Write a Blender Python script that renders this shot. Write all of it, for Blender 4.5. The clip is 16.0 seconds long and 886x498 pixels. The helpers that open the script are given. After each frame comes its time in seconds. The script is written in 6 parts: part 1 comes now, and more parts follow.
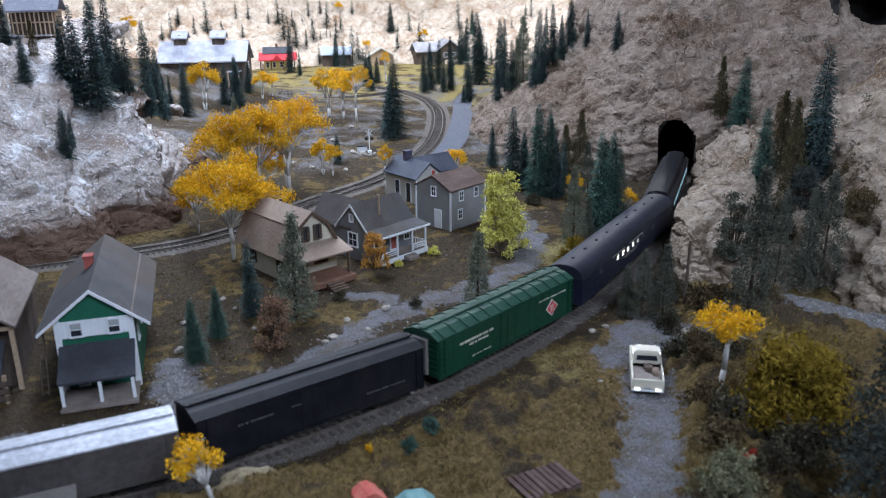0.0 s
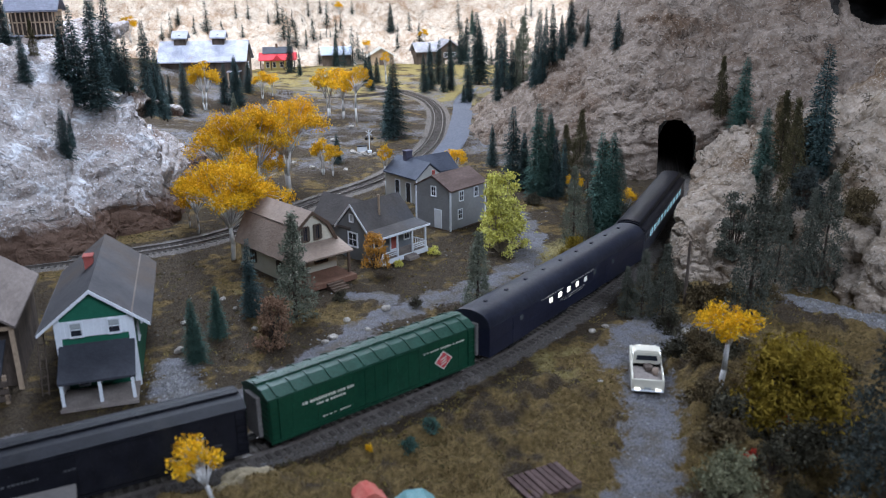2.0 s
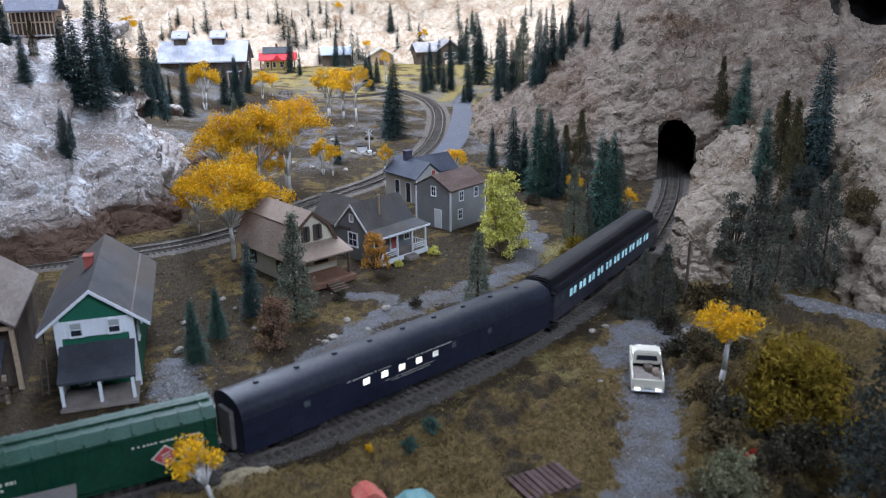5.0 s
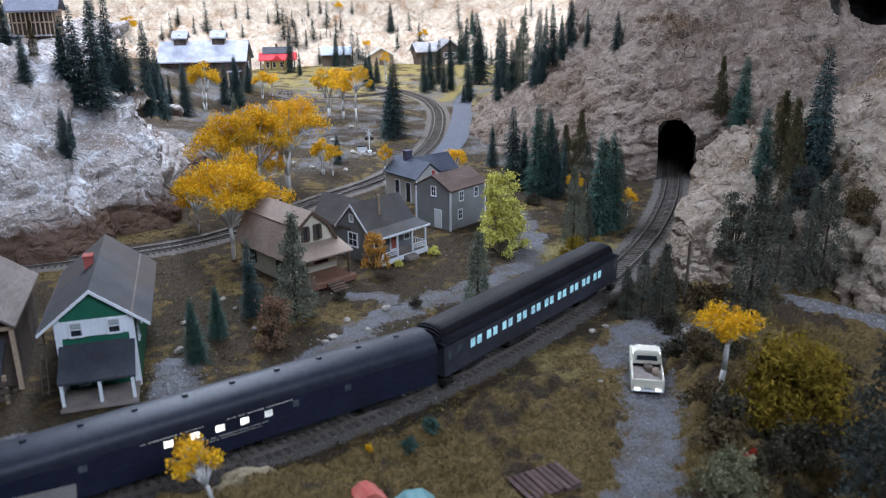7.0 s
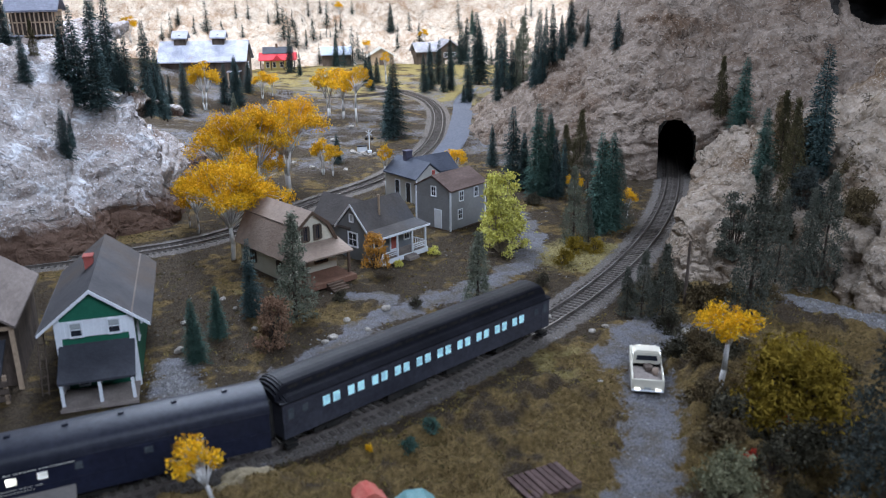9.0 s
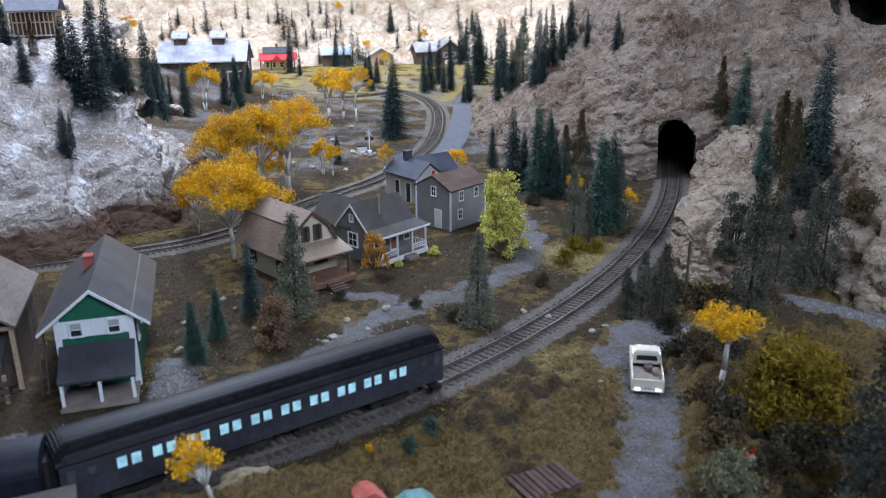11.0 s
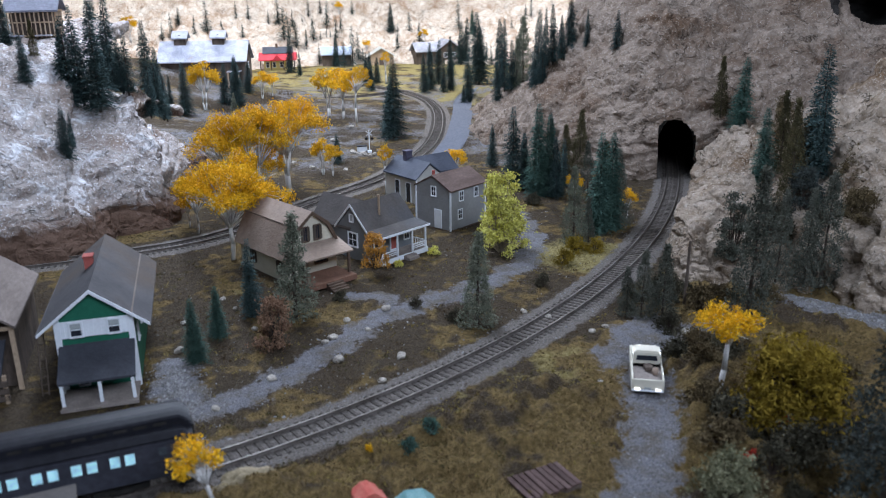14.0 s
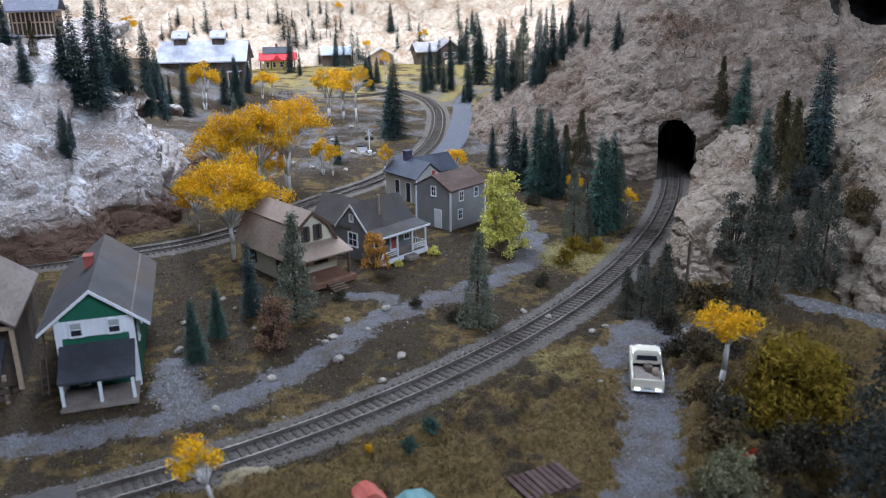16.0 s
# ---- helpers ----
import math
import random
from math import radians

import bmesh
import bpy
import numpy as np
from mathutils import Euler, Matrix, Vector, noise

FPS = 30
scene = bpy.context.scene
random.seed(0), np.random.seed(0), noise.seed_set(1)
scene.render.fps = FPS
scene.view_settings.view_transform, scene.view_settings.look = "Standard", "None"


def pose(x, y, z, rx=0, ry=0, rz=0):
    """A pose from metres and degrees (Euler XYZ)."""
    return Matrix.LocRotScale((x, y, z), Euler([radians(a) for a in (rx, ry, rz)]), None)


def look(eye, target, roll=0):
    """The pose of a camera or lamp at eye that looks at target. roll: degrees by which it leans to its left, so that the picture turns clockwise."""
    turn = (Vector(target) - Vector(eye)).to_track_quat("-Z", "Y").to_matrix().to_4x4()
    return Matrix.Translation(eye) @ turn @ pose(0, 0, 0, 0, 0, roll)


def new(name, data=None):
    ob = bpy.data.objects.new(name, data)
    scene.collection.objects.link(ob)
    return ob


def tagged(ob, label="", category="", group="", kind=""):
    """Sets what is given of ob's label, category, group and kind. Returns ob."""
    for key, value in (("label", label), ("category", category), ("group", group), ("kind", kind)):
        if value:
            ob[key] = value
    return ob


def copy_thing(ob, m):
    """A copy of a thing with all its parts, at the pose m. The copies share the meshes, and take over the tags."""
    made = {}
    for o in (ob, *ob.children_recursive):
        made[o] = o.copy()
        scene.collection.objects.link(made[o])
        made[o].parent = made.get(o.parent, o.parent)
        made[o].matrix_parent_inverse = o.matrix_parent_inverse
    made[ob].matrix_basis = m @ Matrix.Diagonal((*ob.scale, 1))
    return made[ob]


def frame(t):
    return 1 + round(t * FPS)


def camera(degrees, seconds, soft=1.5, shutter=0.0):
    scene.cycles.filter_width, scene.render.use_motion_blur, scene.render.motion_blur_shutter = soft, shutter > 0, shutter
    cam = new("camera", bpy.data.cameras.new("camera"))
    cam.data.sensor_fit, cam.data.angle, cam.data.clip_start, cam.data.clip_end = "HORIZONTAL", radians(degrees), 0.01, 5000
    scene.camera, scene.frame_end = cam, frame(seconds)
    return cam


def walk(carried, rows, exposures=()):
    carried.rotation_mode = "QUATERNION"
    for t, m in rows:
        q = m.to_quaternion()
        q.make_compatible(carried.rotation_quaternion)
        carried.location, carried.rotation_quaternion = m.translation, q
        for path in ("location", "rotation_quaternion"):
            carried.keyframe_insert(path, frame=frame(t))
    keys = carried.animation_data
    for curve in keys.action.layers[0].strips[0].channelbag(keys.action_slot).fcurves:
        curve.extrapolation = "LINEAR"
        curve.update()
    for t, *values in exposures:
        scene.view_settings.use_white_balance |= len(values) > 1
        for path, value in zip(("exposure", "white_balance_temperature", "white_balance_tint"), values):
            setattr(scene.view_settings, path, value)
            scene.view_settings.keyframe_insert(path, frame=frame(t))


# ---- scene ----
# A tabletop railway of 1:87 scale. Lengths below are in centimetres and are turned into metres by CM.
CM = 0.01
PITCH, EYE = 17.96, 27.44
cam = camera(56.35, 16.0, soft=1.0)
cam.data.dof.use_dof, cam.data.dof.focus_distance, cam.data.dof.aperture_fstop = True, 1.50, 18.0
STAND = look((0, 0, EYE * CM), (0, math.cos(radians(PITCH)), EYE * CM - math.sin(radians(PITCH))), -0.92)
walk(cam, [(0.0, STAND), (16.0, STAND)], exposures=[(0.0, 0.0), (16.0, 0.0)])

# ---- light: a closed room with cool tube lights over the layout ----
world = bpy.data.worlds.new("room_air")
world.use_nodes = True
world.node_tree.nodes["Background"].inputs[0].default_value = (0.75, 0.85, 1.0, 1)
world.node_tree.nodes["Background"].inputs[1].default_value = 0.02
scene.world = world


def area_light(name, x, y, z, sx, sy, watts, color, aim):
    data = bpy.data.lights.new(name, "AREA")
    data.shape, data.size, data.size_y, data.energy, data.color = "RECTANGLE", sx * CM, sy * CM, watts, color
    ob = new(name, data)
    ob.matrix_world = look((x * CM, y * CM, z * CM), tuple(a * CM for a in aim))
    return ob


area_light("tube_light_far", -15, 258, 95, 190, 14, 38, (0.85, 0.91, 1.0), (-15, 262, 0))
area_light("tube_light_middle", -40, 136, 86, 14, 130, 22.5, (0.66, 0.78, 1.0), (-28, 115, 0))
# unseen lamp added on the near side to brighten fronts and bank
area_light("near_front_light", 70, -62, 118, 130, 60, 29.0, (0.66, 0.78, 1.0), (14, 98, 0))


# ---- small builders ----
def node(nt, kind, **values):
    n = nt.nodes.new(kind)
    for key, value in values.items():
        n.inputs[key].default_value = value
    return n


def mat(name, c1, c2, size=1.5, rough=0.85, bump=0.3, metal=0.0, grain=0.25, c3=None, vary=0.0, stretch=(1, 1, 1), spec=0.3):
    """Two colours in soft patches of that size in cm, fine grain, relief; c3 adds sparse stains."""
    m = bpy.data.materials.new(name)
    m.use_nodes = True
    nt = m.node_tree
    b = nt.nodes["Principled BSDF"]
    b.inputs["Roughness"].default_value, b.inputs["Metallic"].default_value = rough, metal
    b.inputs["Specular IOR Level"].default_value = spec
    tc = nt.nodes.new("ShaderNodeTexCoord")
    mp = node(nt, "ShaderNodeMapping", Scale=stretch)
    nt.links.new(tc.outputs["Object"], mp.inputs[0])
    big = node(nt, "ShaderNodeTexNoise", Scale=100 / size, Detail=4.0, Roughness=0.6)
    fine = node(nt, "ShaderNodeTexNoise", Scale=1100 / size, Detail=3.0, Roughness=0.7)
    for n in (big, fine):
        nt.links.new(mp.outputs[0], n.inputs["Vector"])
    ramp = nt.nodes.new("ShaderNodeValToRGB")
    ramp.color_ramp.elements[0].position, ramp.color_ramp.elements[1].position = 0.35, 0.65
    ramp.color_ramp.elements[0].color, ramp.color_ramp.elements[1].color = (*c1, 1), (*c2, 1)
    nt.links.new(big.outputs[0], ramp.inputs[0])
    col = ramp.outputs[0]
    if c3:
        st = node(nt, "ShaderNodeTexNoise", Scale=38 / size, Detail=5.0, Roughness=0.65)
        nt.links.new(mp.outputs[0], st.inputs["Vector"])
        sr = nt.nodes.new("ShaderNodeValToRGB")
        sr.color_ramp.elements[0].position, sr.color_ramp.elements[1].position = 0.52, 0.68
        nt.links.new(st.outputs[0], sr.inputs[0])
        mx = nt.nodes.new("ShaderNodeMix")
        mx.data_type = "RGBA"
        mx.inputs[7].default_value = (*c3, 1)
        nt.links.new(sr.outputs[0], mx.inputs[0])
        nt.links.new(col, mx.inputs[6])
        col = mx.outputs[2]
    hsv = nt.nodes.new("ShaderNodeHueSaturation")
    gr = node(nt, "ShaderNodeMapRange")
    gr.inputs[1].default_value, gr.inputs[2].default_value = 0.3, 0.7
    gr.inputs[3].default_value, gr.inputs[4].default_value = 1 - grain, 1 + grain
    nt.links.new(fine.outputs[0], gr.inputs[0])
    value = gr.outputs[0]
    if vary:
        oi = nt.nodes.new("ShaderNodeObjectInfo")
        geo = nt.nodes.new("ShaderNodeNewGeometry")
        ad = nt.nodes.new("ShaderNodeMath")
        nt.links.new(oi.outputs["Random"], ad.inputs[0])
        nt.links.new(geo.outputs["Random Per Island"], ad.inputs[1])
        rr = node(nt, "ShaderNodeMapRange")
        rr.inputs[2].default_value = 2.0
        rr.inputs[3].default_value, rr.inputs[4].default_value = 1 - vary, 1 + vary
        nt.links.new(ad.outputs[0], rr.inputs[0])
        mu = nt.nodes.new("ShaderNodeMath")
        mu.operation = "MULTIPLY"
        nt.links.new(rr.outputs[0], mu.inputs[0])
        nt.links.new(value, mu.inputs[1])
        value = mu.outputs[0]
    nt.links.new(value, hsv.inputs["Value"])
    nt.links.new(col, hsv.inputs["Color"])
    nt.links.new(hsv.outputs[0], b.inputs["Base Color"])
    if bump:
        bp = node(nt, "ShaderNodeBump", Strength=bump, Distance=0.0012 * size)
        mixn = nt.nodes.new("ShaderNodeMath")
        nt.links.new(big.outputs[0], mixn.inputs[0])
        nt.links.new(fine.outputs[0], mixn.inputs[1])
        nt.links.new(mixn.outputs[0], bp.inputs["Height"])
        nt.links.new(bp.outputs[0], b.inputs["Normal"])
    return m


def glow(name, color, strength):
    m = bpy.data.materials.new(name)
    m.use_nodes = True
    b = m.node_tree.nodes["Principled BSDF"]
    b.inputs["Base Color"].default_value = (*color, 1)
    b.inputs["Emission Color"].default_value = (*color, 1)
    b.inputs["Emission Strength"].default_value = strength
    tc = m.node_tree.nodes.new("ShaderNodeTexCoord")
    n = node(m.node_tree, "ShaderNodeTexNoise", Scale=260.0, Detail=3.0)
    m.node_tree.links.new(tc.outputs["Object"], n.inputs["Vector"])
    mr = node(m.node_tree, "ShaderNodeMapRange")
    mr.inputs[1].default_value, mr.inputs[2].default_value = 0.35, 0.65
    mr.inputs[3].default_value, mr.inputs[4].default_value = strength * 0.3, strength * 1.5
    m.node_tree.links.new(n.outputs[0], mr.inputs[0])
    m.node_tree.links.new(mr.outputs[0], b.inputs["Emission Strength"])
    return m


def thing(name, x, y, z, rz=0.0, label="", category="", group="", kind=""):
    ob = new(name)
    ob.empty_display_size = 0.01
    ob.matrix_basis = pose(x * CM, y * CM, z * CM, 0, 0, rz)
    return tagged(ob, label, category, group, kind)


def to_mesh(name, bm, material, smooth=False):
    me = bpy.data.meshes.new(name)
    bmesh.ops.recalc_face_normals(bm, faces=bm.faces)
    bm.to_mesh(me)
    bm.free()
    me.transform(Matrix.Scale(CM, 4))
    me.materials.append(material)
    if smooth:
        me.shade_smooth()
    return me


def part(name, bm, material, parent, label="", smooth=False, kind=""):
    ob = new(name, to_mesh(name, bm, material, smooth))
    ob.parent = parent
    return tagged(ob, label, kind=kind)


def shared(name, me, parent, x, y, z, rx=0, ry=0, rz=0, scale=(1, 1, 1)):
    ob = new(name, me)
    ob.parent = parent
    ob.matrix_basis = pose(x * CM, y * CM, z * CM, rx, ry, rz) @ Matrix.Diagonal((*scale, 1))
    return ob


def B(*boxes, bevel=0.0):
    """A bmesh of boxes (x0, x1, y0, y1, z0, z1)."""
    bm = bmesh.new()
    for x0, x1, y0, y1, z0, z1 in boxes:
        v = [bm.verts.new(c) for c in ((x0, y0, z0), (x1, y0, z0), (x1, y1, z0), (x0, y1, z0), (x0, y0, z1), (x1, y0, z1), (x1, y1, z1), (x0, y1, z1))]
        for f in ((3, 2, 1, 0), (4, 5, 6, 7), (0, 1, 5, 4), (1, 2, 6, 5), (2, 3, 7, 6), (3, 0, 4, 7)):
            bm.faces.new([v[i] for i in f])
    if bevel:
        bmesh.ops.bevel(bm, geom=list(bm.edges), offset=bevel, segments=1, affect="EDGES")
    return bm


def prism(pts, a0, a1, axis="x", bm=None):
    """A closed outline pushed along an axis: outline (y, z) along x, (x, z) along y or (x, y) along z."""
    bm = bm or bmesh.new()
    put = {"x": lambda p, a: (a, p[0], p[1]), "y": lambda p, a: (p[0], a, p[1]), "z": lambda p, a: (p[0], p[1], a)}[axis]
    lo, hi = ([bm.verts.new(put(p, a)) for p in pts] for a in (a0, a1))
    n = len(pts)
    bm.faces.new(lo[::-1])
    bm.faces.new(hi)
    for i in range(n):
        bm.faces.new((lo[i], lo[(i + 1) % n], hi[(i + 1) % n], hi[i]))
    return bm


def rod(p, q, r0, r1=None, n=6, bm=None):
    """A tapered round bar from p to q."""
    bm = bm or bmesh.new()
    p, q = Vector(p), Vector(q)
    r1 = r0 if r1 is None else r1
    d = (q - p).normalized()
    a = d.orthogonal().normalized()
    b = d.cross(a)
    rings = [[bm.verts.new(c + (a * math.cos(i * math.tau / n) + b * math.sin(i * math.tau / n)) * r) for i in range(n)] for c, r in ((p, r0), (q, r1))]
    bm.faces.new(rings[0][::-1])
    bm.faces.new(rings[1])
    for i in range(n):
        bm.faces.new((rings[0][i], rings[0][(i + 1) % n], rings[1][(i + 1) % n], rings[1][i]))
    return bm


def mesh_from(name, verts, faces, material, smooth=True):
    me = bpy.data.meshes.new(name)
    me.from_pydata((np.asarray(verts) * CM).tolist(), [], faces if isinstance(faces, list) else faces.tolist())
    me.materials.append(material)
    if smooth:
        me.shade_smooth()
    return me


# ---- materials ----
def rock_mat(name, c1, c2, shade_wash, dry, foot=None, net=0.50, snow=False):
    """Cast plaster rock: patchy stain, dark wash that paints shade into a net of cracks, pale dry-brushed grain, ridged
    relief; foot: earth splashed on the lowest part.
    """
    m = bpy.data.materials.new(name)
    m.use_nodes = True
    nt = m.node_tree
    b = nt.nodes["Principled BSDF"]
    b.inputs["Roughness"].default_value, b.inputs["Specular IOR Level"].default_value = 0.9, 0.15
    tc = nt.nodes.new("ShaderNodeTexCoord")
    out = tc.outputs["Object"]

    def noise_of(scale, kind="FBM", detail=6.0, vec=out):
        n = node(nt, "ShaderNodeTexNoise", Scale=scale, Detail=detail, Roughness=0.62)
        n.noise_type = kind
        n.normalize = True
        nt.links.new(vec, n.inputs["Vector"])
        return n

    def ramp(fac, p0, p1, c0=(0, 0, 0), c1_=(1, 1, 1)):
        r = nt.nodes.new("ShaderNodeValToRGB")
        r.color_ramp.elements[0].position, r.color_ramp.elements[1].position = p0, p1
        r.color_ramp.elements[0].color, r.color_ramp.elements[1].color = (*c0, 1), (*c1_, 1)
        nt.links.new(fac, r.inputs[0])
        return r.outputs[0]

    def mix(x, y, fac):
        n = nt.nodes.new("ShaderNodeMix")
        n.data_type = "RGBA"
        nt.links.new(fac, n.inputs[0])
        for k, s in ((6, x), (7, y)):
            if isinstance(s, tuple):
                n.inputs[k].default_value = (*s, 1)
            else:
                nt.links.new(s, n.inputs[k])
        return n.outputs[2]

    warp = noise_of(28, detail=3.0)
    add = nt.nodes.new("ShaderNodeVectorMath")
    add.operation = "MULTIPLY_ADD"
    add.inputs[1].default_value = (0.055, 0.055, 0.055)
    nt.links.new(warp.outputs["Color"], add.inputs[0])
    nt.links.new(out, add.inputs[2])
    big = noise_of(13).outputs[0]
    mid = noise_of(55, vec=add.outputs[0]).outputs[0]
    fine = noise_of(330).outputs[0]
    ridge = noise_of(95, "RIDGED_MULTIFRACTAL", 8.0, add.outputs[0]).outputs[0]
    vor = node(nt, "ShaderNodeTexVoronoi", Scale=48.0)
    vor.feature = "DISTANCE_TO_EDGE"
    nt.links.new(add.outputs[0], vor.inputs["Vector"])
    col = ramp(mid, 0.36, 0.64, c1, c2)
    col = mix(col, (c1[0] * 0.66, c1[1] * 0.55, c1[2] * 0.46), ramp(big, 0.49, 0.68))
    col = mix(col, dry, ramp(fine, 0.54, 0.74))
    if snow:
        col = mix(col, dry, ramp(noise_of(22, vec=add.outputs[0]).outputs[0], 0.54, 0.70))
    # crack lines darkened as crease shade, on the mask that sinks the bump
    cr = ramp(vor.outputs["Distance"], 0.0, 0.035, (0.85, 0.85, 0.85), (0, 0, 0))
    br = nt.nodes.new("ShaderNodeMath")
    br.operation = "MULTIPLY"
    nt.links.new(cr, br.inputs[0])
    nt.links.new(ramp(noise_of(40).outputs[0], net, net + 0.13), br.inputs[1])
    col = mix(col, shade_wash, br.outputs[0])
    col = mix(col, shade_wash, ramp(noise_of(120, vec=add.outputs[0]).outputs[0], 0.60, 0.78))
    if foot:
        sep = nt.nodes.new("ShaderNodeSeparateXYZ")
        nt.links.new(out, sep.inputs[0])
        mr = node(nt, "ShaderNodeMapRange")
        mr.inputs[1].default_value, mr.inputs[2].default_value = 0.052, -0.005
        nt.links.new(sep.outputs[2], mr.inputs[0])
        sm = nt.nodes.new("ShaderNodeMath")
        nt.links.new(mr.outputs[0], sm.inputs[0])
        nt.links.new(mid, sm.inputs[1])
        col = mix(col, foot, ramp(sm.outputs[0], 0.72, 1.15))
    nt.links.new(col, b.inputs["Base Color"])
    s1 = nt.nodes.new("ShaderNodeMath")
    s1.operation = "MULTIPLY_ADD"
    s1.inputs[1].default_value = 0.45
    nt.links.new(fine, s1.inputs[0])
    nt.links.new(ridge, s1.inputs[2])
    s2 = nt.nodes.new("ShaderNodeMath")
    s2.operation = "MULTIPLY_ADD"
    s2.inputs[1].default_value = -0.7
    nt.links.new(br.outputs[0], s2.inputs[0])
    nt.links.new(s1.outputs[0], s2.inputs[2])
    bp = node(nt, "ShaderNodeBump", Strength=1.0, Distance=0.0055)
    nt.links.new(s2.outputs[0], bp.inputs["Height"])
    nt.links.new(bp.outputs[0], b.inputs["Normal"])
    return m


M_ROCK = rock_mat("plaster_rock", (0.185, 0.136, 0.104), (0.300, 0.236, 0.190), (0.062, 0.042, 0.030), (0.43, 0.37, 0.32))
M_ROCK_TAN = rock_mat("tan_mossy_rock", (0.245, 0.185, 0.132), (0.400, 0.325, 0.262), (0.080, 0.056, 0.036), (0.55, 0.48, 0.42))
M_ROCK_PALE = rock_mat("pale_plaster_rock", (0.295, 0.245, 0.218), (0.425, 0.385, 0.368), (0.16, 0.115, 0.09), (0.80, 0.80, 0.84), (0.115, 0.070, 0.050), 0.52, True)
M_ROCK_FAR = rock_mat("cream_rock", (0.52, 0.40, 0.31), (0.74, 0.66, 0.58), (0.24, 0.15, 0.10), (0.84, 0.80, 0.74))
# near-black tone in place of shade, for the tunnel bore and cave hollow
M_ROCK_DARK = mat("shade_black_rock", (0.008, 0.007, 0.006), (0.022, 0.019, 0.017), 2.0, 0.95, 0.6)
M_RAIL = mat("rusty_rail_steel", (0.10, 0.083, 0.072), (0.19, 0.165, 0.15), 2.0, 0.5, 0.1, 0.3)
M_TIE = mat("weathered_tie_wood", (0.045, 0.036, 0.03), (0.10, 0.085, 0.075), 1.0, 0.9, 0.4, vary=0.35, stretch=(1, 4, 1))
M_BALLAST = mat("ballast", (0.10, 0.09, 0.085), (0.22, 0.20, 0.19), 0.5, 0.95, 1.0, grain=0.5)
M_GREY_WALL = mat("room_paint", (0.45, 0.46, 0.48), (0.50, 0.51, 0.53), 60, 0.9, 0.05)
M_BLACK = mat("sooty_black_paint", (0.006, 0.006, 0.009), (0.012, 0.012, 0.017), 1.5, 0.6, 0.1, c3=(0.018, 0.017, 0.018), spec=0.2)
M_UNDER = mat("underframe_grime", (0.012, 0.011, 0.010), (0.03, 0.027, 0.024), 0.8, 0.85, 0.2)
M_WHEEL = mat("wheel_steel", (0.08, 0.07, 0.06), (0.16, 0.14, 0.13), 0.4, 0.4, 0.1, 0.8)
# ---- the lines of the tracks ----
def main_line():
    """Stations every half centimetre along the main track: distance, x, y, heading."""
    s = np.arange(-170.0, 165.0, 0.5)
    k = (1.1566 - 0.8798 * s / 100) / 100
    k[s < -47] = 0.0
    th = np.concatenate([[0], np.cumsum((k[1:] + k[:-1]) / 2 * 0.5)])
    th += 0.6471 - np.interp(0, s, th)
    x = np.concatenate([[0], np.cumsum((np.cos(th[1:]) + np.cos(th[:-1])) / 2 * 0.5)])
    y = np.concatenate([[0], np.cumsum((np.sin(th[1:]) + np.sin(th[:-1])) / 2 * 0.5)])
    return s, x - np.interp(0, s, x) - 8.63, y - np.interp(0, s, y) + 47.77, th


MAIN = main_line()


def on_main(s):
    return tuple(float(np.interp(s, MAIN[0], MAIN[i])) for i in (1, 2, 3))


def spline(points, step=0.6):
    """A smooth line through the points, as evenly spaced (x, y)."""
    p = np.array(points, float)
    q = np.vstack([2 * p[0] - p[1], p, 2 * p[-1] - p[-2]])
    out = []
    for i in range(1, len(q) - 2):
        t = np.linspace(0, 1, 40, endpoint=False)[:, None]
        out.append(0.5 * (2 * q[i] + (q[i + 1] - q[i - 1]) * t + (2 * q[i - 1] - 5 * q[i] + 4 * q[i + 1] - q[i + 2]) * t ** 2 + (3 * q[i] - q[i - 1] - 3 * q[i + 1] + q[i + 2]) * t ** 3))
    c = np.vstack([*out, p[-1:]])
    d = np.concatenate([[0], np.cumsum(np.hypot(*np.diff(c, axis=0).T))])
    u = np.arange(0, d[-1], step)
    return np.stack([np.interp(u, d, c[:, 0]), np.interp(u, d, c[:, 1])], -1)


BACK_LINE = spline([(-78, 73), (-50, 80), (-32.5, 86.6), (-24.5, 93.5), (-16.9, 107), (-8.6, 121), (-2.6, 142), (-0.6, 165), (-1.2, 190), (-6, 212), (-18, 232), (-36, 246)])
SPUR_LINE = spline([(-9.5, 222), (-20, 213), (-31, 208.5), (-52, 205), (-90, 206)])
VILLAGE_ROAD = spline([(-60, 38), (-30, 45.5), (-19, 49.5), (-13, 54), (-9, 60.5), (-5.5, 66.5), (-1.5, 70.5), (3, 74), (7.5, 79.5), (10, 87), (9.5, 97), (7.5, 105)])
DRIVE = spline([(8.0, 24), (10.6, 37), (13.0, 46.3), (14.2, 51.2), (14.7, 56), (15.8, 60), (19.5, 61.5)])
TRUCK_SPUR = spline([(29, 70.5), (33, 67), (37.5, 61.5)])
TRUCK_APRON = spline([(13.2, 57), (15.2, 61.5), (17.6, 64.0)])
FAR_ROAD = spline([(-1.0, 128), (1.2, 142), (3.0, 155), (4.6, 180), (6.0, 205), (13, 228), (30, 243)])
STEP_PATH = spline([(-8.6, 72.0), (-5.6, 71.6), (-4.6, 68.0)])
HOUSE_PATH = spline([(-20.5, 57), (-19, 53), (-17.5, 50)])


def near(x, y, line):
    """Distance of every (x, y) from a line, on arrays."""
    out = np.full(x.shape, 1e9)
    for a, b in line[::2]:
        out = np.minimum(out, (x - a) ** 2 + (y - b) ** 2)
    return np.sqrt(out)


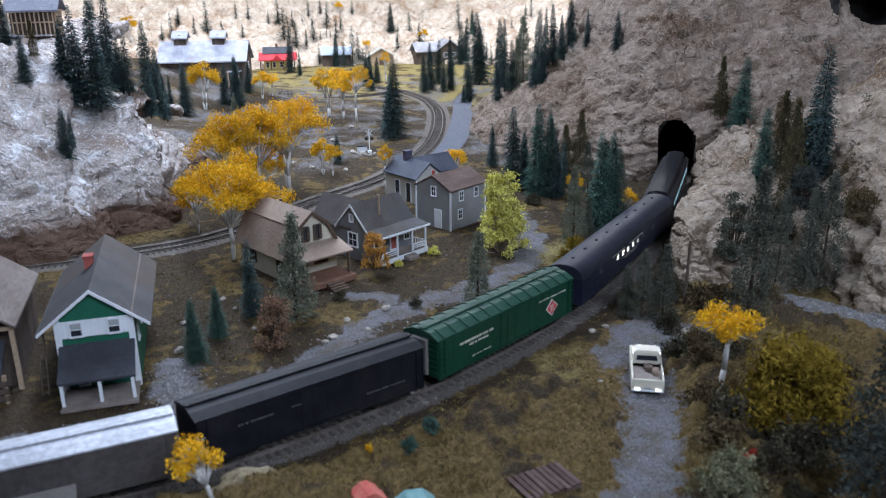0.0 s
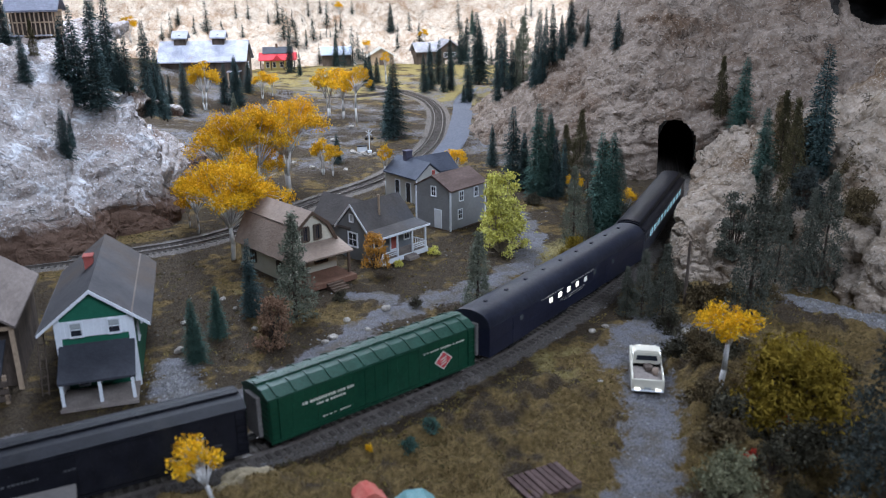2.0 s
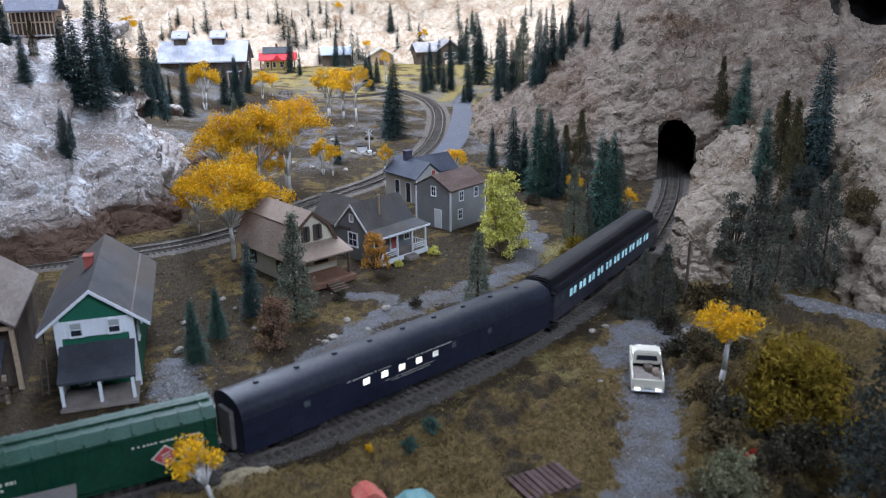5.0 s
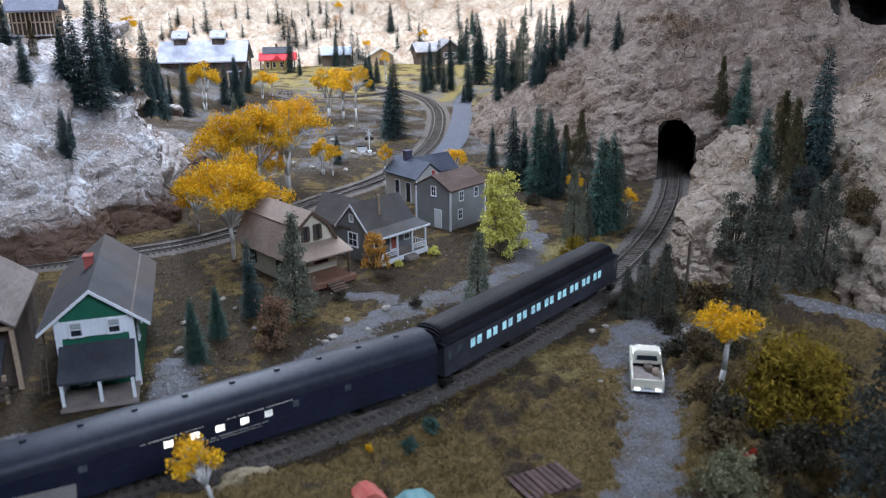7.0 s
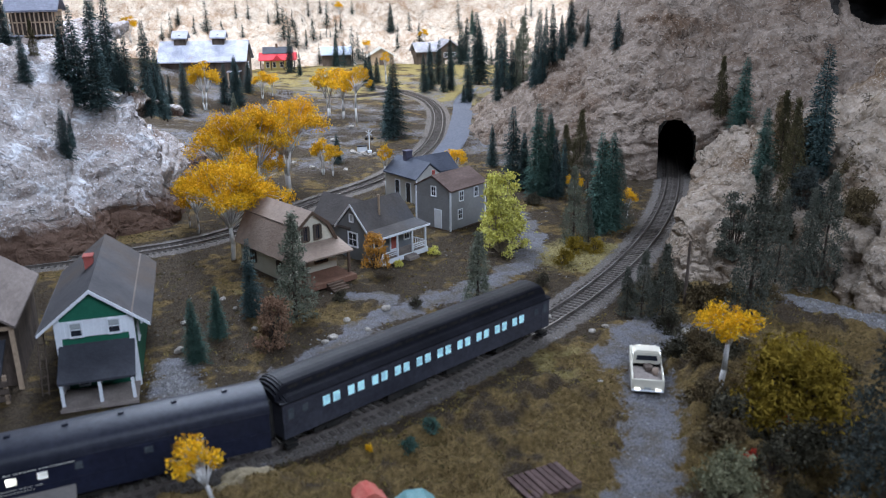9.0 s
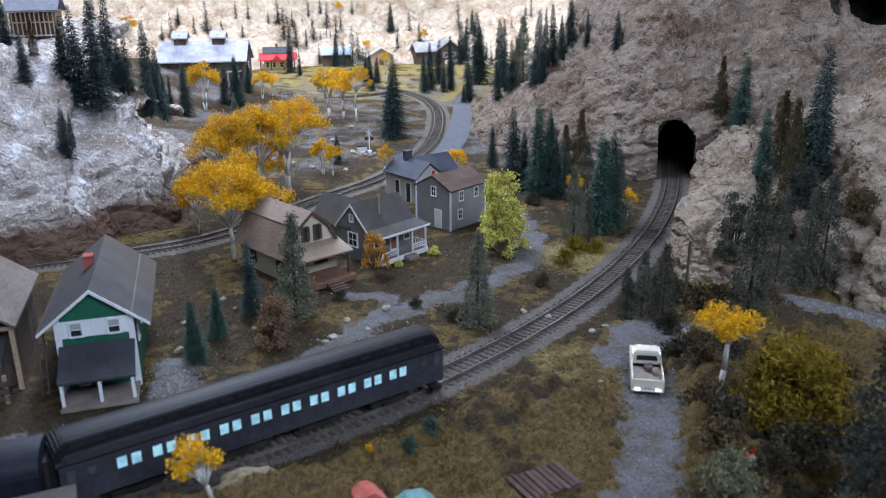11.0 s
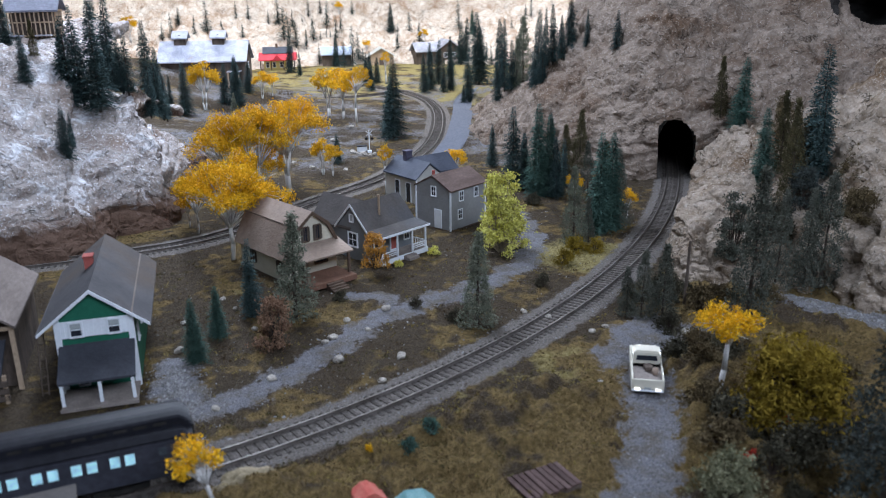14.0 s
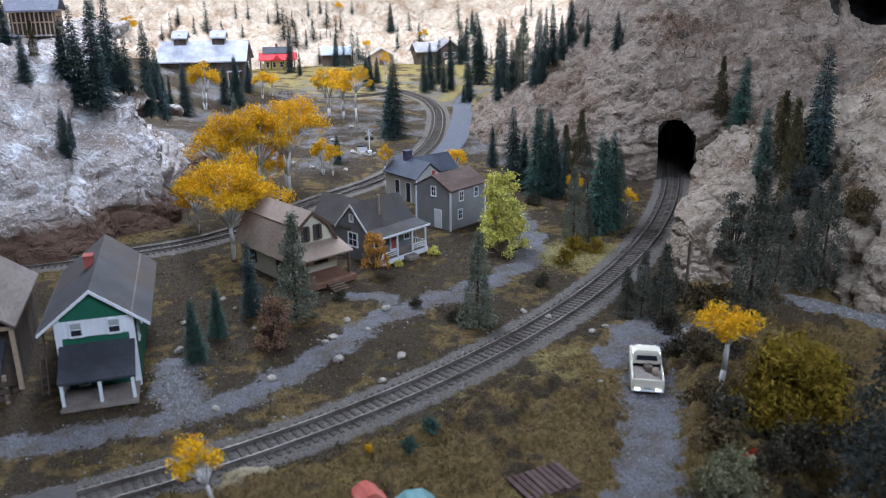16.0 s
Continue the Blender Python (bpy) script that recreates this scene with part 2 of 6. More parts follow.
def wavy(x, y, size, seed):
    """Cheap smooth noise on arrays, about -1 to 1."""
    r = np.random.RandomState(seed)
    out = np.zeros_like(x)
    for i in range(9):
        a, ph, k = r.uniform(0, math.tau), r.uniform(0, math.tau), math.tau / size * r.uniform(0.55, 1.6)
        out += np.sin(k * (x * math.cos(a) + y * math.sin(a)) + ph + 1.3 * np.sin(k * 0.37 * (y * math.cos(a) - x * math.sin(a)) + 2 * ph))
    return out / 4.2


GROUND = -0.4


def ground_height(x, y):
    """Lie of the land, with every mask that its surface uses."""
    main = np.stack([MAIN[1], MAIN[2]], -1)
    far = (np.abs(x) > 70) | (y > 175)
    dm = near(x, y, main[(MAIN[0] > -90)][::2])
    db = np.minimum(near(x, y, BACK_LINE), near(x, y, SPUR_LINE))
    dr = np.minimum(near(x, y, VILLAGE_ROAD) / 1.5, near(x, y, DRIVE) / 1.85)
    dr = np.minimum(dr, near(x, y, TRUCK_SPUR) / 1.5)
    dr = np.minimum(dr, near(x, y, HOUSE_PATH) / 1.7)
    dr = np.minimum(dr, near(x, y, STEP_PATH) / 1.0)
    dr = np.minimum(dr, near(x, y, TRUCK_APRON) / 2.0)
    df = near(x, y, FAR_ROAD) / 2.2
    lump = wavy(x, y, 9, 1) * 0.5 + wavy(x, y, 3.2, 2) * 0.32 + wavy(x, y, 1.1, 3) * 0.2
    z = GROUND + 0.20 * lump + 0.07 * wavy(x, y, 0.9, 9)
    # the grassy bank on the near side of the main line
    i = np.clip(np.searchsorted(MAIN[2], np.clip(y, MAIN[2][0], MAIN[2][-1])), 0, len(MAIN[2]) - 1)
    side = x - MAIN[1][i]
    bank = np.clip((side - 5.0) / 3.5, 0, 1) * np.clip((78 - y) / 10, 0, 1)
    z += bank * (0.50 + 0.95 * lump + 0.30 * wavy(x, y, 2.1, 31))
    # the knoll at the near edge, under the small yellow tree
    z += 2.2 * np.exp(-(((x + 9.5) / 4.2) ** 2 + ((y - 37.5) / 2.6) ** 2))
    z += 1.2 * np.exp(-(((x - 24) / 6) ** 2 + ((y - 51) / 7) ** 2))
    # rise under the far mill and the back of the left hill
    z += 6.0 * np.exp(-(((x + 66) / 26) ** 2 + ((y - 206) / 18) ** 2)) + 1.5 * np.exp(-(((x + 20) / 12) ** 2 + ((y - 172) / 16) ** 2))
    z += 16.0 / (1 + np.exp(-(-72 - x) / 9.0)) / (1 + np.exp(-(y - 118) / 10.0)) / (1 + np.exp((y - 215) / 14.0))
    z += 2.6 * np.exp(-(((x - 13) / 9) ** 2 + ((y - 208) / 13) ** 2))
    road = np.clip(1.45 - dr + 0.34 * wavy(x, y, 4.0, 5) + 0.22 * wavy(x, y, 1.1, 6), 0, 1)
    road = np.clip(road * 1.1, 0, 1)
    z = z * (1 - road) + (GROUND + 0.04 + 0.5 * bank * 0.55 + 0.03 * wavy(x, y, 0.7, 8)) * road
    ball = np.clip((3.1 - np.minimum(dm, db)) / 1.1 + 0.15 * wavy(x, y, 1.2, 7), 0, 1)
    z = z * (1 - ball) + (-0.30 + 0.035 * wavy(x, y, 0.55, 10)) * ball
    asph = np.clip((1.05 - df) * 8, 0, 1)
    z = z * (1 - asph) + (GROUND + 0.1) * asph
    grass = np.clip(0.24 + 0.55 * bank + 0.5 * wavy(x, y, 11, 11) + 0.35 * wavy(x, y, 2.5, 12), 0, 1)
    # past y 192 the straw also paints in the strong light on far ground
    yellow = np.clip(np.exp(-(((x - 14.5) / 6) ** 2 + ((y - 83) / 5) ** 2)) * 1.3 + 0.45 * np.exp(-(((x - 6) / 7) ** 2 + ((y - 57) / 6) ** 2)) + 0.8 * np.exp(-(((x - 5) / 9) ** 2 + ((y - 207) / 18) ** 2)) + 0.85 * np.clip((y - 192) / 26, 0, 1) * (0.75 + 0.4 * wavy(x, y, 15, 33)) + 0.25 * wavy(x, y, 6, 13), 0, 1)
    ash = np.clip((y - 118) / 14, 0, 1) * np.clip((285 - y) / 30, 0, 1) * np.clip(0.62 + 0.5 * wavy(x, y, 17, 21) + 0.25 * wavy(x, y, 5, 22), 0, 1)
    return z, np.maximum(road, ash * 0.62), ball, grass, yellow, asph


def ground_material():
    m = bpy.data.materials.new("layout_scenery_turf")
    m.use_nodes = True
    nt = m.node_tree
    b = nt.nodes["Principled BSDF"]
    b.inputs["Roughness"].default_value = 0.95
    b.inputs["Specular IOR Level"].default_value = 0.15
    tc = nt.nodes.new("ShaderNodeTexCoord")

    def noise_of(scale, detail=4.0):
        n = node(nt, "ShaderNodeTexNoise", Scale=scale, Detail=detail, Roughness=0.65)
        nt.links.new(tc.outputs["Object"], n.inputs["Vector"])
        return n.outputs[0]

    def two(c1, c2, fac, lo=0.35, hi=0.65):
        r = nt.nodes.new("ShaderNodeValToRGB")
        r.color_ramp.elements[0].position, r.color_ramp.elements[1].position = lo, hi
        r.color_ramp.elements[0].color, r.color_ramp.elements[1].color = (*c1, 1), (*c2, 1)
        nt.links.new(fac, r.inputs[0])
        return r.outputs[0]

    def mix(a, c, fac):
        x = nt.nodes.new("ShaderNodeMix")
        x.data_type = "RGBA"
        nt.links.new(fac, x.inputs[0])
        nt.links.new(a, x.inputs[6])
        nt.links.new(c, x.inputs[7])
        return x.outputs[2]

    def mask(name, noise_out, spread=0.5):
        a = nt.nodes.new("ShaderNodeAttribute")
        a.attribute_name = name
        s = node(nt, "ShaderNodeMapRange")
        s.inputs[3].default_value, s.inputs[4].default_value = -spread, spread
        nt.links.new(noise_out, s.inputs[0])
        add = nt.nodes.new("ShaderNodeMath")
        nt.links.new(a.outputs["Fac"], add.inputs[0])
        nt.links.new(s.outputs[0], add.inputs[1])
        cl = node(nt, "ShaderNodeMapRange")
        cl.inputs[1].default_value, cl.inputs[2].default_value = 0.35, 0.65
        nt.links.new(add.outputs[0], cl.inputs[0])
        return cl.outputs[0]

    mid, fine, grit = noise_of(60), noise_of(260), noise_of(900, 3.0)
    dirt = mix(two((0.028, 0.019, 0.011), (0.090, 0.062, 0.036), fine, 0.3, 0.7), two((0.036, 0.026, 0.016), (0.22, 0.175, 0.13), grit, 0.45, 0.78), mid)
    grass = two((0.078, 0.053, 0.019), (0.240, 0.163, 0.070), fine, 0.3, 0.7)
    straw = two((0.17, 0.132, 0.048), (0.36, 0.295, 0.130), fine)
    stone = mix(two((0.085, 0.08, 0.08), (0.30, 0.295, 0.325), grit, 0.3, 0.7), two((0.09, 0.075, 0.06), (0.20, 0.17, 0.14), grit, 0.3, 0.7), two((0, 0, 0), (1, 1, 1), mid, 0.42, 0.66))
    ballast = two((0.062, 0.052, 0.046), (0.29, 0.255, 0.23), grit, 0.3, 0.7)
    tar = two((0.13, 0.14, 0.17), (0.20, 0.21, 0.25), fine)
    c = mix(dirt, grass, mask("grass", mid))
    c = mix(c, straw, mask("yellow", mid))
    c = mix(c, stone, mask("road", fine, 0.75))
    c = mix(c, ballast, mask("ballast", fine, 0.25))
    c = mix(c, tar, mask("tar", fine, 0.1))
    nt.links.new(c, b.inputs["Base Color"])
    bp = node(nt, "ShaderNodeBump", Strength=1.0, Distance=0.0024)
    add = nt.nodes.new("ShaderNodeMath")
    nt.links.new(fine, add.inputs[0])
    nt.links.new(grit, add.inputs[1])
    nt.links.new(add.outputs[0], bp.inputs["Height"])
    nt.links.new(bp.outputs[0], b.inputs["Normal"])
    return m


def build_ground():
    def steps(a, b, f):
        out = [a]
        while out[-1] < b:
            out.append(out[-1] + f(out[-1]))
        return np.array(out)
    ys = steps(20.0, 430.0, lambda y: 0.34 if y < 110 else 0.34 + (y - 110) * 0.009)
    xr = steps(0.0, 290.0, lambda x: 0.34 if x < 46 else 0.34 + (x - 46) * 0.05)
    xs = np.concatenate([-xr[:0:-1], xr])
    x, y = np.meshgrid(xs, ys)
    z, road, ball, grass, yellow, asph = ground_height(x, y)
    nx, ny = len(xs), len(ys)
    i = np.arange(nx * ny).reshape(ny, nx)
    faces = np.stack([i[:-1, :-1], i[:-1, 1:], i[1:, 1:], i[1:, :-1]], -1).reshape(-1, 4)
    me = mesh_from("ground", np.stack([x, y, z], -1).reshape(-1, 3), faces, ground_material())
    for name, values in (("road", road), ("ballast", ball), ("grass", grass), ("yellow", yellow), ("tar", asph)):
        at = me.attributes.new(name, "FLOAT", "POINT")
        at.data.foreach_set("value", values.reshape(-1).astype(np.float32))
    return tagged(new("ground", me), "olive and brown scenic turf with grey gravel paths", "ground", kind="structure")


def rock_sheet(name, label, ctrl, material, nu=220, nv=150, amp=1.0, hole=None, seed=0.0, blocks=1.0, craggy=0.5):
    """A cliff: control rows of base x, y, the way it leans back (dx, dy) and its profile of (run, height); broken up by cracks and ledges."""
    base = np.array([c[:4] for c in ctrl], float)
    prof = np.array([c[4] for c in ctrl], float)
    u = np.concatenate([[0], np.cumsum(np.hypot(*np.diff(base[:, :2], axis=0).T))])
    uu = np.linspace(0, u[-1], nu)

    def smooth(values):
        flat = values.reshape(len(values), -1)
        lin = np.stack([np.interp(uu, u, flat[:, j]) for j in range(flat.shape[1])], -1)
        k = np.ones(15) / 15
        pad = np.pad(lin, ((7, 7), (0, 0)), mode="edge")
        return np.stack([np.convolve(pad[:, j], k, "valid") for j in range(lin.shape[1])], -1).reshape(nu, *values.shape[1:])
    b, pr = smooth(base), smooth(prof)
    length = np.concatenate([[0], np.cumsum(np.hypot(*np.diff(prof.mean(0), axis=0).T))])
    vv = np.linspace(0, 1, nv) ** 1.25 * length[-1]
    run = np.stack([np.interp(vv, length, pr[i, :, 0]) for i in range(nu)])
    rise = np.stack([np.interp(vv, length, pr[i, :, 1]) for i in range(nu)])
    d = b[:, 2:4] / np.linalg.norm(b[:, 2:4], axis=1, keepdims=True)
    pts = np.stack([b[:, 0:1] + d[:, 0:1] * run, b[:, 1:2] + d[:, 1:2] * run, rise], -1)
    n = np.cross(np.gradient(pts, axis=0), np.gradient(pts, axis=1))
    n /= np.linalg.norm(n, axis=-1, keepdims=True) + 1e-9
    if n[..., 2].mean() < 0:
        n = -n
    flat, disp = pts.reshape(-1, 3), np.zeros(nu * nv)
    for i, (px, py, pz) in enumerate(flat):
        q = Vector((px + seed, py, pz * 1.25))
        wob = noise.noise_vector(q / 7.0) * 2.2
        big = noise.noise(q / 10.0) * 1.5 + noise.noise(q / 4.6 + Vector((9, 3, 1))) * 0.8
        crack = 1 - abs(noise.noise((q + wob) / 6.2))
        ledge = abs(((pz + big * 1.1 + px * 0.13) / 2.4) % 1.0 - 0.5)
        broken = 0.0
        for size, tilt, gap in ((4.4, 1.5, 0.5), (1.5, 0.5, 0.22)):
            w = (q + wob * .35) / size
            dist, cell = noise.voronoi(w)
            broken += (w - cell[0]).dot(noise.noise_vector(cell[0] * 5.7)) * tilt - gap * max(0.0, 1 - (dist[1] - dist[0]) * 7)
        disp[i] = big - 0.7 * crack ** 12 + 0.35 * ledge + broken * blocks + noise.fractal(q / 0.8, 0.7, 2.1, 4) * 0.16
        disp[i] += craggy * (noise.ridged_multi_fractal((q + wob * .5) / 3.4, 0.9, 2.2, 5, 1.0, 2.0) - 1.0) * 0.55
    pts = (flat + n.reshape(-1, 3) * (disp * amp)[:, None]).reshape(nu, nv, 3)
    keep = np.ones((nu, nv), bool) if hole is None else ~hole(pts)
    i = np.arange(nu * nv).reshape(nu, nv)
    faces = np.stack([i[:-1, :-1], i[1:, :-1], i[1:, 1:], i[:-1, 1:]], -1)
    ok = keep[:-1, :-1] & keep[1:, :-1] & keep[1:, 1:] & keep[:-1, 1:]
    me = mesh_from(name, pts.reshape(-1, 3), faces[ok], material, smooth=True)
    return tagged(new(name, me), label, "rock", kind="structure")


def in_tunnel(pts):
    x, y, z = pts[..., 0], pts[..., 1], pts[..., 2]
    i = np.clip(np.searchsorted(MAIN[2], y), 0, len(MAIN[2]) - 1)
    lat = (x - MAIN[1][i]) * np.sin(MAIN[3][i])
    top = 8.2 - 1.6 * (np.abs(lat + 0.4) / 2.5) ** 2
    cave = (((x - 62.0) / 2.6) ** 2 + ((z - 23.2) / 2.5) ** 2 < 1) & (y < 132)
    return ((np.abs(lat - 0.15) < 2.35) & (z < top) & (y < 132)) | cave


def build_rocks():
    rock_sheet("cliff_left_back", "pale greyish plaster cliff with dark cracks", [
        (-60, 86, -.3, .95, [(0, -1), (4, 6), (14, 13), (30, 16), (55, 18)]),
        (-46, 87, -.2, .98, [(0, -1), (4, 6), (14, 12), (26, 13.5), (55, 10)]),
        (-38, 92, -.1, .99, [(0, -1), (5, 7), (15, 13), (24, 13.2), (55, 6)]),
        (-32.5, 96, -.5, .86, [(0, -1), (3, 6), (10, 11.5), (20, 12), (55, 4)]),
        (-32.5, 108, -.85, .5, [(0, -1), (2, 4.5), (7, 9.5), (16, 10), (50, 5)]),
        (-36, 128, -.95, .3, [(0, -1), (2, 2), (6, 3.5), (14, 4), (50, 2)]),
        (-43, 152, -1, .2, [(0, -2), (3, -1), (10, -.6), (20, -1), (50, -2)])], M_ROCK_PALE, 340, 230, 0.9, blocks=.45, craggy=.55)
    rock_sheet("cliff_left_front", "pale weathered plaster cliff with brown foot", [
        (-95, 66, -.2, .98, [(0, -1), (5, 8), (14, 15), (28, 20), (70, 22)]),
        (-62, 73, -.1, .99, [(0, -1), (5, 8), (14, 15), (28, 20), (70, 22)]),
        (-47, 79.5, -.1, .99, [(0, -1), (3, 5), (10, 11), (25, 19), (70, 22)]),
        (-41, 83, -.2, .98, [(0, -1), (3, 4), (9, 8), (22, 15), (70, 20)]),
        (-36.5, 88, -.6, .8, [(0, -1), (3, 2.5), (9, 5.5), (20, 11), (60, 17)]),
        (-37, 98, -1, .2, [(0, -1), (3, 2), (8, 6), (20, 11), (60, 17)])], M_ROCK_PALE, 280, 220, 0.9, seed=31, blocks=.45, craggy=.55)
    rock_sheet("mountain_with_tunnel", "brown and grey plaster mountainside with tunnel mouth", [
        (7, 196, 1, .2, [(0, -1), (4, 2), (15, 7), (30, 14), (60, 24)]),
        (5.5, 160, 1, .3, [(0, -1), (4, 4), (15, 11), (28, 21), (60, 30)]),
        (9, 139, .6, .8, [(0, -1), (4, 5), (14, 12), (30, 22), (60, 34)]),
        (16, 126, .3, .95, [(0, -1), (3, 5), (12, 13), (25, 22), (60, 36)]),
        (26, 117, .1, .99, [(0, -1), (2, 6), (7, 13), (17, 22), (50, 38)]),
        (33, 116, 0, 1, [(0, -1), (1, 9), (4, 14), (14, 22), (45, 38)]),
        (38, 114, 0, 1, [(0, -1), (1.5, 7), (6, 14), (16, 22), (45, 38)]),
        (47, 108, .1, 1, [(0, -1), (3, 8), (10, 16), (20, 22), (50, 38)]),
        (64, 101, .1, 1, [(0, -1), (3, 8), (10, 16), (20, 22), (50, 38)]),
        (120, 92, .1, 1, [(0, -1), (3, 8), (10, 16), (20, 22), (50, 38)])], M_ROCK, 600, 270, 0.9, in_tunnel, 77, .7, .9)
    rock_sheet("outcrop_beside_track", "grey and tan rock outcrop beside the track", [
        (35.2, 113.5, 1, -.1, [(0, -1), (.8, 5), (5, 8), (20, 12)]),
        (30.4, 100, 1, -.1, [(0, -1), (1.2, 2.4), (6, 4.5), (20, 8)]),
        (26.6, 90, 1, 0, [(0, -1), (.6, 3.6), (4, 5.6), (20, 8)]),
        (23.6, 82, .9, .4, [(0, -1), (.6, 4.4), (4, 6.6), (20, 9)]),
        (22.8, 75, .7, .7, [(0, -.8), (1.6, 3.4), (7, 6.6), (22, 9)]),
        (30, 71, .2, .98, [(0, -.8), (3, 2.2), (10, 6), (24, 10)]),
        (38, 69, -.1, 1, [(0, -.8), (4, 2.5), (12, 6), (25, 12)])], M_ROCK_TAN, 300, 160, 0.85, None, 120, .8, .9)
    rock_sheet("cliff_right", "tan and grey cliff rising beside the gravel", [
        (38, 92, .9, .3, [(0, -1), (2, 8), (6, 14), (18, 20), (50, 28)]),
        (36, 80, .9, .4, [(0, -1), (2, 5), (6, 11), (18, 19), (50, 28)]),
        (34.5, 71, .9, .45, [(0, -1), (2, 4), (8, 9), (20, 18), (50, 28)]),
        (36, 65, .8, .6, [(0, -1), (2, 4), (8, 9), (20, 18), (50, 28)]),
        (43, 59, .7, .7, [(0, -1), (2, 4), (8, 9), (20, 18), (50, 28)]),
        (70, 46, .6, .8, [(0, -1), (2, 4), (8, 9), (20, 18), (50, 28)])], M_ROCK_TAN, 260, 190, 0.95, None, 163, .8, .9)
    rock_sheet("far_mountains", "cream-coloured rocky mountains at the back wall", [
        (-270, 190, .5, .85, [(0, -1), (15, 9), (40, 22), (80, 46)]),
        (-150, 240, .2, 1, [(0, -1), (15, 9), (40, 20), (80, 44)]),
        (-95, 268, 0, 1, [(0, -1), (15, 7), (40, 17), (80, 40)]),
        (-50, 294, 0, 1, [(0, -1), (15, 7), (40, 19), (80, 44)]),
        (-10, 300, 0, 1, [(0, -1), (15, 6), (40, 18), (80, 44)]),
        (30, 284, 0, 1, [(0, -1), (15, 8), (40, 20), (80, 44)]),
        (80, 262, -.2, 1, [(0, -1), (15, 9), (40, 22), (80, 46)]),
        (200, 220, -.4, .9, [(0, -1), (15, 9), (40, 22), (80, 46)])], M_ROCK_FAR, 300, 110, 2.2, None, 210)
    # a hollow high in the mountain, its shade put in as near-black colour
    bm = bmesh.new()
    bmesh.ops.create_icosphere(bm, subdivisions=4, radius=1.0)
    bmesh.ops.delete(bm, geom=[v for v in bm.verts if v.co.y < -.15], context="VERTS")
    for v in bm.verts:
        w = 1 + .2 * noise.noise(v.co * 2.5)
        v.co = Vector((62.0 + v.co.x * 4.6 * w, 124.5 + v.co.y * 8 * w, 23.2 + v.co.z * 4.2 * w))
    tagged(new("cave_hollow", to_mesh("cave_hollow", bm, M_ROCK_DARK)), "hollow in the mountainside, coloured near-black for its shade", "cave", kind="structure")
    # the bore of the tunnel; near-black colour gives the shade inside
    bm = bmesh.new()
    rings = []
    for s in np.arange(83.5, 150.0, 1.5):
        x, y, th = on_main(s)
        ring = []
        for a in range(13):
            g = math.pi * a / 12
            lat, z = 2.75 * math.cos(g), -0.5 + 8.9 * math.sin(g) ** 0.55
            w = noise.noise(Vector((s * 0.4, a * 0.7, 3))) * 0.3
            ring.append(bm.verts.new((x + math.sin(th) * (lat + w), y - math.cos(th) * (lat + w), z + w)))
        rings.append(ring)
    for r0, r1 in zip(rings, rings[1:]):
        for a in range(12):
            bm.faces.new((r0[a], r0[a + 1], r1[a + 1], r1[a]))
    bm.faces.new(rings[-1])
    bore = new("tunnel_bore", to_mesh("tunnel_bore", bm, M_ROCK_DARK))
    tagged(bore, "tunnel lining of rough rock, coloured near-black for its shade", "tunnel", kind="structure")


def build_room():
    for name, box in (("wall_north", (-330, 330, 436, 446, -95, 230)), ("wall_south", (-330, 330, -190, -180, -95, 230)),
                      ("wall_west", (-330, -320, -180, 436, -95, 230)), ("wall_east", (320, 330, -180, 436, -95, 230)),
                      ("ceiling", (-330, 330, -190, 446, 230, 236)), ("floor", (-330, 330, -190, 446, -101, -95)),
                      ("layout_fascia", (-290, 290, 17, 20.2, -60, 0.2))):
        tagged(new(name, to_mesh(name, B(box), M_GREY_WALL)), "plain grey painted " + ("board" if name == "layout_fascia" else "room " + name.split("_")[0]), "wall" if "wall" in name else name.split("_")[-1], kind="structure")


build_room()
build_ground()
build_rocks()
# ---- tracks ----
def rails_of(name, pts, parent):
    """The two rails along evenly spaced points: flat foot, thin web, head."""
    p = np.array(pts)
    t = np.gradient(p, axis=0)
    t /= np.linalg.norm(t, axis=1, keepdims=True)
    nrm = np.stack([-t[:, 1], t[:, 0]], -1)
    outline = [(-.11, -.25), (.11, -.25), (.11, -.215), (.035, -.19), (.035, -.08), (.06, -.06), (.06, 0), (-.06, 0), (-.06, -.06), (-.035, -.08), (-.035, -.19), (-.11, -.215)]
    for side in (-.855, .855):
        verts, faces, m = [], [], len(outline)
        for i in range(len(p)):
            for a, z in outline:
                verts.append((*(p[i] + nrm[i] * (side + a)), z))
        for i in range(len(p) - 1):
            for k in range(m):
                faces.append((i * m + k, i * m + (k + 1) % m, (i + 1) * m + (k + 1) % m, (i + 1) * m + k))
        ob = new("rail", mesh_from("rail", verts, faces, M_RAIL, smooth=False))
        ob.parent = parent
    return t


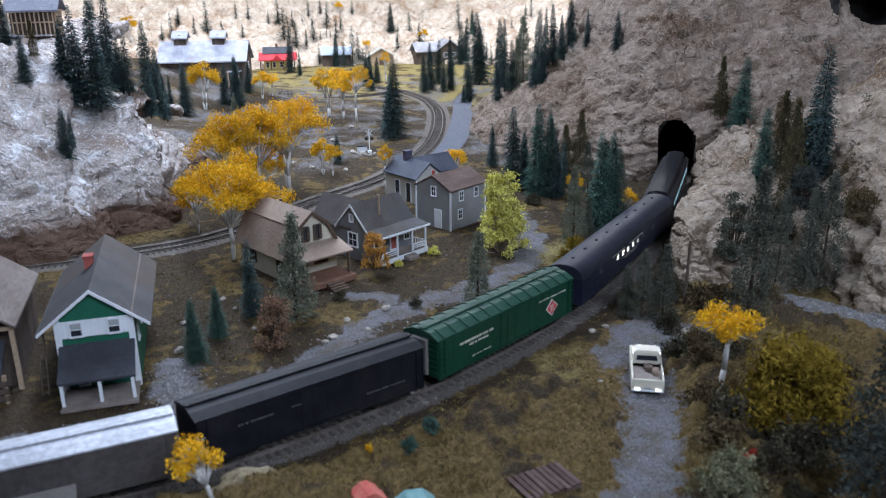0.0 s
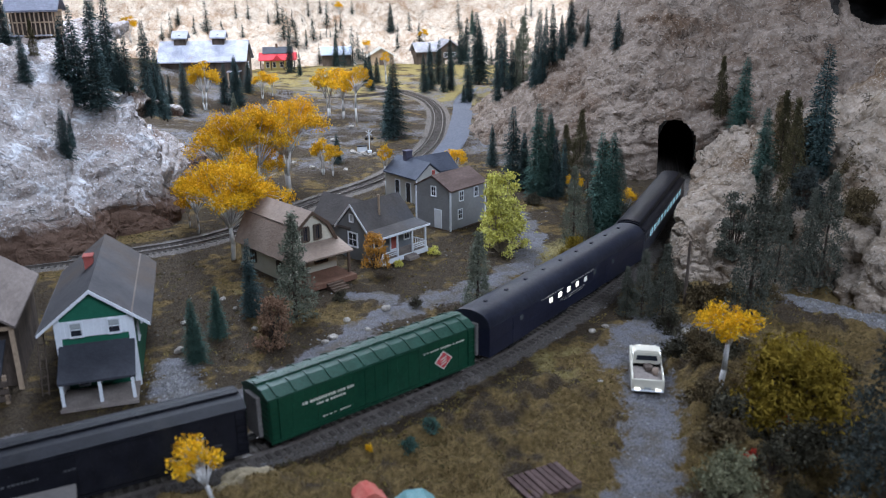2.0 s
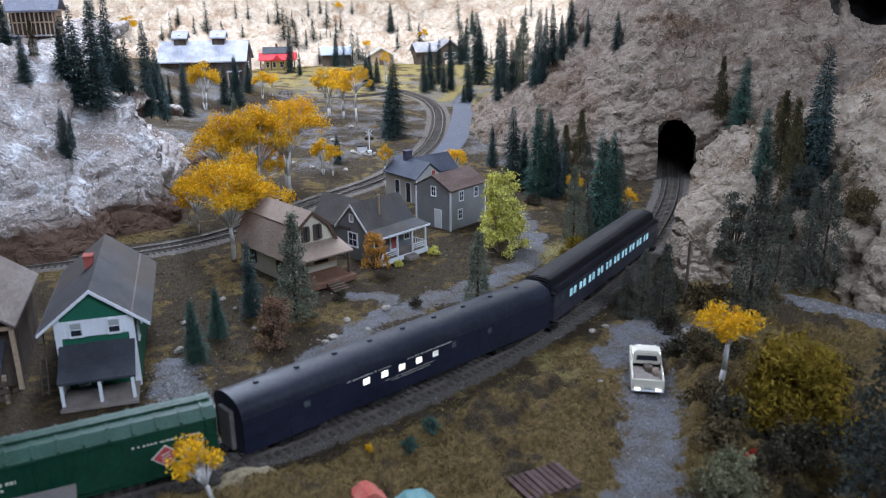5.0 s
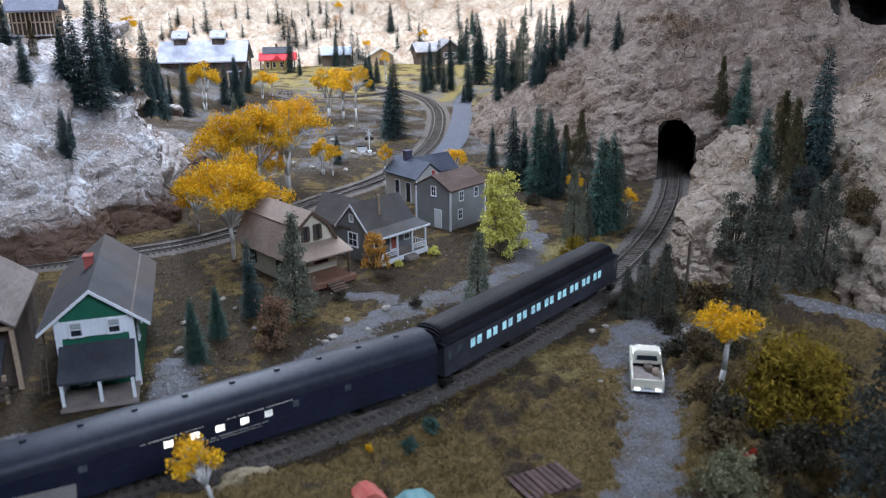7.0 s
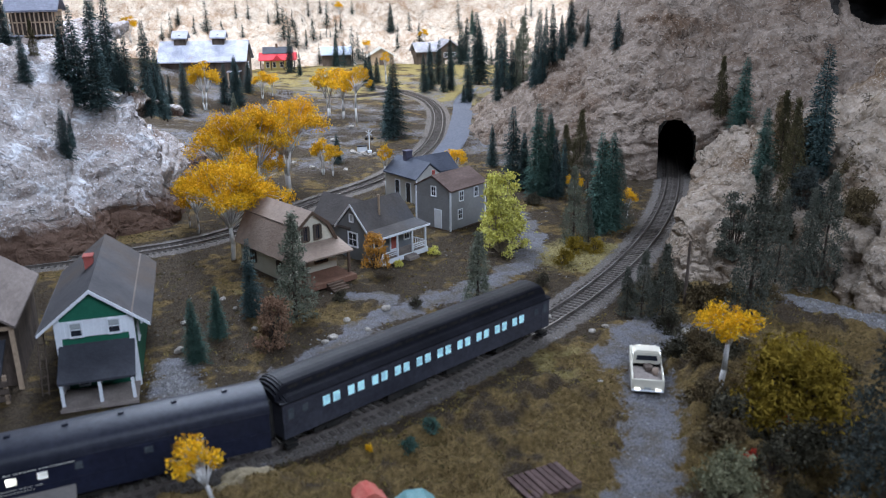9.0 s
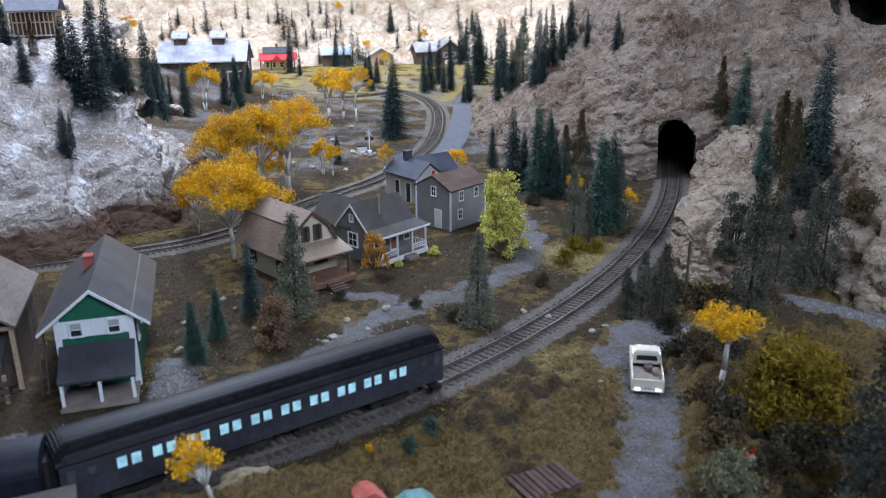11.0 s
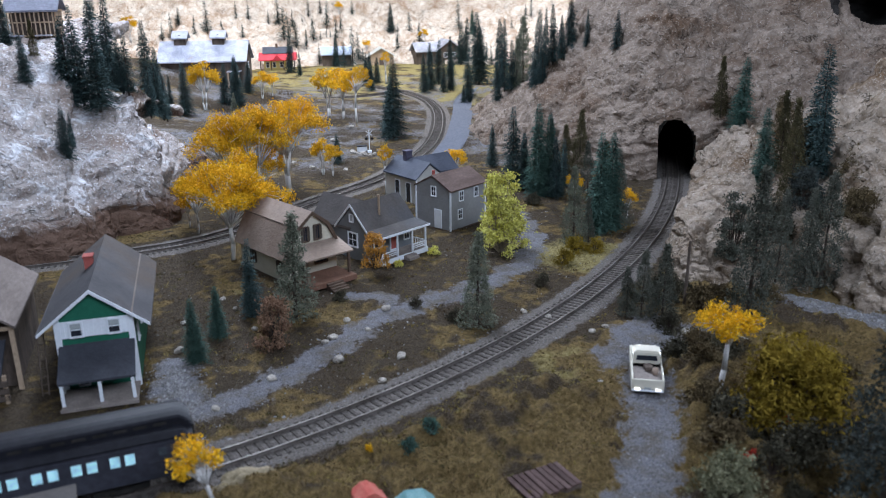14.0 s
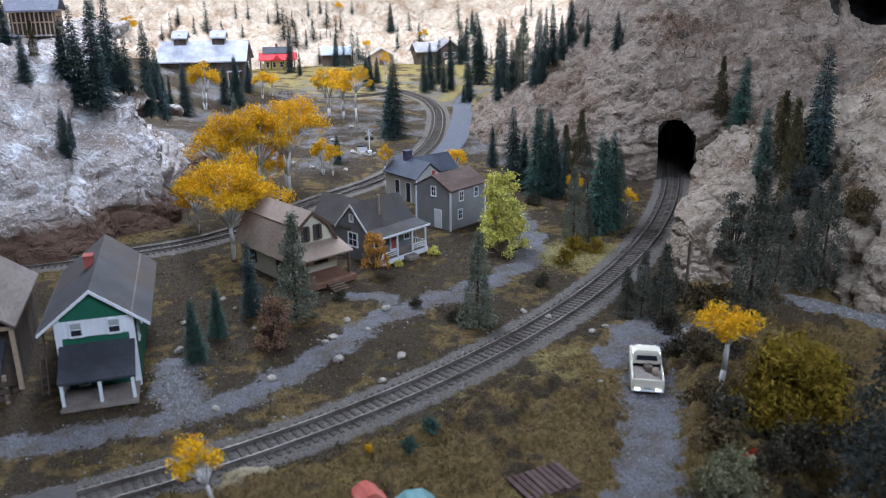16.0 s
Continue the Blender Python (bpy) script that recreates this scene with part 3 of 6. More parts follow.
def build_tracks():
    track = thing("main_track", 0, 0, 0, label="single curved railway track with dark wooden ties", category="track", kind="structure")
    keep = MAIN[0] > -165
    rails_of("rail", np.stack([MAIN[1][keep], MAIN[2][keep]], -1)[::2], track)
    r = random.Random(4)
    tie_me = [to_mesh("tie", B((-0.14, 0.14, -1.5 - d, 1.5 + d, -0.46, -0.225), bevel=0.025), M_TIE) for d in (0, 0.06, -0.05)]
    rest = bmesh.new()
    s = -165.0
    while s < 160:
        x, y, th = on_main(s)
        if -30 < s < 112:
            shared("tie", r.choice(tie_me), track, x + r.uniform(-.05, .05), y, r.uniform(-.02, .01), 0, 0, math.degrees(th) + r.uniform(-2.5, 2.5))
        else:
            one = B((-0.14, 0.14, -1.5, 1.5, -0.46, -0.225))
            bmesh.ops.transform(one, matrix=Matrix.Translation((x, y, 0)) @ Matrix.Rotation(th, 4, "Z"), verts=one.verts)
            tmp = bpy.data.meshes.new("tmp")
            one.to_mesh(tmp)
            one.free()
            rest.from_mesh(tmp)
            bpy.data.meshes.remove(tmp)
        s += 0.63
    part("tie_row", rest, M_TIE, track, kind="stuff")
    for line in (BACK_LINE, SPUR_LINE):
        tr = thing("back_track", 0, 0, 0, label="weathered railway track with brown rails behind the village", category="track", kind="structure")
        t = rails_of("rail", line, tr)
        verts, faces = [], []
        for (x, y), (tx, ty) in zip(line, t):
            k = len(verts)
            for z in (-.46, -.235):
                for a, b in ((-.14, -1.5), (.14, -1.5), (.14, 1.5), (-.14, 1.5)):
                    verts.append((x + tx * a - ty * b, y + ty * a + tx * b, z))
            faces += [(k + 4, k + 5, k + 6, k + 7), (k, k + 1, k + 5, k + 4), (k + 1, k + 2, k + 6, k + 5), (k + 2, k + 3, k + 7, k + 6), (k + 3, k, k + 4, k + 7)]
        ob = new("tie_row", mesh_from("tie_row", verts, faces, M_TIE, False))
        ob.parent = tr
        tagged(ob, kind="stuff")


build_tracks()

# ---- the train ----
M_SILVER = mat("bare_aluminium_paint", (0.40, 0.41, 0.45), (0.56, 0.57, 0.62), 4, 0.5, 0.05, 0.2)
M_GREY_SIDE = mat("dull_brown_grey_side", (0.060, 0.052, 0.050), (0.088, 0.078, 0.075), 4, 0.55, 0.05, c3=(0.07, 0.058, 0.05))
M_BELLOWS = mat("pale_grey_bellows", (0.11, 0.10, 0.095), (0.17, 0.155, 0.145), 1.5, 0.9, 0.3)
M_GREEN = mat("dark_green_car_paint", (0.005, 0.040, 0.022), (0.009, 0.056, 0.030), 3, 0.40, 0.06, c3=(0.014, 0.05, 0.03))
M_GREEN_ROOF = mat("dusty_green_roof", (0.012, 0.048, 0.031), (0.024, 0.074, 0.051), 2, 0.5, 0.1)
M_NAVY = mat("dark_blue_car_paint", (0.011, 0.013, 0.027), (0.018, 0.021, 0.040), 4, 0.36, 0.05, c3=(0.014, 0.016, 0.026))
M_NAVY_ROOF = mat("dull_blue_grey_roof", (0.018, 0.020, 0.031), (0.029, 0.031, 0.044), 4, 0.45, 0.05, spec=0.2)
M_SLATE = mat("slate_grey_coach_paint", (0.032, 0.033, 0.043), (0.050, 0.051, 0.064), 4, 0.4, 0.05, spec=0.2)
M_ROOF_BLACK = mat("black_roof_paint", (0.008, 0.008, 0.011), (0.016, 0.016, 0.021), 4, 0.5, 0.06, spec=0.12)
M_LETTER = mat("cream_lettering", (0.55, 0.53, 0.45), (0.66, 0.64, 0.56), 1, 0.6, 0)
M_FADED = mat("faded_grey_lettering", (0.07, 0.07, 0.075), (0.10, 0.10, 0.105), 1, 0.7, 0)
M_RED_SIGN = mat("red_sign_paint", (0.50, 0.06, 0.07), (0.60, 0.10, 0.11), 1, 0.5, 0)
M_LIT = glow("lit_window_warm_white", (1.0, 0.97, 0.86), 2.2)
M_LIT_BLUE = glow("lit_window_pale_cyan", (0.38, 0.68, 0.78), 0.42)
M_BLIND_LIT = glow("dim_lit_window", (0.75, 0.76, 0.72), 0.55)
M_DIM = mat("dull_window_glass", (0.05, 0.06, 0.07), (0.09, 0.10, 0.11), 1, 0.15, 0)


def bogie(car, x):
    t = part("bogie", B((-1.5, 1.5, -1.12, -0.98, .28, .62), (-1.5, 1.5, .98, 1.12, .28, .62), (-.25, .25, -1.1, 1.1, .35, .75),
                        (-.62, .62, -1.2, -1.12, .2, .5), (-.62, .62, 1.12, 1.2, .2, .5), bevel=0.03), M_UNDER, car)
    t.matrix_basis = pose(x * CM, 0, 0)
    for ax in (-1.0, 1.0):
        bm = bmesh.new()
        for sgn in (-1, 1):
            rod((ax, sgn * .74, .5), (ax, sgn * .96, .5), .5, .5, 16, bm)
            rod((ax, sgn * .70, .5), (ax, sgn * .74, .5), .58, .58, 16, bm)
        rod((ax, -.9, .5), (ax, .9, .5), .08, .08, 8, bm)
        part("wheelset", bm, M_WHEEL, t)


def coupler(car, x):
    s = 1 if x > 0 else -1
    part("coupler", B(*[(min(a, b), max(a, b), -w, w, .72, .98) for a, b, w in ((x, x + s * .45, .12), (x + s * .3, x + s * .62, .22))], bevel=.03), M_UNDER, car)


def roof_outline(w, z0, z1, n=10, power=2.0):
    return [(w * math.cos(math.pi * i / n), z0 + (z1 - z0) * math.sin(math.pi * i / n) ** (2 / power)) for i in range(n + 1)]


def bars(rows, y, car, name="lettering", material=None):
    """Rows of plain bars for writing, on the side at y: x0, x1, z0, z1."""
    d = .012 if y > 0 else -.012
    for x0, x1, z0, z1 in rows:
        boxes, x, r = [], x0, random.Random(int(x0 * 97))
        while x < x1:
            w = min(r.uniform(.10, .2), x1 - x)
            boxes.append((x, x + w, min(y, y + d), max(y, y + d), z0, z1))
            x += w + r.choice((.05, .05, .05, .16))
        part(name, B(*boxes), material or M_LETTER, car)


def boxcar(name, label, length, w, eave, top, body_m, roof_m, ribs=True):
    h = length / 2
    car = thing(name, 0, 0, 0, label=label, category="rail car", group="cars of the train")
    part("body", B((-h, h, -w, w, .85, eave), bevel=.05), body_m, car)
    roof = part("roof", prism([(-w - .04, eave - .02), (-w - .04, eave + .08), (-w * .55, top - .1), (0, top), (w * .55, top - .1), (w + .04, eave + .08), (w + .04, eave - .02)], -h - .06, h + .06), roof_m, car)
    part("roof_walk", B(*[(-h, h, -.28 + k * .2, -.12 + k * .2, top + .06, top + .11) for k in range(3)], *[(x, x + .12, -.3, .3, top - .05, top + .06) for x in np.arange(-h + .3, h - .2, 1.4)]), roof_m, roof)
    if ribs:
        n = 13
        for i in range(n):
            x = -h + length * (i + .5) / n
            part("roof_rib", prism([(-w, eave + .1), (-w, eave + .2), (-w * .55, top - .02), (-.32, top + .03), (-.32, top - .06), (-w * .55, top - .14)], x - .07, x + .07), roof_m, roof)
            part("roof_rib", prism([(w, eave + .1), (w * .55, top - .14), (.32, top - .06), (.32, top + .03), (w * .55, top - .02), (w, eave + .2)], x - .07, x + .07), roof_m, roof)
    for sgn in (-1, 1):
        y = sgn * w
        part("side_sill", B((-h, h, min(y, y + sgn * .05), max(y, y + sgn * .05), .80, 1.0)), body_m, car)
        door = part("door", B((-1.35, 1.35, min(y, y + sgn * .06), max(y, y + sgn * .06), 1.02, eave - .12), bevel=.02), body_m, car)
        for z0, z1 in ((eave - .13, eave - .06), (.92, 1.0)):
            part("door_rail", B((-2.9, 2.9, min(y, y + sgn * .1), max(y, y + sgn * .1), z0, z1)), body_m, car)
        for dx in (-.5, .5):
            part("door_rib", B((dx - .05, dx + .05, min(y, y + sgn * .09), max(y, y + sgn * .09), 1.1, eave - .2)), body_m, door)
        for x in (-h + .35, h - .35):
            bm = B(*[(x - .3, x - .27, min(y, y + sgn * .1), max(y, y + sgn * .1), .9, eave), (x + .27, x + .3, min(y, y + sgn * .1), max(y, y + sgn * .1), .9, eave)],
                   *[(x - .3, x + .3, min(y + sgn * .06, y + sgn * .1), max(y + sgn * .06, y + sgn * .1), z, z + .04) for z in np.arange(1.1, eave - .1, .42)])
            part("ladder", bm, body_m, car)
    for x in np.arange(-h + 1.6, h - 1.2, .9):
        for sgn in (-1, 1):
            y = sgn * w
            if abs(x) > 1.7:
                part("panel_seam", B((x - .025, x + .025, min(y, y + sgn * .02), max(y, y + sgn * .02), 1.05, eave - .15)), body_m, car)
    part("underframe", B((-h + .3, h - .3, -.5, .5, .5, .86), (-1.8, 1.2, -1.1, -.5, .45, .84), (-2.4, 2.0, .5, 1.0, .5, .84)), M_UNDER, car)
    for x in (-h + 2.3, h - 2.3):
        bogie(car, x)
    for x in (-h, h):
        coupler(car, x)
        s = 1 if x > 0 else -1
        part("end_ribs", B(*[(min(x, x + s * .06), max(x, x + s * .06), -w + .2, w - .2, z, z + .12) for z in np.arange(1.2, eave - .2, .42)]), body_m, car)
    return car


def silver_car():
    return boxcar("silver_box_car", "grey-brown boxcar with bright silver roof on the track", 16.6, 1.6, 3.55, 3.95, M_GREY_SIDE, M_SILVER, False)


def dark_car():
    car = boxcar("dark_box_car", "sooty black-blue steel boxcar with roof walk", 16.0, 1.62, 3.70, 4.15, M_BLACK, M_BLACK, False)
    bars([(-5.5, -3.2, 2.6, 2.72), (3.4, 6.4, 1.75, 1.86), (-2.0, 0.4, 2.65, 2.75)], -1.63, car, material=M_FADED)
    return car


def green_car():
    car = boxcar("green_express_car", "dark green express boxcar with red diamond sign", 16.6, 1.64, 3.72, 4.30, M_GREEN, M_GREEN_ROOF, True)
    bars([(-6.0, -2.2, 2.66, 2.84), (-5.0, -2.8, 2.34, 2.48), (3.6, 7.3, 3.0, 3.1), (-4.6, -3.6, 1.35, 1.43), (-3.3, -2.5, 1.35, 1.43)], -1.65, car)
    part("bellows", B((-8.62, -8.32, -.75, .75, 1.0, 3.7), bevel=.04), M_BELLOWS, car, "pale grey end bellows")
    for sgn in (-1,):
        d = prism([(5.35 - .82, 2.1), (5.35, 2.1 - .72), (5.35 + .82, 2.1), (5.35, 2.1 + .72)], sgn * 1.64, sgn * 1.69, "y")
        sign = part("diamond_sign", d, M_LETTER, car, "red diamond sign with white stripes")
        part("sign_face", prism([(5.35 - .7, 2.1), (5.35, 2.1 - .61), (5.35 + .7, 2.1), (5.35, 2.1 + .61)], sgn * 1.69, sgn * 1.70, "y"), M_RED_SIGN, sign)
        for k in (-.26, 0, .26):
            part("sign_stripe", prism([(5.35 - .28, 2.0 + k * .8), (5.35 + .22, 2.2 + k * .8), (5.35 + .28, 2.14 + k * .8), (5.35 - .22, 1.94 + k * .8)], sgn * 1.70, sgn * 1.708, "y"), M_LETTER, sign)
    return car


def smooth_car():
    """The long baggage car: round roof in one sweep with the sides."""
    length, w = 27.4, 1.70
    h = length / 2
    car = thing("baggage_car", 0, 0, 0, label="long dark blue baggage car with five lit windows", category="rail car", group="cars of the train")
    part("body", B((-h, h, -w, w, .92, 3.25), bevel=.04), M_NAVY, car)
    roof = part("roof", prism([(-w - .03, 3.2), (-w - .03, 3.26), *[(-a, b) for a, b in roof_outline(w, 3.27, 4.40, 30, 2.6)], (w + .03, 3.26), (w + .03, 3.2)], -h - .03, h + .03), M_NAVY_ROOF, car, smooth=False)
    for x in np.arange(-h + 2, h - 1, 2.9):
        part("roof_vent", B((x - .16, x + .16, -.12, .12, 4.36, 4.52), bevel=.03), M_NAVY_ROOF, roof)
    for k in range(5):
        x = -4.98 + k * 1.515
        win = part("window", B((x - .02, x + .62, -w - .02, -w + .05, 2.34, 2.88), bevel=.02), M_NAVY, car)
        part("pane", B((x + .05, x + .56, -w - .035, -w - .02, 2.40, 2.82), bevel=.006), M_LIT if k < 4 else M_BLIND_LIT, win, "glowing warm white pane")
    part("window", B((3.0, 3.4, -w - .02, -w + .02, 2.5, 2.95)), M_DIM, car)
    bars([(-6.2, -2.6, 3.0, 3.06), (-1.2, 3.0, 3.0, 3.06), (-3.1, 1.4, 2.08, 2.12), (-2.6, 0.9, 1.90, 1.94)], -w - .003, car)
    for x in (-9.3, 6.8):
        for sgn in (-1, 1):
            y = sgn * w
            part("sliding_door", B((x - 1.2, x + 1.2, min(y, y + sgn * .03), max(y, y + sgn * .03), .95, 3.1), bevel=.01), M_NAVY, car)
            part("door_window", B((x - .2, x + .25, min(y, y + sgn * .04), max(y, y + sgn * .04), 2.5, 2.9)), M_DIM, car)
    for sgn in (-1, 1):
        y = sgn * w
        part("belt_rail", B((-h, h, min(y, y + sgn * .025), max(y, y + sgn * .025), 1.95, 2.02)), M_NAVY, car)
    part("underframe", B((-h + .3, h - .3, -.6, .6, .45, .8), (-4, -1, -1.3, -.5, .35, .8), (1, 5, -1.25, -.6, .4, .8)), M_UNDER, car)
    for x in (-h + 4.1, h - 4.1):
        bogie(car, x)
    for x in (-h, h):
        coupler(car, x)
        s = 1 if x > 0 else -1
        part("diaphragm", B((min(x, x + s * .3), max(x, x + s * .3), -.72, .72, .95, 3.5), bevel=.04), M_BELLOWS if s < 0 else M_UNDER, car)
    return car


def coach():
    """The last car: slate sides, a row of paired lit windows, black roof with a raised middle."""
    length, w = 24.8, 1.70
    h = length / 2
    car = thing("passenger_coach", 0, 0, 0, label="slate-grey coach with paired lit windows and black roof", category="rail car", group="cars of the train")
    part("body", B((-h, h, -w, w, 1.02, 3.36), bevel=.03), M_SLATE, car)
    up = .22
    def deck(c):
        return [(-w - .06, 3.34), (-w - .06, 3.43), (-w * .88, 3.70), (-w * .66, 3.84), (-w * .64, 4.04 + up), (-w * .56, 4.14 + up), (-w * .34, c - .05), (-w * .15, c), (w * .15, c), (w * .34, c - .05), (w * .56, 4.14 + up), (w * .64, 4.04 + up), (w * .66, 3.84), (w * .88, 3.70), (w + .06, 3.43), (w + .06, 3.34)]
    roof = part("roof", prism(deck(4.30 + up), -h + .55, h - .55), M_ROOF_BLACK, car)
    for s in (-1, 1):
        # the raised deck bends down to the end in three steps
        for a0, a1, drop in ((.55, .38, .04), (.38, .2, .14), (.2, .02, .30), (.02, -.12, .52)):
            bm = bmesh.new()
            prism([(y, min(z, max(3.5, z - drop * (z > 3.6)))) for y, z in deck(4.30 + up)], s * (h - a0), s * (h - a1), "x", bm)
            part("roof_end", bm, M_ROOF_BLACK, roof)
    for x in np.arange(-h + 1.2, h - .8, 1.05):
        for sgn in (-1, 1):
            y = sgn * w * .642
            part("clerestory_pane", B((x - .35, x + .35, min(y, y + sgn * .02), max(y, y + sgn * .02), 3.95, 4.15)), M_UNDER, roof)
    # ten pairs of windows
    pitch = 18.92 / 9.72
    first = -h + 2.88
    for k in range(10):
        for j in (0, 1):
            x = first + k * pitch + j * .78 + .03
            win = part("window", B((x - .06, x + .58, -w - .03, -w + .04, 2.20, 3.0), bevel=.02), M_SLATE, car)
            part("pane", B((x, x + .52, -w - .042, -w - .03, 2.27, 2.92)), M_LIT_BLUE, win, "glowing pale cyan pane")
            win = part("window", B((x - .06, x + .62, w - .04, w + .03, 2.20, 3.06), bevel=.02), M_SLATE, car)
            part("pane", B((x, x + .56, w + .03, w + .042, 2.27, 2.98)), M_LIT_BLUE, win)
    for x in (-h + 1.6, h - 1.6):
        part("window", B((x - .2, x + .2, -w - .02, -w + .02, 2.45, 2.9)), M_DIM, car)
    for x in (-h + .55, h - .55):
        for sgn in (-1, 1):
            y = sgn * w
            door = part("vestibule_door", B((x - .38, x + .38, min(y, y + sgn * .025), max(y, y + sgn * .025), 1.05, 3.28), bevel=.01), M_SLATE, car)
            part("door_window", B((x - .2, x + .2, min(y, y + sgn * .035), max(y, y + sgn * .035), 2.3, 3.0)), M_DIM, door)
            part("step", B((x - .4, x + .4, min(y, y - sgn * .5), max(y, y - sgn * .5), .3, .42), (x - .4, x + .4, min(y, y - sgn * .8), max(y, y - sgn * .8), .55, .65)), M_UNDER, car)
    for sgn in (-1, 1):
        y = sgn * w
        part("belt_rail", B((-h, h, min(y, y + sgn * .03), max(y, y + sgn * .03), 2.04, 2.12), (-h, h, min(y, y + sgn * .03), max(y, y + sgn * .03), 3.12, 3.18)), M_SLATE, car)
    part("underframe", B((-h + .3, h - .3, -.6, .6, .45, .82), (-4, -.5, -1.35, -.5, .3, .8), (1.5, 4.5, -1.3, -.6, .34, .8)), M_UNDER, car)
    for x in (-h + 4.0, h - 4.0):
        bogie(car, x)
    for x in (-h, h):
        coupler(car, x)
        s = 1 if x > 0 else -1
        part("diaphragm", B((min(x, x + s * .28), max(x, x + s * .28), -.6, .6, .95, 3.4), bevel=.04), M_UNDER, car)
    return car


SPEED = 6.328
# each car with its middle along the line at 6.5 s and the half distance of its bogies
TRAIN = [(silver_car(), -58.9, 6.0), (dark_car(), -41.9, 5.7), (green_car(), -24.55, 6.0), (smooth_car(), -1.65, 9.6), (coach(), 24.75, 8.4)]


def lag(t):
    """How far the slowing train has fallen behind an even pace, in cm."""
    return float(np.interp(t, (0, 2, 4, 5.5, 7, 8.5, 10, 11, 12, 13, 14, 15, 16), (.66, .54, .28, .06, .0, .14, .48, .80, 1.18, 1.68, 2.26, 2.95, 3.75)))

# ---- village buildings ----
def striped(m, pitch, axis="Z", depth=0.5):
    """Adds boards to a material: grooves every pitch cm across the axis."""
    nt = m.node_tree
    b = nt.nodes["Principled BSDF"]
    tc = nt.nodes.new("ShaderNodeTexCoord")
    w = node(nt, "ShaderNodeTexWave", Scale=100 / pitch / 3.1416 / 2 * 3.1416 / 3.1416, Distortion=0.15)
    w.bands_direction, w.wave_profile = axis, "SAW"
    w.inputs["Scale"].default_value = 100 / pitch * 0.05 * math.tau / math.tau
    nt.links.new(tc.outputs["Object"], w.inputs["Vector"])
    bp = node(nt, "ShaderNodeBump", Strength=depth, Distance=0.0008)
    nt.links.new(w.outputs["Fac"], bp.inputs["Height"])
    old = b.inputs["Normal"].links
    if old:
        nt.links.new(old[0].from_socket, bp.inputs["Normal"])
    nt.links.new(bp.outputs[0], b.inputs["Normal"])
    return m


M_WHITE = mat("white_trim_paint", (0.70, 0.72, 0.76), (0.80, 0.82, 0.85), 2, 0.6, 0.1, grain=0.06)
M_GREEN_WALL = striped(mat("dark_green_siding", (0.012, 0.11, 0.065), (0.02, 0.14, 0.085), 3, 0.6, 0.1, grain=0.1), 0.3)
M_SLATE_ROOF = mat("blue_grey_card_roof", (0.052, 0.049, 0.054), (0.082, 0.077, 0.080), 4, 0.8, 0.2, c3=(0.085, 0.064, 0.052), grain=0.12)
M_PORCH_ROOF = mat("dark_slate_porch_roof", (0.035, 0.037, 0.046), (0.055, 0.057, 0.069), 3, 0.75, 0.2, grain=0.1)
M_TAN_ROOF = mat("weathered_tan_roof", (0.27, 0.195, 0.15), (0.36, 0.275, 0.22), 4, 0.85, 0.25, c3=(0.20, 0.13, 0.09), grain=0.12)
M_CREAM = striped(mat("cream_siding", (0.56, 0.51, 0.40), (0.64, 0.59, 0.48), 3, 0.7, 0.1, c3=(0.48, 0.38, 0.27), grain=0.08), 0.3)
M_BROWN = mat("dark_brown_trim", (0.085, 0.055, 0.04), (0.13, 0.085, 0.06), 2, 0.75, 0.2)
M_RED_DECK = mat("reddish_brown_deck", (0.17, 0.085, 0.055), (0.24, 0.125, 0.085), 1.5, 0.8, 0.2)
M_SHUTTER = striped(mat("umber_shutters", (0.06, 0.045, 0.035), (0.09, 0.07, 0.055), 2, 0.7, 0.1), 0.12)
M_BLUEGREY = striped(mat("grey_blue_siding", (0.155, 0.165, 0.175), (0.20, 0.21, 0.22), 3, 0.7, 0.1, grain=0.08), 0.28)
M_GREY_SIDING = striped(mat("warm_grey_siding", (0.25, 0.25, 0.255), (0.31, 0.31, 0.315), 3, 0.7, 0.1, grain=0.08), 0.28)
M_OFFWHITE = striped(mat("off_white_siding", (0.46, 0.45, 0.42), (0.55, 0.54, 0.50), 3, 0.7, 0.1, grain=0.08), 0.3)
M_DARK_ROOF = mat("umber_grey_roof", (0.062, 0.053, 0.049), (0.092, 0.081, 0.075), 3, 0.8, 0.25, c3=(0.075, 0.073, 0.078), grain=0.14)
M_NAVY_SHED_ROOF = mat("blue_black_roof", (0.045, 0.05, 0.07), (0.07, 0.077, 0.10), 3, 0.7, 0.2, grain=0.12)
M_RUST_ROOF = striped(mat("brown_board_roof", (0.095, 0.06, 0.05), (0.15, 0.10, 0.085), 1.2, 0.8, 0.3, c3=(0.10, 0.085, 0.08), stretch=(1, 0.25, 1)), 0.5, "X")
M_GLASS = mat("dark_window_pane", (0.012, 0.014, 0.02), (0.03, 0.034, 0.045), 1, 0.08, 0, spec=0.6)
M_BLIND = mat("grey_window_blind", (0.34, 0.36, 0.36), (0.40, 0.42, 0.42), 1, 0.4, 0)
M_RED_BRICK = mat("red_chimney_brick", (0.34, 0.075, 0.06), (0.44, 0.12, 0.10), 0.6, 0.85, 0.4)
M_NAVY_BRICK = mat("blue_grey_chimney", (0.07, 0.065, 0.10), (0.10, 0.095, 0.14), 0.6, 0.85, 0.4)
M_DECK = striped(mat("grey_brown_decking", (0.21, 0.175, 0.155), (0.29, 0.245, 0.22), 1.5, 0.8, 0.2), 0.25, "X")
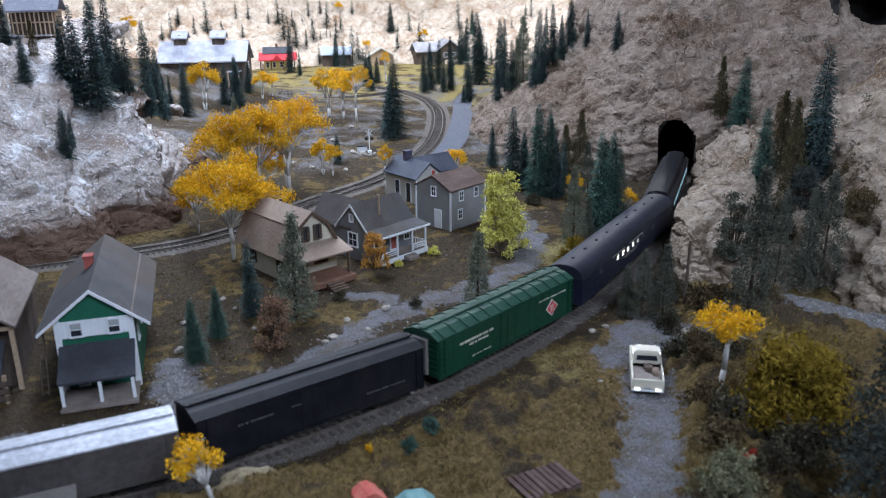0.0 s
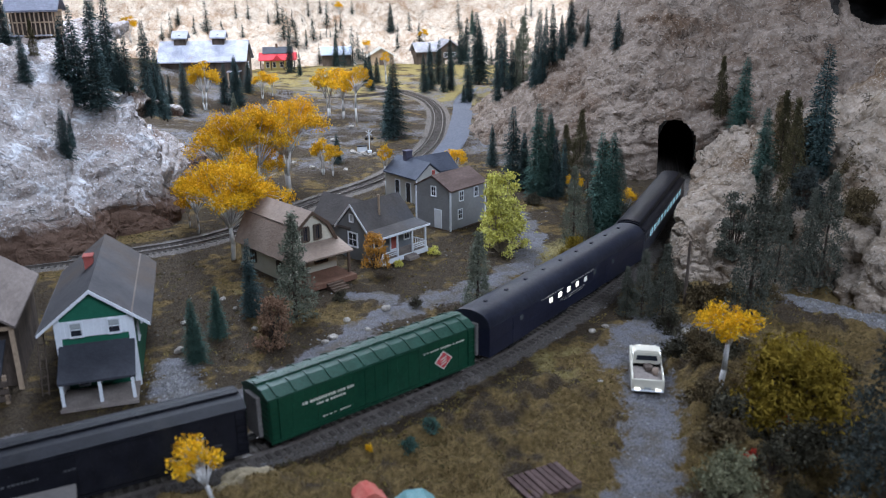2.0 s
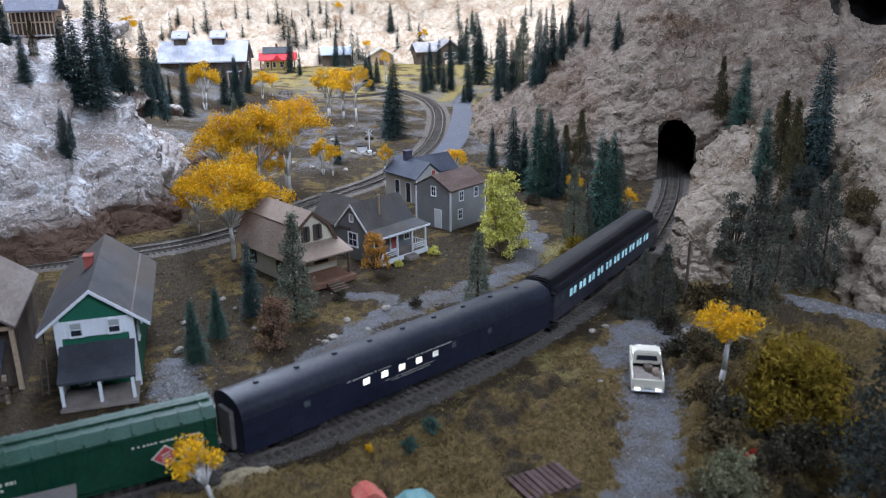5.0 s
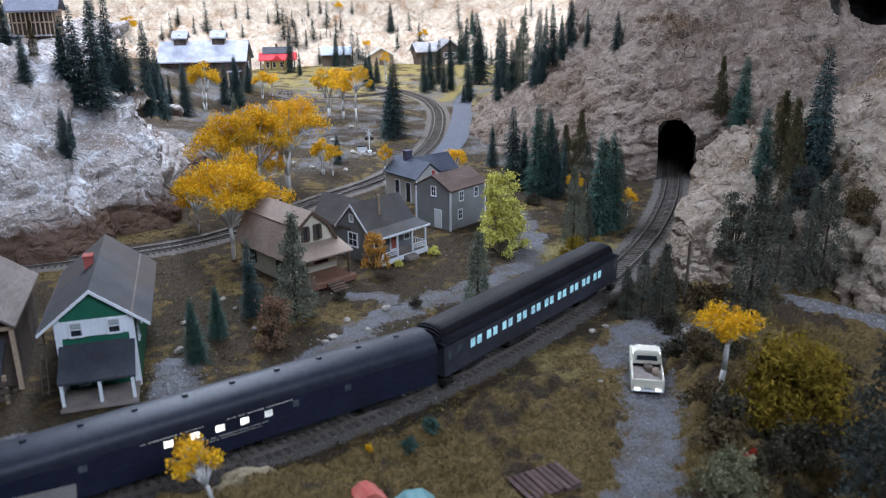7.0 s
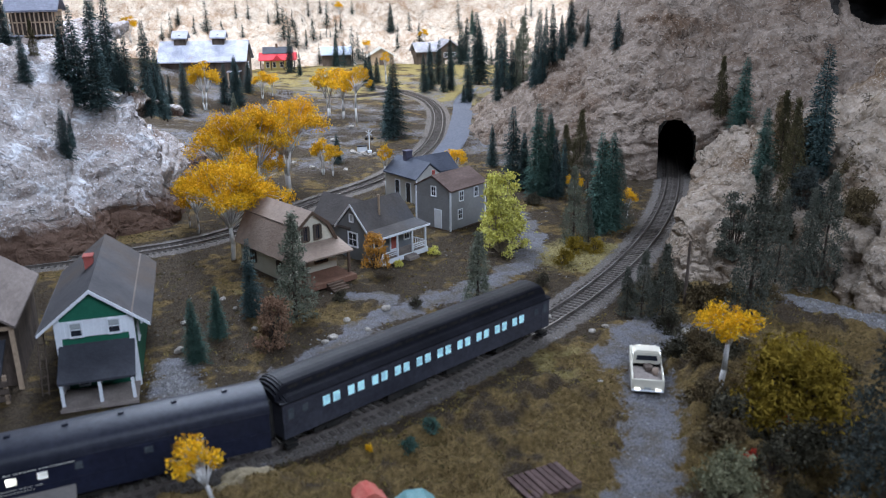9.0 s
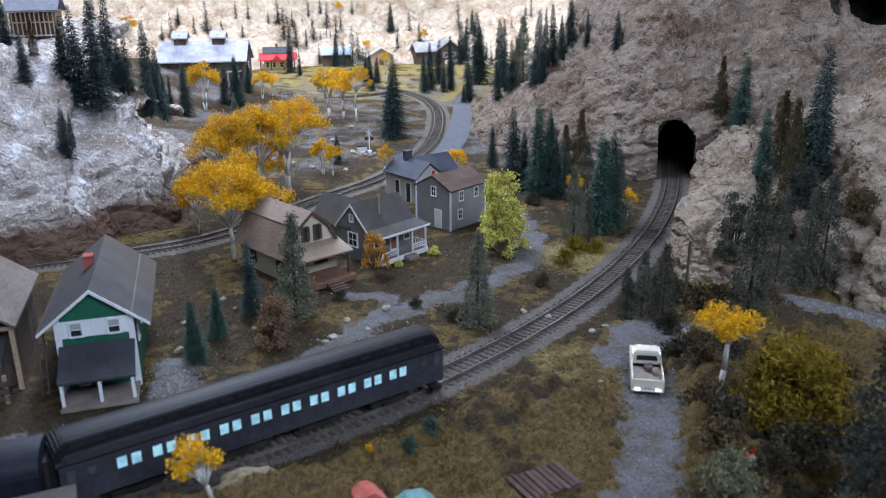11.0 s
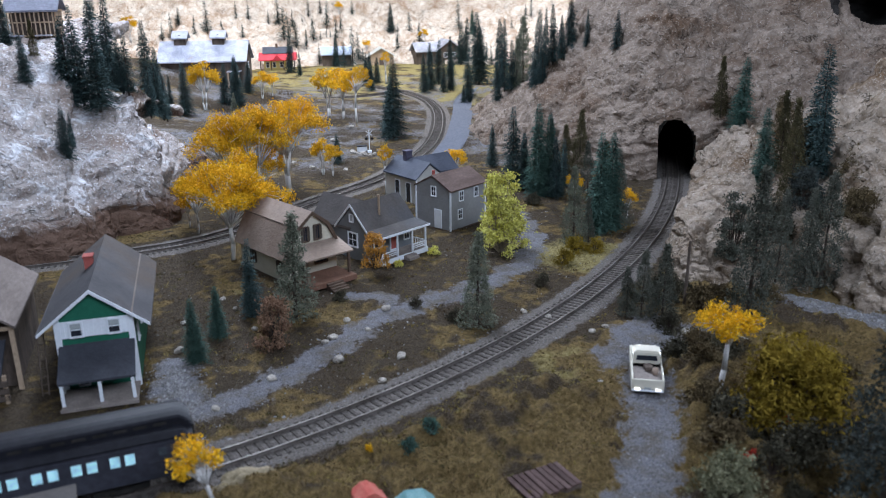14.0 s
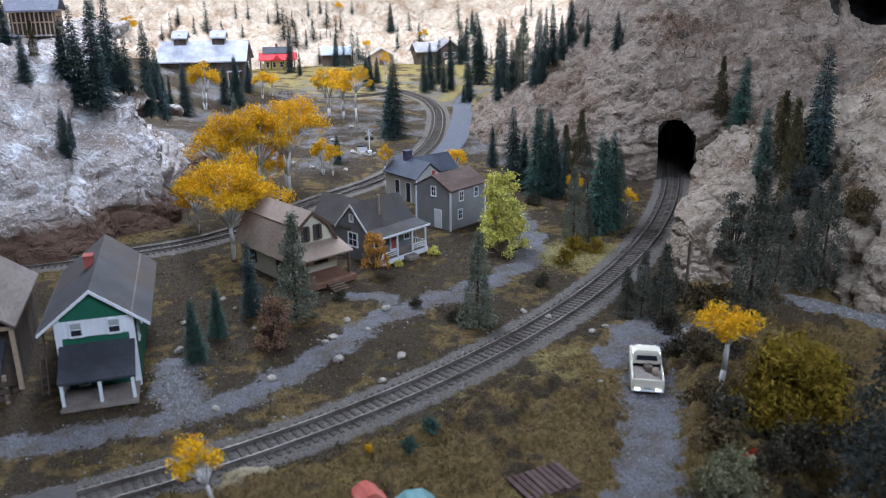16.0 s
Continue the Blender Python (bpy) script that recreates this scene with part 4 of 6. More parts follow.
M_OLD_WOOD = mat("old_brown_timber", (0.07, 0.052, 0.042), (0.14, 0.105, 0.085), 1.2, 0.9, 0.4, stretch=(1, 1, 0.3), vary=0.2)
M_PALE_WOOD = mat("pale_new_timber", (0.34, 0.24, 0.16), (0.46, 0.34, 0.24), 1.2, 0.8, 0.3, stretch=(1, 1, 0.3), vary=0.15)
M_GREY_TIN = striped(mat("pale_tin_sheets", (0.28, 0.285, 0.33), (0.44, 0.44, 0.50), 2.5, 0.55, 0.2, 0.2, c3=(0.36, 0.29, 0.25)), 0.7, "X")
M_LAVENDER = mat("dusty_lavender_roof", (0.15, 0.15, 0.18), (0.21, 0.21, 0.25), 3, 0.8, 0.2)
M_RED_ROOF = mat("scarlet_station_roof", (0.50, 0.035, 0.05), (0.62, 0.06, 0.08), 3, 0.6, 0.1)
M_YELLOW_WALL = mat("straw_yellow_wall", (0.60, 0.48, 0.16), (0.68, 0.56, 0.22), 3, 0.7, 0.1)
M_BARN_ROOF = mat("bleached_tar_paper_roof", (0.14, 0.110, 0.095), (0.21, 0.170, 0.150), 3, 0.9, 0.4, stretch=(1, 0.3, 1), grain=0.2)
M_BLUE_TIN = mat("pale_blue_tin_roof", (0.36, 0.42, 0.56), (0.44, 0.50, 0.64), 4, 0.6, 0.1)


def chevron(S, ze, zr, y0, y1, t=0.16):
    return prism([(-S, ze), (0, zr), (S, ze), (S, ze - t), (0, zr - t * 1.3), (-S, ze - t)], y0, y1, "y")


def gable_body(W, he, zr, y0, y1, floor=-0.15):
    return prism([(-W, floor), (W, floor), (W, he), (0, zr), (-W, he)], y0, y1, "y")


def window(parent, x, y, z, w, h, face=0, cols=2, rows=2, frame_m=None, pane_m=None, name="window", lower=None):
    """A framed window or glazed door on a wall; face: degrees by which its outside turns from -y."""
    frame_m, pane_m = frame_m or M_WHITE, pane_m or M_GLASS
    f, t = min(0.14, w * 0.16), 0.09
    boxes = [(-w / 2 - f, -w / 2, -t, .03, -h / 2 - f, h / 2 + f), (w / 2, w / 2 + f, -t, .03, -h / 2 - f, h / 2 + f),
             (-w / 2, w / 2, -t, .03, h / 2, h / 2 + f), (-w / 2 - .06, w / 2 + .06, -t - .05, .03, -h / 2 - f, -h / 2)]
    ob = part(name, B(*boxes), frame_m, parent)
    ob.matrix_basis = pose(x * CM, y * CM, z * CM, 0, 0, face)
    half = h / 2
    for k in range(rows):
        for c in range(cols):
            x0, x1 = -w / 2 + w * c / cols + .02, -w / 2 + w * (c + 1) / cols - .02
            z0, z1 = -half + h * k / rows + .02, -half + h * (k + 1) / rows - .02
            part("pane", B((x0, x1, -.03, .0, z0, z1)), (lower or pane_m) if k < rows / 2 else pane_m, ob)
    part("muntin", B(*[(-w / 2 + w * c / cols - .025, -w / 2 + w * c / cols + .025, -.06, .01, -half, half) for c in range(1, cols)],
                     *[(-w / 2, w / 2, -.065, .01, -half + h * k / rows - .03, -half + h * k / rows + .03) for k in range(1, rows)]) if cols + rows > 2 else B((-w / 2, w / 2, -.05, .01, -half, -half + .04)), frame_m, ob)
    return ob


def rakes(parent, S, ze, zr, y, m, w=0.2):
    """White boards along the two slopes of a gable, butted at the peak."""
    for s in (-1, 1):
        part("rake_board", prism([(s * S, ze + .03), (0, zr + .03), (0, zr - w * 1.2), (s * S, ze - w)], y - .07, y, "y"), m, parent)


def green_house():
    h = thing("green_house", -24.76, 54.11, -0.35, 16.42, "green and white gabled house with dark porch roof", "house", "village houses")
    W, S, ze, zr, D = 2.58, 3.75, 4.87, 7.78, 13.4
    he = zr - (zr - ze) * W / S - .12
    part("wall", gable_body(W, he, zr - .2, 0, D), M_GREEN_WALL, h, "dark green clapboard walls")
    roof = part("roof", chevron(S, ze, zr, -.4, D + .45), M_SLATE_ROOF, h)
    rakes(roof, S, ze, zr, -.4, M_WHITE)
    for s in (-1, 1):
        part("eave_board", B((min(s * S, s * S + s * .06), max(s * S, s * S + s * .06), -.4, D + .4, ze - .2, ze)), M_SLATE_ROOF, roof)
    seam = prism([(2.55 + dx, zr - (zr - ze) * (2.55 + dx) / S + .03) for dx in (0, .1)] + [(2.65, zr - (zr - ze) * 2.65 / S - .02), (2.55, zr - (zr - ze) * 2.55 / S - .02)], -.4, D + .4, "y")
    part("roof_seam", seam, M_BARN_ROOF, roof)
    ch = part("chimney", B((-1.0, -.35, 6.7, 7.5, 6.6, 8.05), bevel=.03), M_RED_BRICK, h, "short red brick chimney")
    part("chimney_cap", B((-1.06, -.29, 6.64, 7.56, 7.98, 8.12), bevel=.02), M_RED_BRICK, ch)
    part("front_panel", B((-2.28, 2.28, -.06, 0, 4.25, 5.50)), M_WHITE, h, "white board and batten panel")
    for x in (-2.0, -.62, -.1, .42, 2.05):
        part("batten", B((x - .04, x + .04, -.1, -.06, 4.25, 5.5)), M_WHITE, h)
    for x in (-1.22, 1.3):
        window(h, x, -.1, 4.85, .72, .95, 0, 1, 2, pane_m=M_BLIND, lower=M_GLASS)
    for s in (-1, 1):
        part("corner_board", B((min(s * W, s * W - s * .36), max(s * W, s * W - s * .36), -.09, .02, -.1, he), (min(s * W, s * W + s * .06), max(s * W, s * W + s * .06), -.09, .3, -.1, he)), M_WHITE, h)
    part("porch_roof", prism([(.0, 3.75), (.0, 3.6), (-2.75, 1.95), (-2.85, 1.95), (-2.85, 2.12)], -2.5, 2.55), M_PORCH_ROOF, h, "steep dark slate porch roof")
    part("porch_deck", B((-2.45, 2.55, -3.2, 0, .12, .32), (-2.5, 2.6, -3.28, -3.2, .1, .36), bevel=.02), M_DECK, h)
    for x in (-2.3, .15, 2.3):
        part("porch_post", B((x - .11, x + .11, -2.75, -2.53, .32, 2.05)), M_WHITE, h)
    window(h, 1.35, -.02, 1.25, .5, .8, 0, 2, 1)
    window(h, -1.2, -.02, 1.25, .6, 1.4, 0, 1, 1, name="door")
    for y in (2.5, 6.0, 9.5):
        window(h, W, y, 3.2, .7, 1.1, 90)


def gambrel_house():
    h = thing("gambrel_house", -12.72, 76.79, -0.35, 42.11, "cream house with tan gambrel roof and brown porch", "house", "village houses")
    K, zk, S, ze, zr, W, D = 1.81, 5.6, 3.33, 2.58, 6.97, 2.75, 9.2
    t = .2
    part("wall", prism([(-W, -.15), (W, -.15), (W, 3.2), (K - .15, zk - .2), (0, zr - .22), (-K + .15, zk - .2), (-W, 3.2)], 0, D, "y"), M_CREAM, h)
    roof = part("roof", prism([(-S, ze), (-K, zk), (0, zr), (K, zk), (S, ze), (S - .12, ze - .12), (K - .12, zk - t), (0, zr - t * 1.1), (-K + .12, zk - t), (-S + .12, ze - .12)], -.35, D + .3, "y"), M_TAN_ROOF, h)
    for s in (-1, 1):
        part("rake_board", prism([(s * K, zk + .03), (0, zr + .03), (0, zr - .3), (s * (K - .2), zk - .28)], -.42, -.35, "y"), M_BROWN, roof)
        part("rake_board", prism([(s * S, ze), (s * K, zk + .03), (s * (K - .2), zk - .28), (s * (S - .25), ze - .1)], -.42, -.35, "y"), M_BROWN, roof)
        part("roof_ridge_line", B((min(s * K - .05, s * K + .05), max(s * K - .05, s * K + .05), -.35, D + .3, zk, zk + .04)), M_BROWN, roof)
    for x in (-.78, .62):
        win = window(h, x, -.02, 4.75, .62, 1.35, 0, 2, 1, M_BROWN)
        for s in (-1, 1):
            part("shutter", B((s * .34 - .16, s * .34 + .16, -.13, -.09, -.72, .72)), M_SHUTTER, win)
    part("porch_roof", prism([(0.0, 3.78), (0, 3.6), (-2.5, 2.86), (-2.62, 2.86), (-2.62, 3.02)], -2.95, 3.0), M_TAN_ROOF, h, "tan porch roof")
    part("porch_deck", B((-2.7, 2.75, -3.4, 0, .2, .75), bevel=.03), M_RED_DECK, h, "reddish brown porch deck")
    for x in (-2.5, 2.5):
        part("porch_post", B((x - .12, x + .12, -2.55, -2.31, .75, 2.95)), M_BROWN, h)
    for k in range(4):
        part("step", B((-.9, .9, -3.4 - .32 * (k + 1), -3.4 - .32 * k, .02, .62 - .15 * k)), M_BROWN, h)
    window(h, .9, -.02, 2.0, 1.3, .75, 0, 3, 1, M_BROWN)
    window(h, -1.3, -.02, 1.7, .75, 1.7, 0, 1, 1, M_BROWN, name="door")
    for y in (1.6, 6.6):
        win = window(h, -W, y, 1.55, .55, 1.2, -90, 1, 2, M_BROWN)
        for s in (-1, 1):
            part("shutter", B((s * .48 - .14, s * .48 + .14, -.12, -.08, -.62, .62)), M_SHUTTER, win)
    part("foundation", B((-W - .04, W + .04, -.04, D + .04, -.2, .12)), M_BROWN, h)


def blue_house():
    h = thing("blue_grey_house", -9.43, 83.19, -0.35, -42.57, "small grey-blue house with white porch and dark roof", "house", "village houses")
    S, ze, zr, D, W = 2.59, 3.22, 5.9, 6.6, 2.3
    he = zr - (zr - ze) * W / S - .15
    part("wall", gable_body(W, he, zr - .25, 0, D), M_BLUEGREY, h)
    roof = part("roof", chevron(S, ze, zr, -.25, D + .25, .17), M_DARK_ROOF, h)
    rakes(roof, S, ze, zr, -.25, M_WHITE, .22)
    # the wing behind
    part("wing_wall", prism([(.25, -.15), (3.5, -.15), (3.5, ze - .1), (1.87, zr - .3), (.25, ze - .1)], -6.4, -W), M_BLUEGREY, h)
    part("wing_roof", prism([(-.1, ze - .08), (1.87, zr - .03), (3.85, ze - .08), (3.85, ze - .25), (1.87, zr - .24), (-.1, ze - .25)], -6.75, -.3), M_DARK_ROOF, h, "dark brown wing roof")
    # porch along the long side
    part("porch_roof", prism([(2.45, 3.42), (2.45, 3.28), (4.5, 2.92), (4.52, 3.06)], -.1, D + .35, "y"), M_DARK_ROOF, h)
    part("porch_fascia", B((4.52, 4.58, -.1, D + .35, 2.88, 3.1), (2.5, 4.58, -.16, -.1, 2.9, 3.1), (2.5, 4.58, D + .35, D + .41, 2.9, 3.1)), M_WHITE, h)
    part("porch_deck", B((W, 4.35, -.05, D + .1, .35, .5)), M_DECK, h)
    part("porch_skirt", B((4.35, 4.45, -.1, D + .15, .0, .52), (W, 4.45, -.15, -.05, .0, .52), bevel=.02), M_WHITE, h, "white porch skirting")
    for y in (.05, 2.3, 4.5, D - .1):
        part("porch_post", B((4.2, 4.36, y - .08, y + .08, .5, 2.95)), M_WHITE, h)
    for y0, y1 in ((4.55, D - .15), (.15, 2.2)):
        rail = part("railing", B((4.24, 4.32, y0, y1, 1.18, 1.28)), M_WHITE, h)
        for z in (.75, .95):
            part("rail_slat", B((4.25, 4.31, y0, y1, z, z + .08)), M_WHITE, rail)
    rail = part("railing", B((2.45, 4.3, D - .02, D + .06, 1.18, 1.28)), M_WHITE, h)
    for x in np.arange(2.6, 4.3, .28):
        part("baluster", B((x, x + .07, D, D + .05, .5, 1.18)), M_WHITE, rail)
    part("step", B((4.45, 5.3, 3.0, 4.5, -.02, .28), (4.45, 4.9, 3.0, 4.5, .28, .42)), M_DECK, h)
    window(h, -.1, -.03, 4.35, .5, .72, 0, 1, 1, pane_m=M_BLIND)
    window(h, .0, -.03, 2.05, 1.25, 1.35, 0, 2, 2)
    window(h, W + .02, 1.3, 1.85, .9, 1.1, 90, 2, 2)
    window(h, W + .02, 3.6, 1.45, .8, 1.7, 90, 1, 1, name="door", pane_m=M_RED_BRICK)
    window(h, W + .02, 5.6, 1.85, .7, 1.1, 90, 2, 2)
    ch = part("chimney", rod((1.35, 2.6, 4.2), (1.35, 2.6, 6.6), .12, .12, 8), M_PALE_WOOD, h, "pale stove pipe")


def grey_house():
    h = thing("grey_house", -1.1, 94.0, -0.35, -41.63, "two-storey grey house with brown roof and white trim", "house", "village houses")
    W, he, zr, D = 2.69, 4.94, 6.39, 6.39
    part("wall", gable_body(W - .05, he - .1, zr - .25, .08, D), M_GREY_SIDING, h)
    part("roof", chevron(W + .22, he - .1, zr, -.12, D + .3, .15), M_RUST_ROOF, h)
    for x, y in ((-W, 0), (W, 0), (W, D)):
        part("corner_board", B((x - .12, x + .06, y - .03, y + .16, -.1, he - .12)), M_WHITE, h)
    window(h, .1, .06, 4.45, .62, 1.05, 0)
    part("door", B((.15, 1.3, .0, .1, .1, 2.35), bevel=.02), M_WHITE, h, "plain white door")
    for x, y, z in ((W, 2.0, 3.9), (W, 1.75, 1.75), (W, 4.7, 3.9)):
        window(h, x - .03, y, z, .62, 1.05, 90)
    part("foundation", B((-W, W, .0, D + .06, -.25, .05)), M_BROWN, h)
    part("chimney_pipe", rod((-.9, 1.2, 5.6), (-.9, 1.2, 6.6), .18, .18, 8), M_RED_BRICK, h)


def white_shed():
    h = thing("white_shed", -1.59, 105.88, -0.35, 37.51, "off-white workshop with blue-black roof and dark doors", "house", "village houses")
    W, he, zr, D = 2.16, 3.55, 5.32, 7.16
    part("wall", gable_body(W - .05, he - .12, zr - .25, .1, D), M_OFFWHITE, h)
    part("roof", chevron(W + .25, he - .15, zr, -.2, D + .2), M_NAVY_SHED_ROOF, h)
    part("wing_wall", prism([(2.2, -.15), (6.6, -.15), (6.6, he - .1), (4.4, zr - .25), (2.2, he - .1)], W - .1, 6.2), M_OFFWHITE, h)
    part("wing_roof", prism([(1.9, he - .2), (4.4, zr - .02), (6.9, he - .2), (6.9, he - .36), (4.4, zr - .22), (1.9, he - .36)], .3, 6.5), M_NAVY_SHED_ROOF, h)
    ch = part("chimney", B((-.55, .45, 4.4, 5.2, 4.6, 6.2), bevel=.03), M_NAVY_BRICK, h)
    part("chimney_cap", B((-.62, .52, 4.33, 5.27, 6.1, 6.28), bevel=.03), M_NAVY_BRICK, ch)
    for y, w in ((1.8, .95), (4.3, .95)):
        part("door", B((-W - .06, -W + .02, y - w / 2, y + w / 2, -.05, 2.6)), M_GLASS, h, "dark open doorway")
        part("door_frame", B((-W - .08, -W, y - w / 2 - .12, y - w / 2, -.05, 2.7), (-W - .08, -W, y + w / 2, y + w / 2 + .12, -.05, 2.7), (-W - .08, -W, y - w / 2, y + w / 2, 2.6, 2.72)), M_WHITE, h)
    part("corner_board", B((-W - .05, -W + .12, .02, .15, -.1, he - .2)), M_WHITE, h)


def barn():
    h = thing("old_barn", -33.02, 53.7, -0.35, 17.19, "weathered brown barn with bleached roof and posts", "barn")
    W, ze, zr, D = 2.63, 4.98, 6.93, 11.2
    part("roof", chevron(W, ze, zr, -.3, D + .25, .2), M_BARN_ROOF, h)
    part("wall", gable_body(W - .6, ze - .1, zr - .5, .9, D), M_OLD_WOOD, h)
    for x in (-W + .35, 0, W - .35):
        part("post", B((x - .15, x + .15, -.1, .2, -.1, ze - .05)), M_PALE_WOOD, h, "pale timber post")
    part("beam", B((-W + .2, W - .2, -.1, .2, ze - .35, ze - .1)), M_PALE_WOOD, h)
    part("lean_to_roof", prism([(.9, 3.6), (.9, 3.42), (-2.2, 2.0), (-2.2, 2.18)], -2.4, 1.6), M_PORCH_ROOF, h)
    for k in range(3):
        part("plank", B((-2.4, 1.9, -2.1 - .1 * k, -1.9 - .1 * k, .1 + k * .6, .5 + k * .6)), M_OLD_WOOD, h)
    for x in (-2.2, 1.7):
        part("post", B((x - .13, x + .13, -2.1, -1.84, -.1, 2.05)), M_PALE_WOOD, h)
    lad = thing("ladder", -28.9, 54.2, -0.4, 20, "thin grey ladder leaning between the buildings", "ladder")
    for s in (-.22, .22):
        part("stile", rod((s, -1.2, 0), (s, 1.4, 4.6), .05, .05, 5), M_OLD_WOOD, lad)
    for k in range(9):
        f = (k + .5) / 9
        part("rung", rod((-.22, -1.2 + 2.6 * f, 4.6 * f), (.22, -1.2 + 2.6 * f, 4.6 * f), .035, .035, 5), M_OLD_WOOD, lad)


def sawmill():
    h = thing("long_mill", -57, 201, 4.2, 3, "long timber mill with pale tin roof and two cupolas", "mill", "far buildings")
    part("wall", prism([(.4, -3), (9.6, -3), (9.6, 5.9), (5, 9.6), (.4, 5.9)], -9.4, 10.4), M_OLD_WOOD, h)
    part("roof", prism([(-.6, 5.9), (5, 10.4), (10.6, 5.9), (10.6, 5.6), (5, 10.0), (-.6, 5.6)], -10.2, 11.0), M_GREY_TIN, h)
    for x in (-5.2, 3.9):
        c = part("cupola", prism([(-1.4, 8.4), (1.4, 8.4), (1.4, 11.2), (0, 11.9), (-1.4, 11.2)], 3.8, 6.2, "y"), M_OLD_WOOD, h)
        c.matrix_basis = pose(x * CM, 0, 0)
        r = part("cupola_roof", prism([(-.2 + 3.4, 11.2), (5, 12.7), (6.8, 11.2), (6.8, 10.9), (5, 12.4), (3.2, 10.9)], -1.9, 1.9), M_GREY_TIN, c)
    window(h, 10.42, 5, 4.5, 1.0, 1.4, 90)
    part("porch_roof", B((6.4, 9.5, -2.6, .4, 3.4, 3.6)), M_GREY_TIN, h)
    for x in (6.7, 9.2):
        part("post", B((x - .15, x + .15, -2.4, -2.1, -3, 3.4)), M_PALE_WOOD, h)


def timber_works():
    h = thing("timber_headframe", -59.4, 125, 19.6, 12, "unfinished timber mine building on posts with grey roof", "mine building", "far buildings")
    part("roof", prism([(-.5, 4.7), (2.6, 7.0), (5.7, 4.7), (5.7, 4.45), (2.6, 6.7), (-.5, 4.45)], -3.6, 3.9), M_LAVENDER, h)
    for x in np.arange(-3.2, 3.6, .62):
        for y in (0, 5.2):
            part("post", B((x - .09, x + .09, y - .09, y + .09, -4, 4.6)), M_PALE_WOOD, h)
    for y in np.arange(.8, 5.0, .7):
        part("post", B((3.1, 3.28, y - .09, y + .09, -4, 4.7)), M_PALE_WOOD, h)
    for z in (1.0, 2.9, 4.45):
        part("beam", B((-3.4, 3.5, -.12, .12, z, z + .2)), M_PALE_WOOD, h)
        part("beam", B((3.08, 3.32, .1, 5.3, z, z + .2)), M_PALE_WOOD, h)
    for x in (-2.3, 1.6):
        part("lean_to_roof", B((x - 1.1, x + 1.1, -1.6, -.2, 1.1, 1.25)), M_GREY_TIN, h)
    part("floor_boards", B((-3.3, 3.3, 0, 5.2, .8, 1.0)), M_OLD_WOOD, h)
    part("inner_wall", B((-3.0, 2.9, .5, 5.0, 1.0, 4.3)), M_OLD_WOOD, h)


def far_buildings():
    h = thing("railway_station", -54.5, 284, -0.4, 6, "yellow station with scarlet skirt roof and dark top", "station", "far buildings")
    part("wall", B((-4.6, 4.6, 0, 5.5, -.2, 4.6)), M_YELLOW_WALL, h)
    part("skirt_roof", prism([(-1.8, 3.6), (1.2, 5.6), (4.3, 5.6), (7.2, 3.6), (7.2, 3.3), (-1.8, 3.3)], -6.2, 6.2), M_RED_ROOF, h, "scarlet skirt roof")
    part("dormer", prism([(-1.7, 3.5), (1.7, 3.5), (0, 5.3)], -2.2, 1, "y"), M_RED_ROOF, h)
    part("roof", prism([(.6, 5.5), (2.75, 7.6), (4.9, 5.5)], -5.0, 5.0), M_NAVY_SHED_ROOF, h)
    part("chimney", B((-.6, .1, 2.4, 3.1, 7.0, 8.6)), M_BROWN, h)
    for x in (-3.4, -1.2, 1.2, 3.4):
        window(h, x, -.03, 1.9, .9, 1.7, 0, 1, 2)
    for x in (-5.6, -2, 2, 5.6):
        part("post", B((x - .14, x + .14, -1.6, -1.3, -.3, 3.4)), M_BROWN, h)
    h = thing("tin_shed", -36.5, 297, -0.3, -12, "brown shed with pale blue tin roof", "shed", "far buildings")
    part("wall", gable_body(2.9, 4.2, 6.0, 0, 10, -.8), M_OLD_WOOD, h).matrix_basis = pose(-.05, .0, 0, 0, 0, 0) @ pose(0, 0, 0, 0, 0, -70)
    part("roof", chevron(3.6, 3.9, 6.4, -.5, 10.6, .25), M_BLUE_TIN, h).matrix_basis = pose(-.05, .0, 0, 0, 0, 0) @ pose(0, 0, 0, 0, 0, -70)
    h = thing("cream_shed", -20.5, 297, -0.3, 8, "low shed with pale cream roof by the far road", "shed", "far buildings")
    part("wall", gable_body(4.2, 3.2, 5.4, 0, 7, -.8), M_PALE_WOOD, h)
    part("roof", chevron(5.2, 2.8, 5.9, -.6, 7.6, .3), M_OFFWHITE, h)
    part("door", B((-.8, .8, -.06, .0, -.3, 2.4)), M_OLD_WOOD, h)
    h = thing("log_cabin", 3.5, 299, 0.2, 20, "brown log cabin with pale roof under the far cliff", "cabin", "far buildings")
    part("wall", gable_body(4.2, 4.6, 7.2, 0, 8, -1.5), M_OLD_WOOD, h)
    part("roof", chevron(5.2, 4.1, 7.6, -.8, 8.8, .3), M_GREY_TIN, h)
    part("wing_wall", B((-12, -4.2, 1, 7, -1.5, 4)), M_OLD_WOOD, h)
    part("wing_roof", prism([(.2, 3.9), (4, 6.8), (7.8, 3.9), (7.8, 3.6), (4, 6.5), (.2, 3.6)], -12.6, 0), M_GREY_TIN, h)
    window(h, -1.6, -.05, 2.4, 1.1, 1.4, 0)
    window(h, 1.6, -.05, 2.4, 1.1, 1.4, 0)


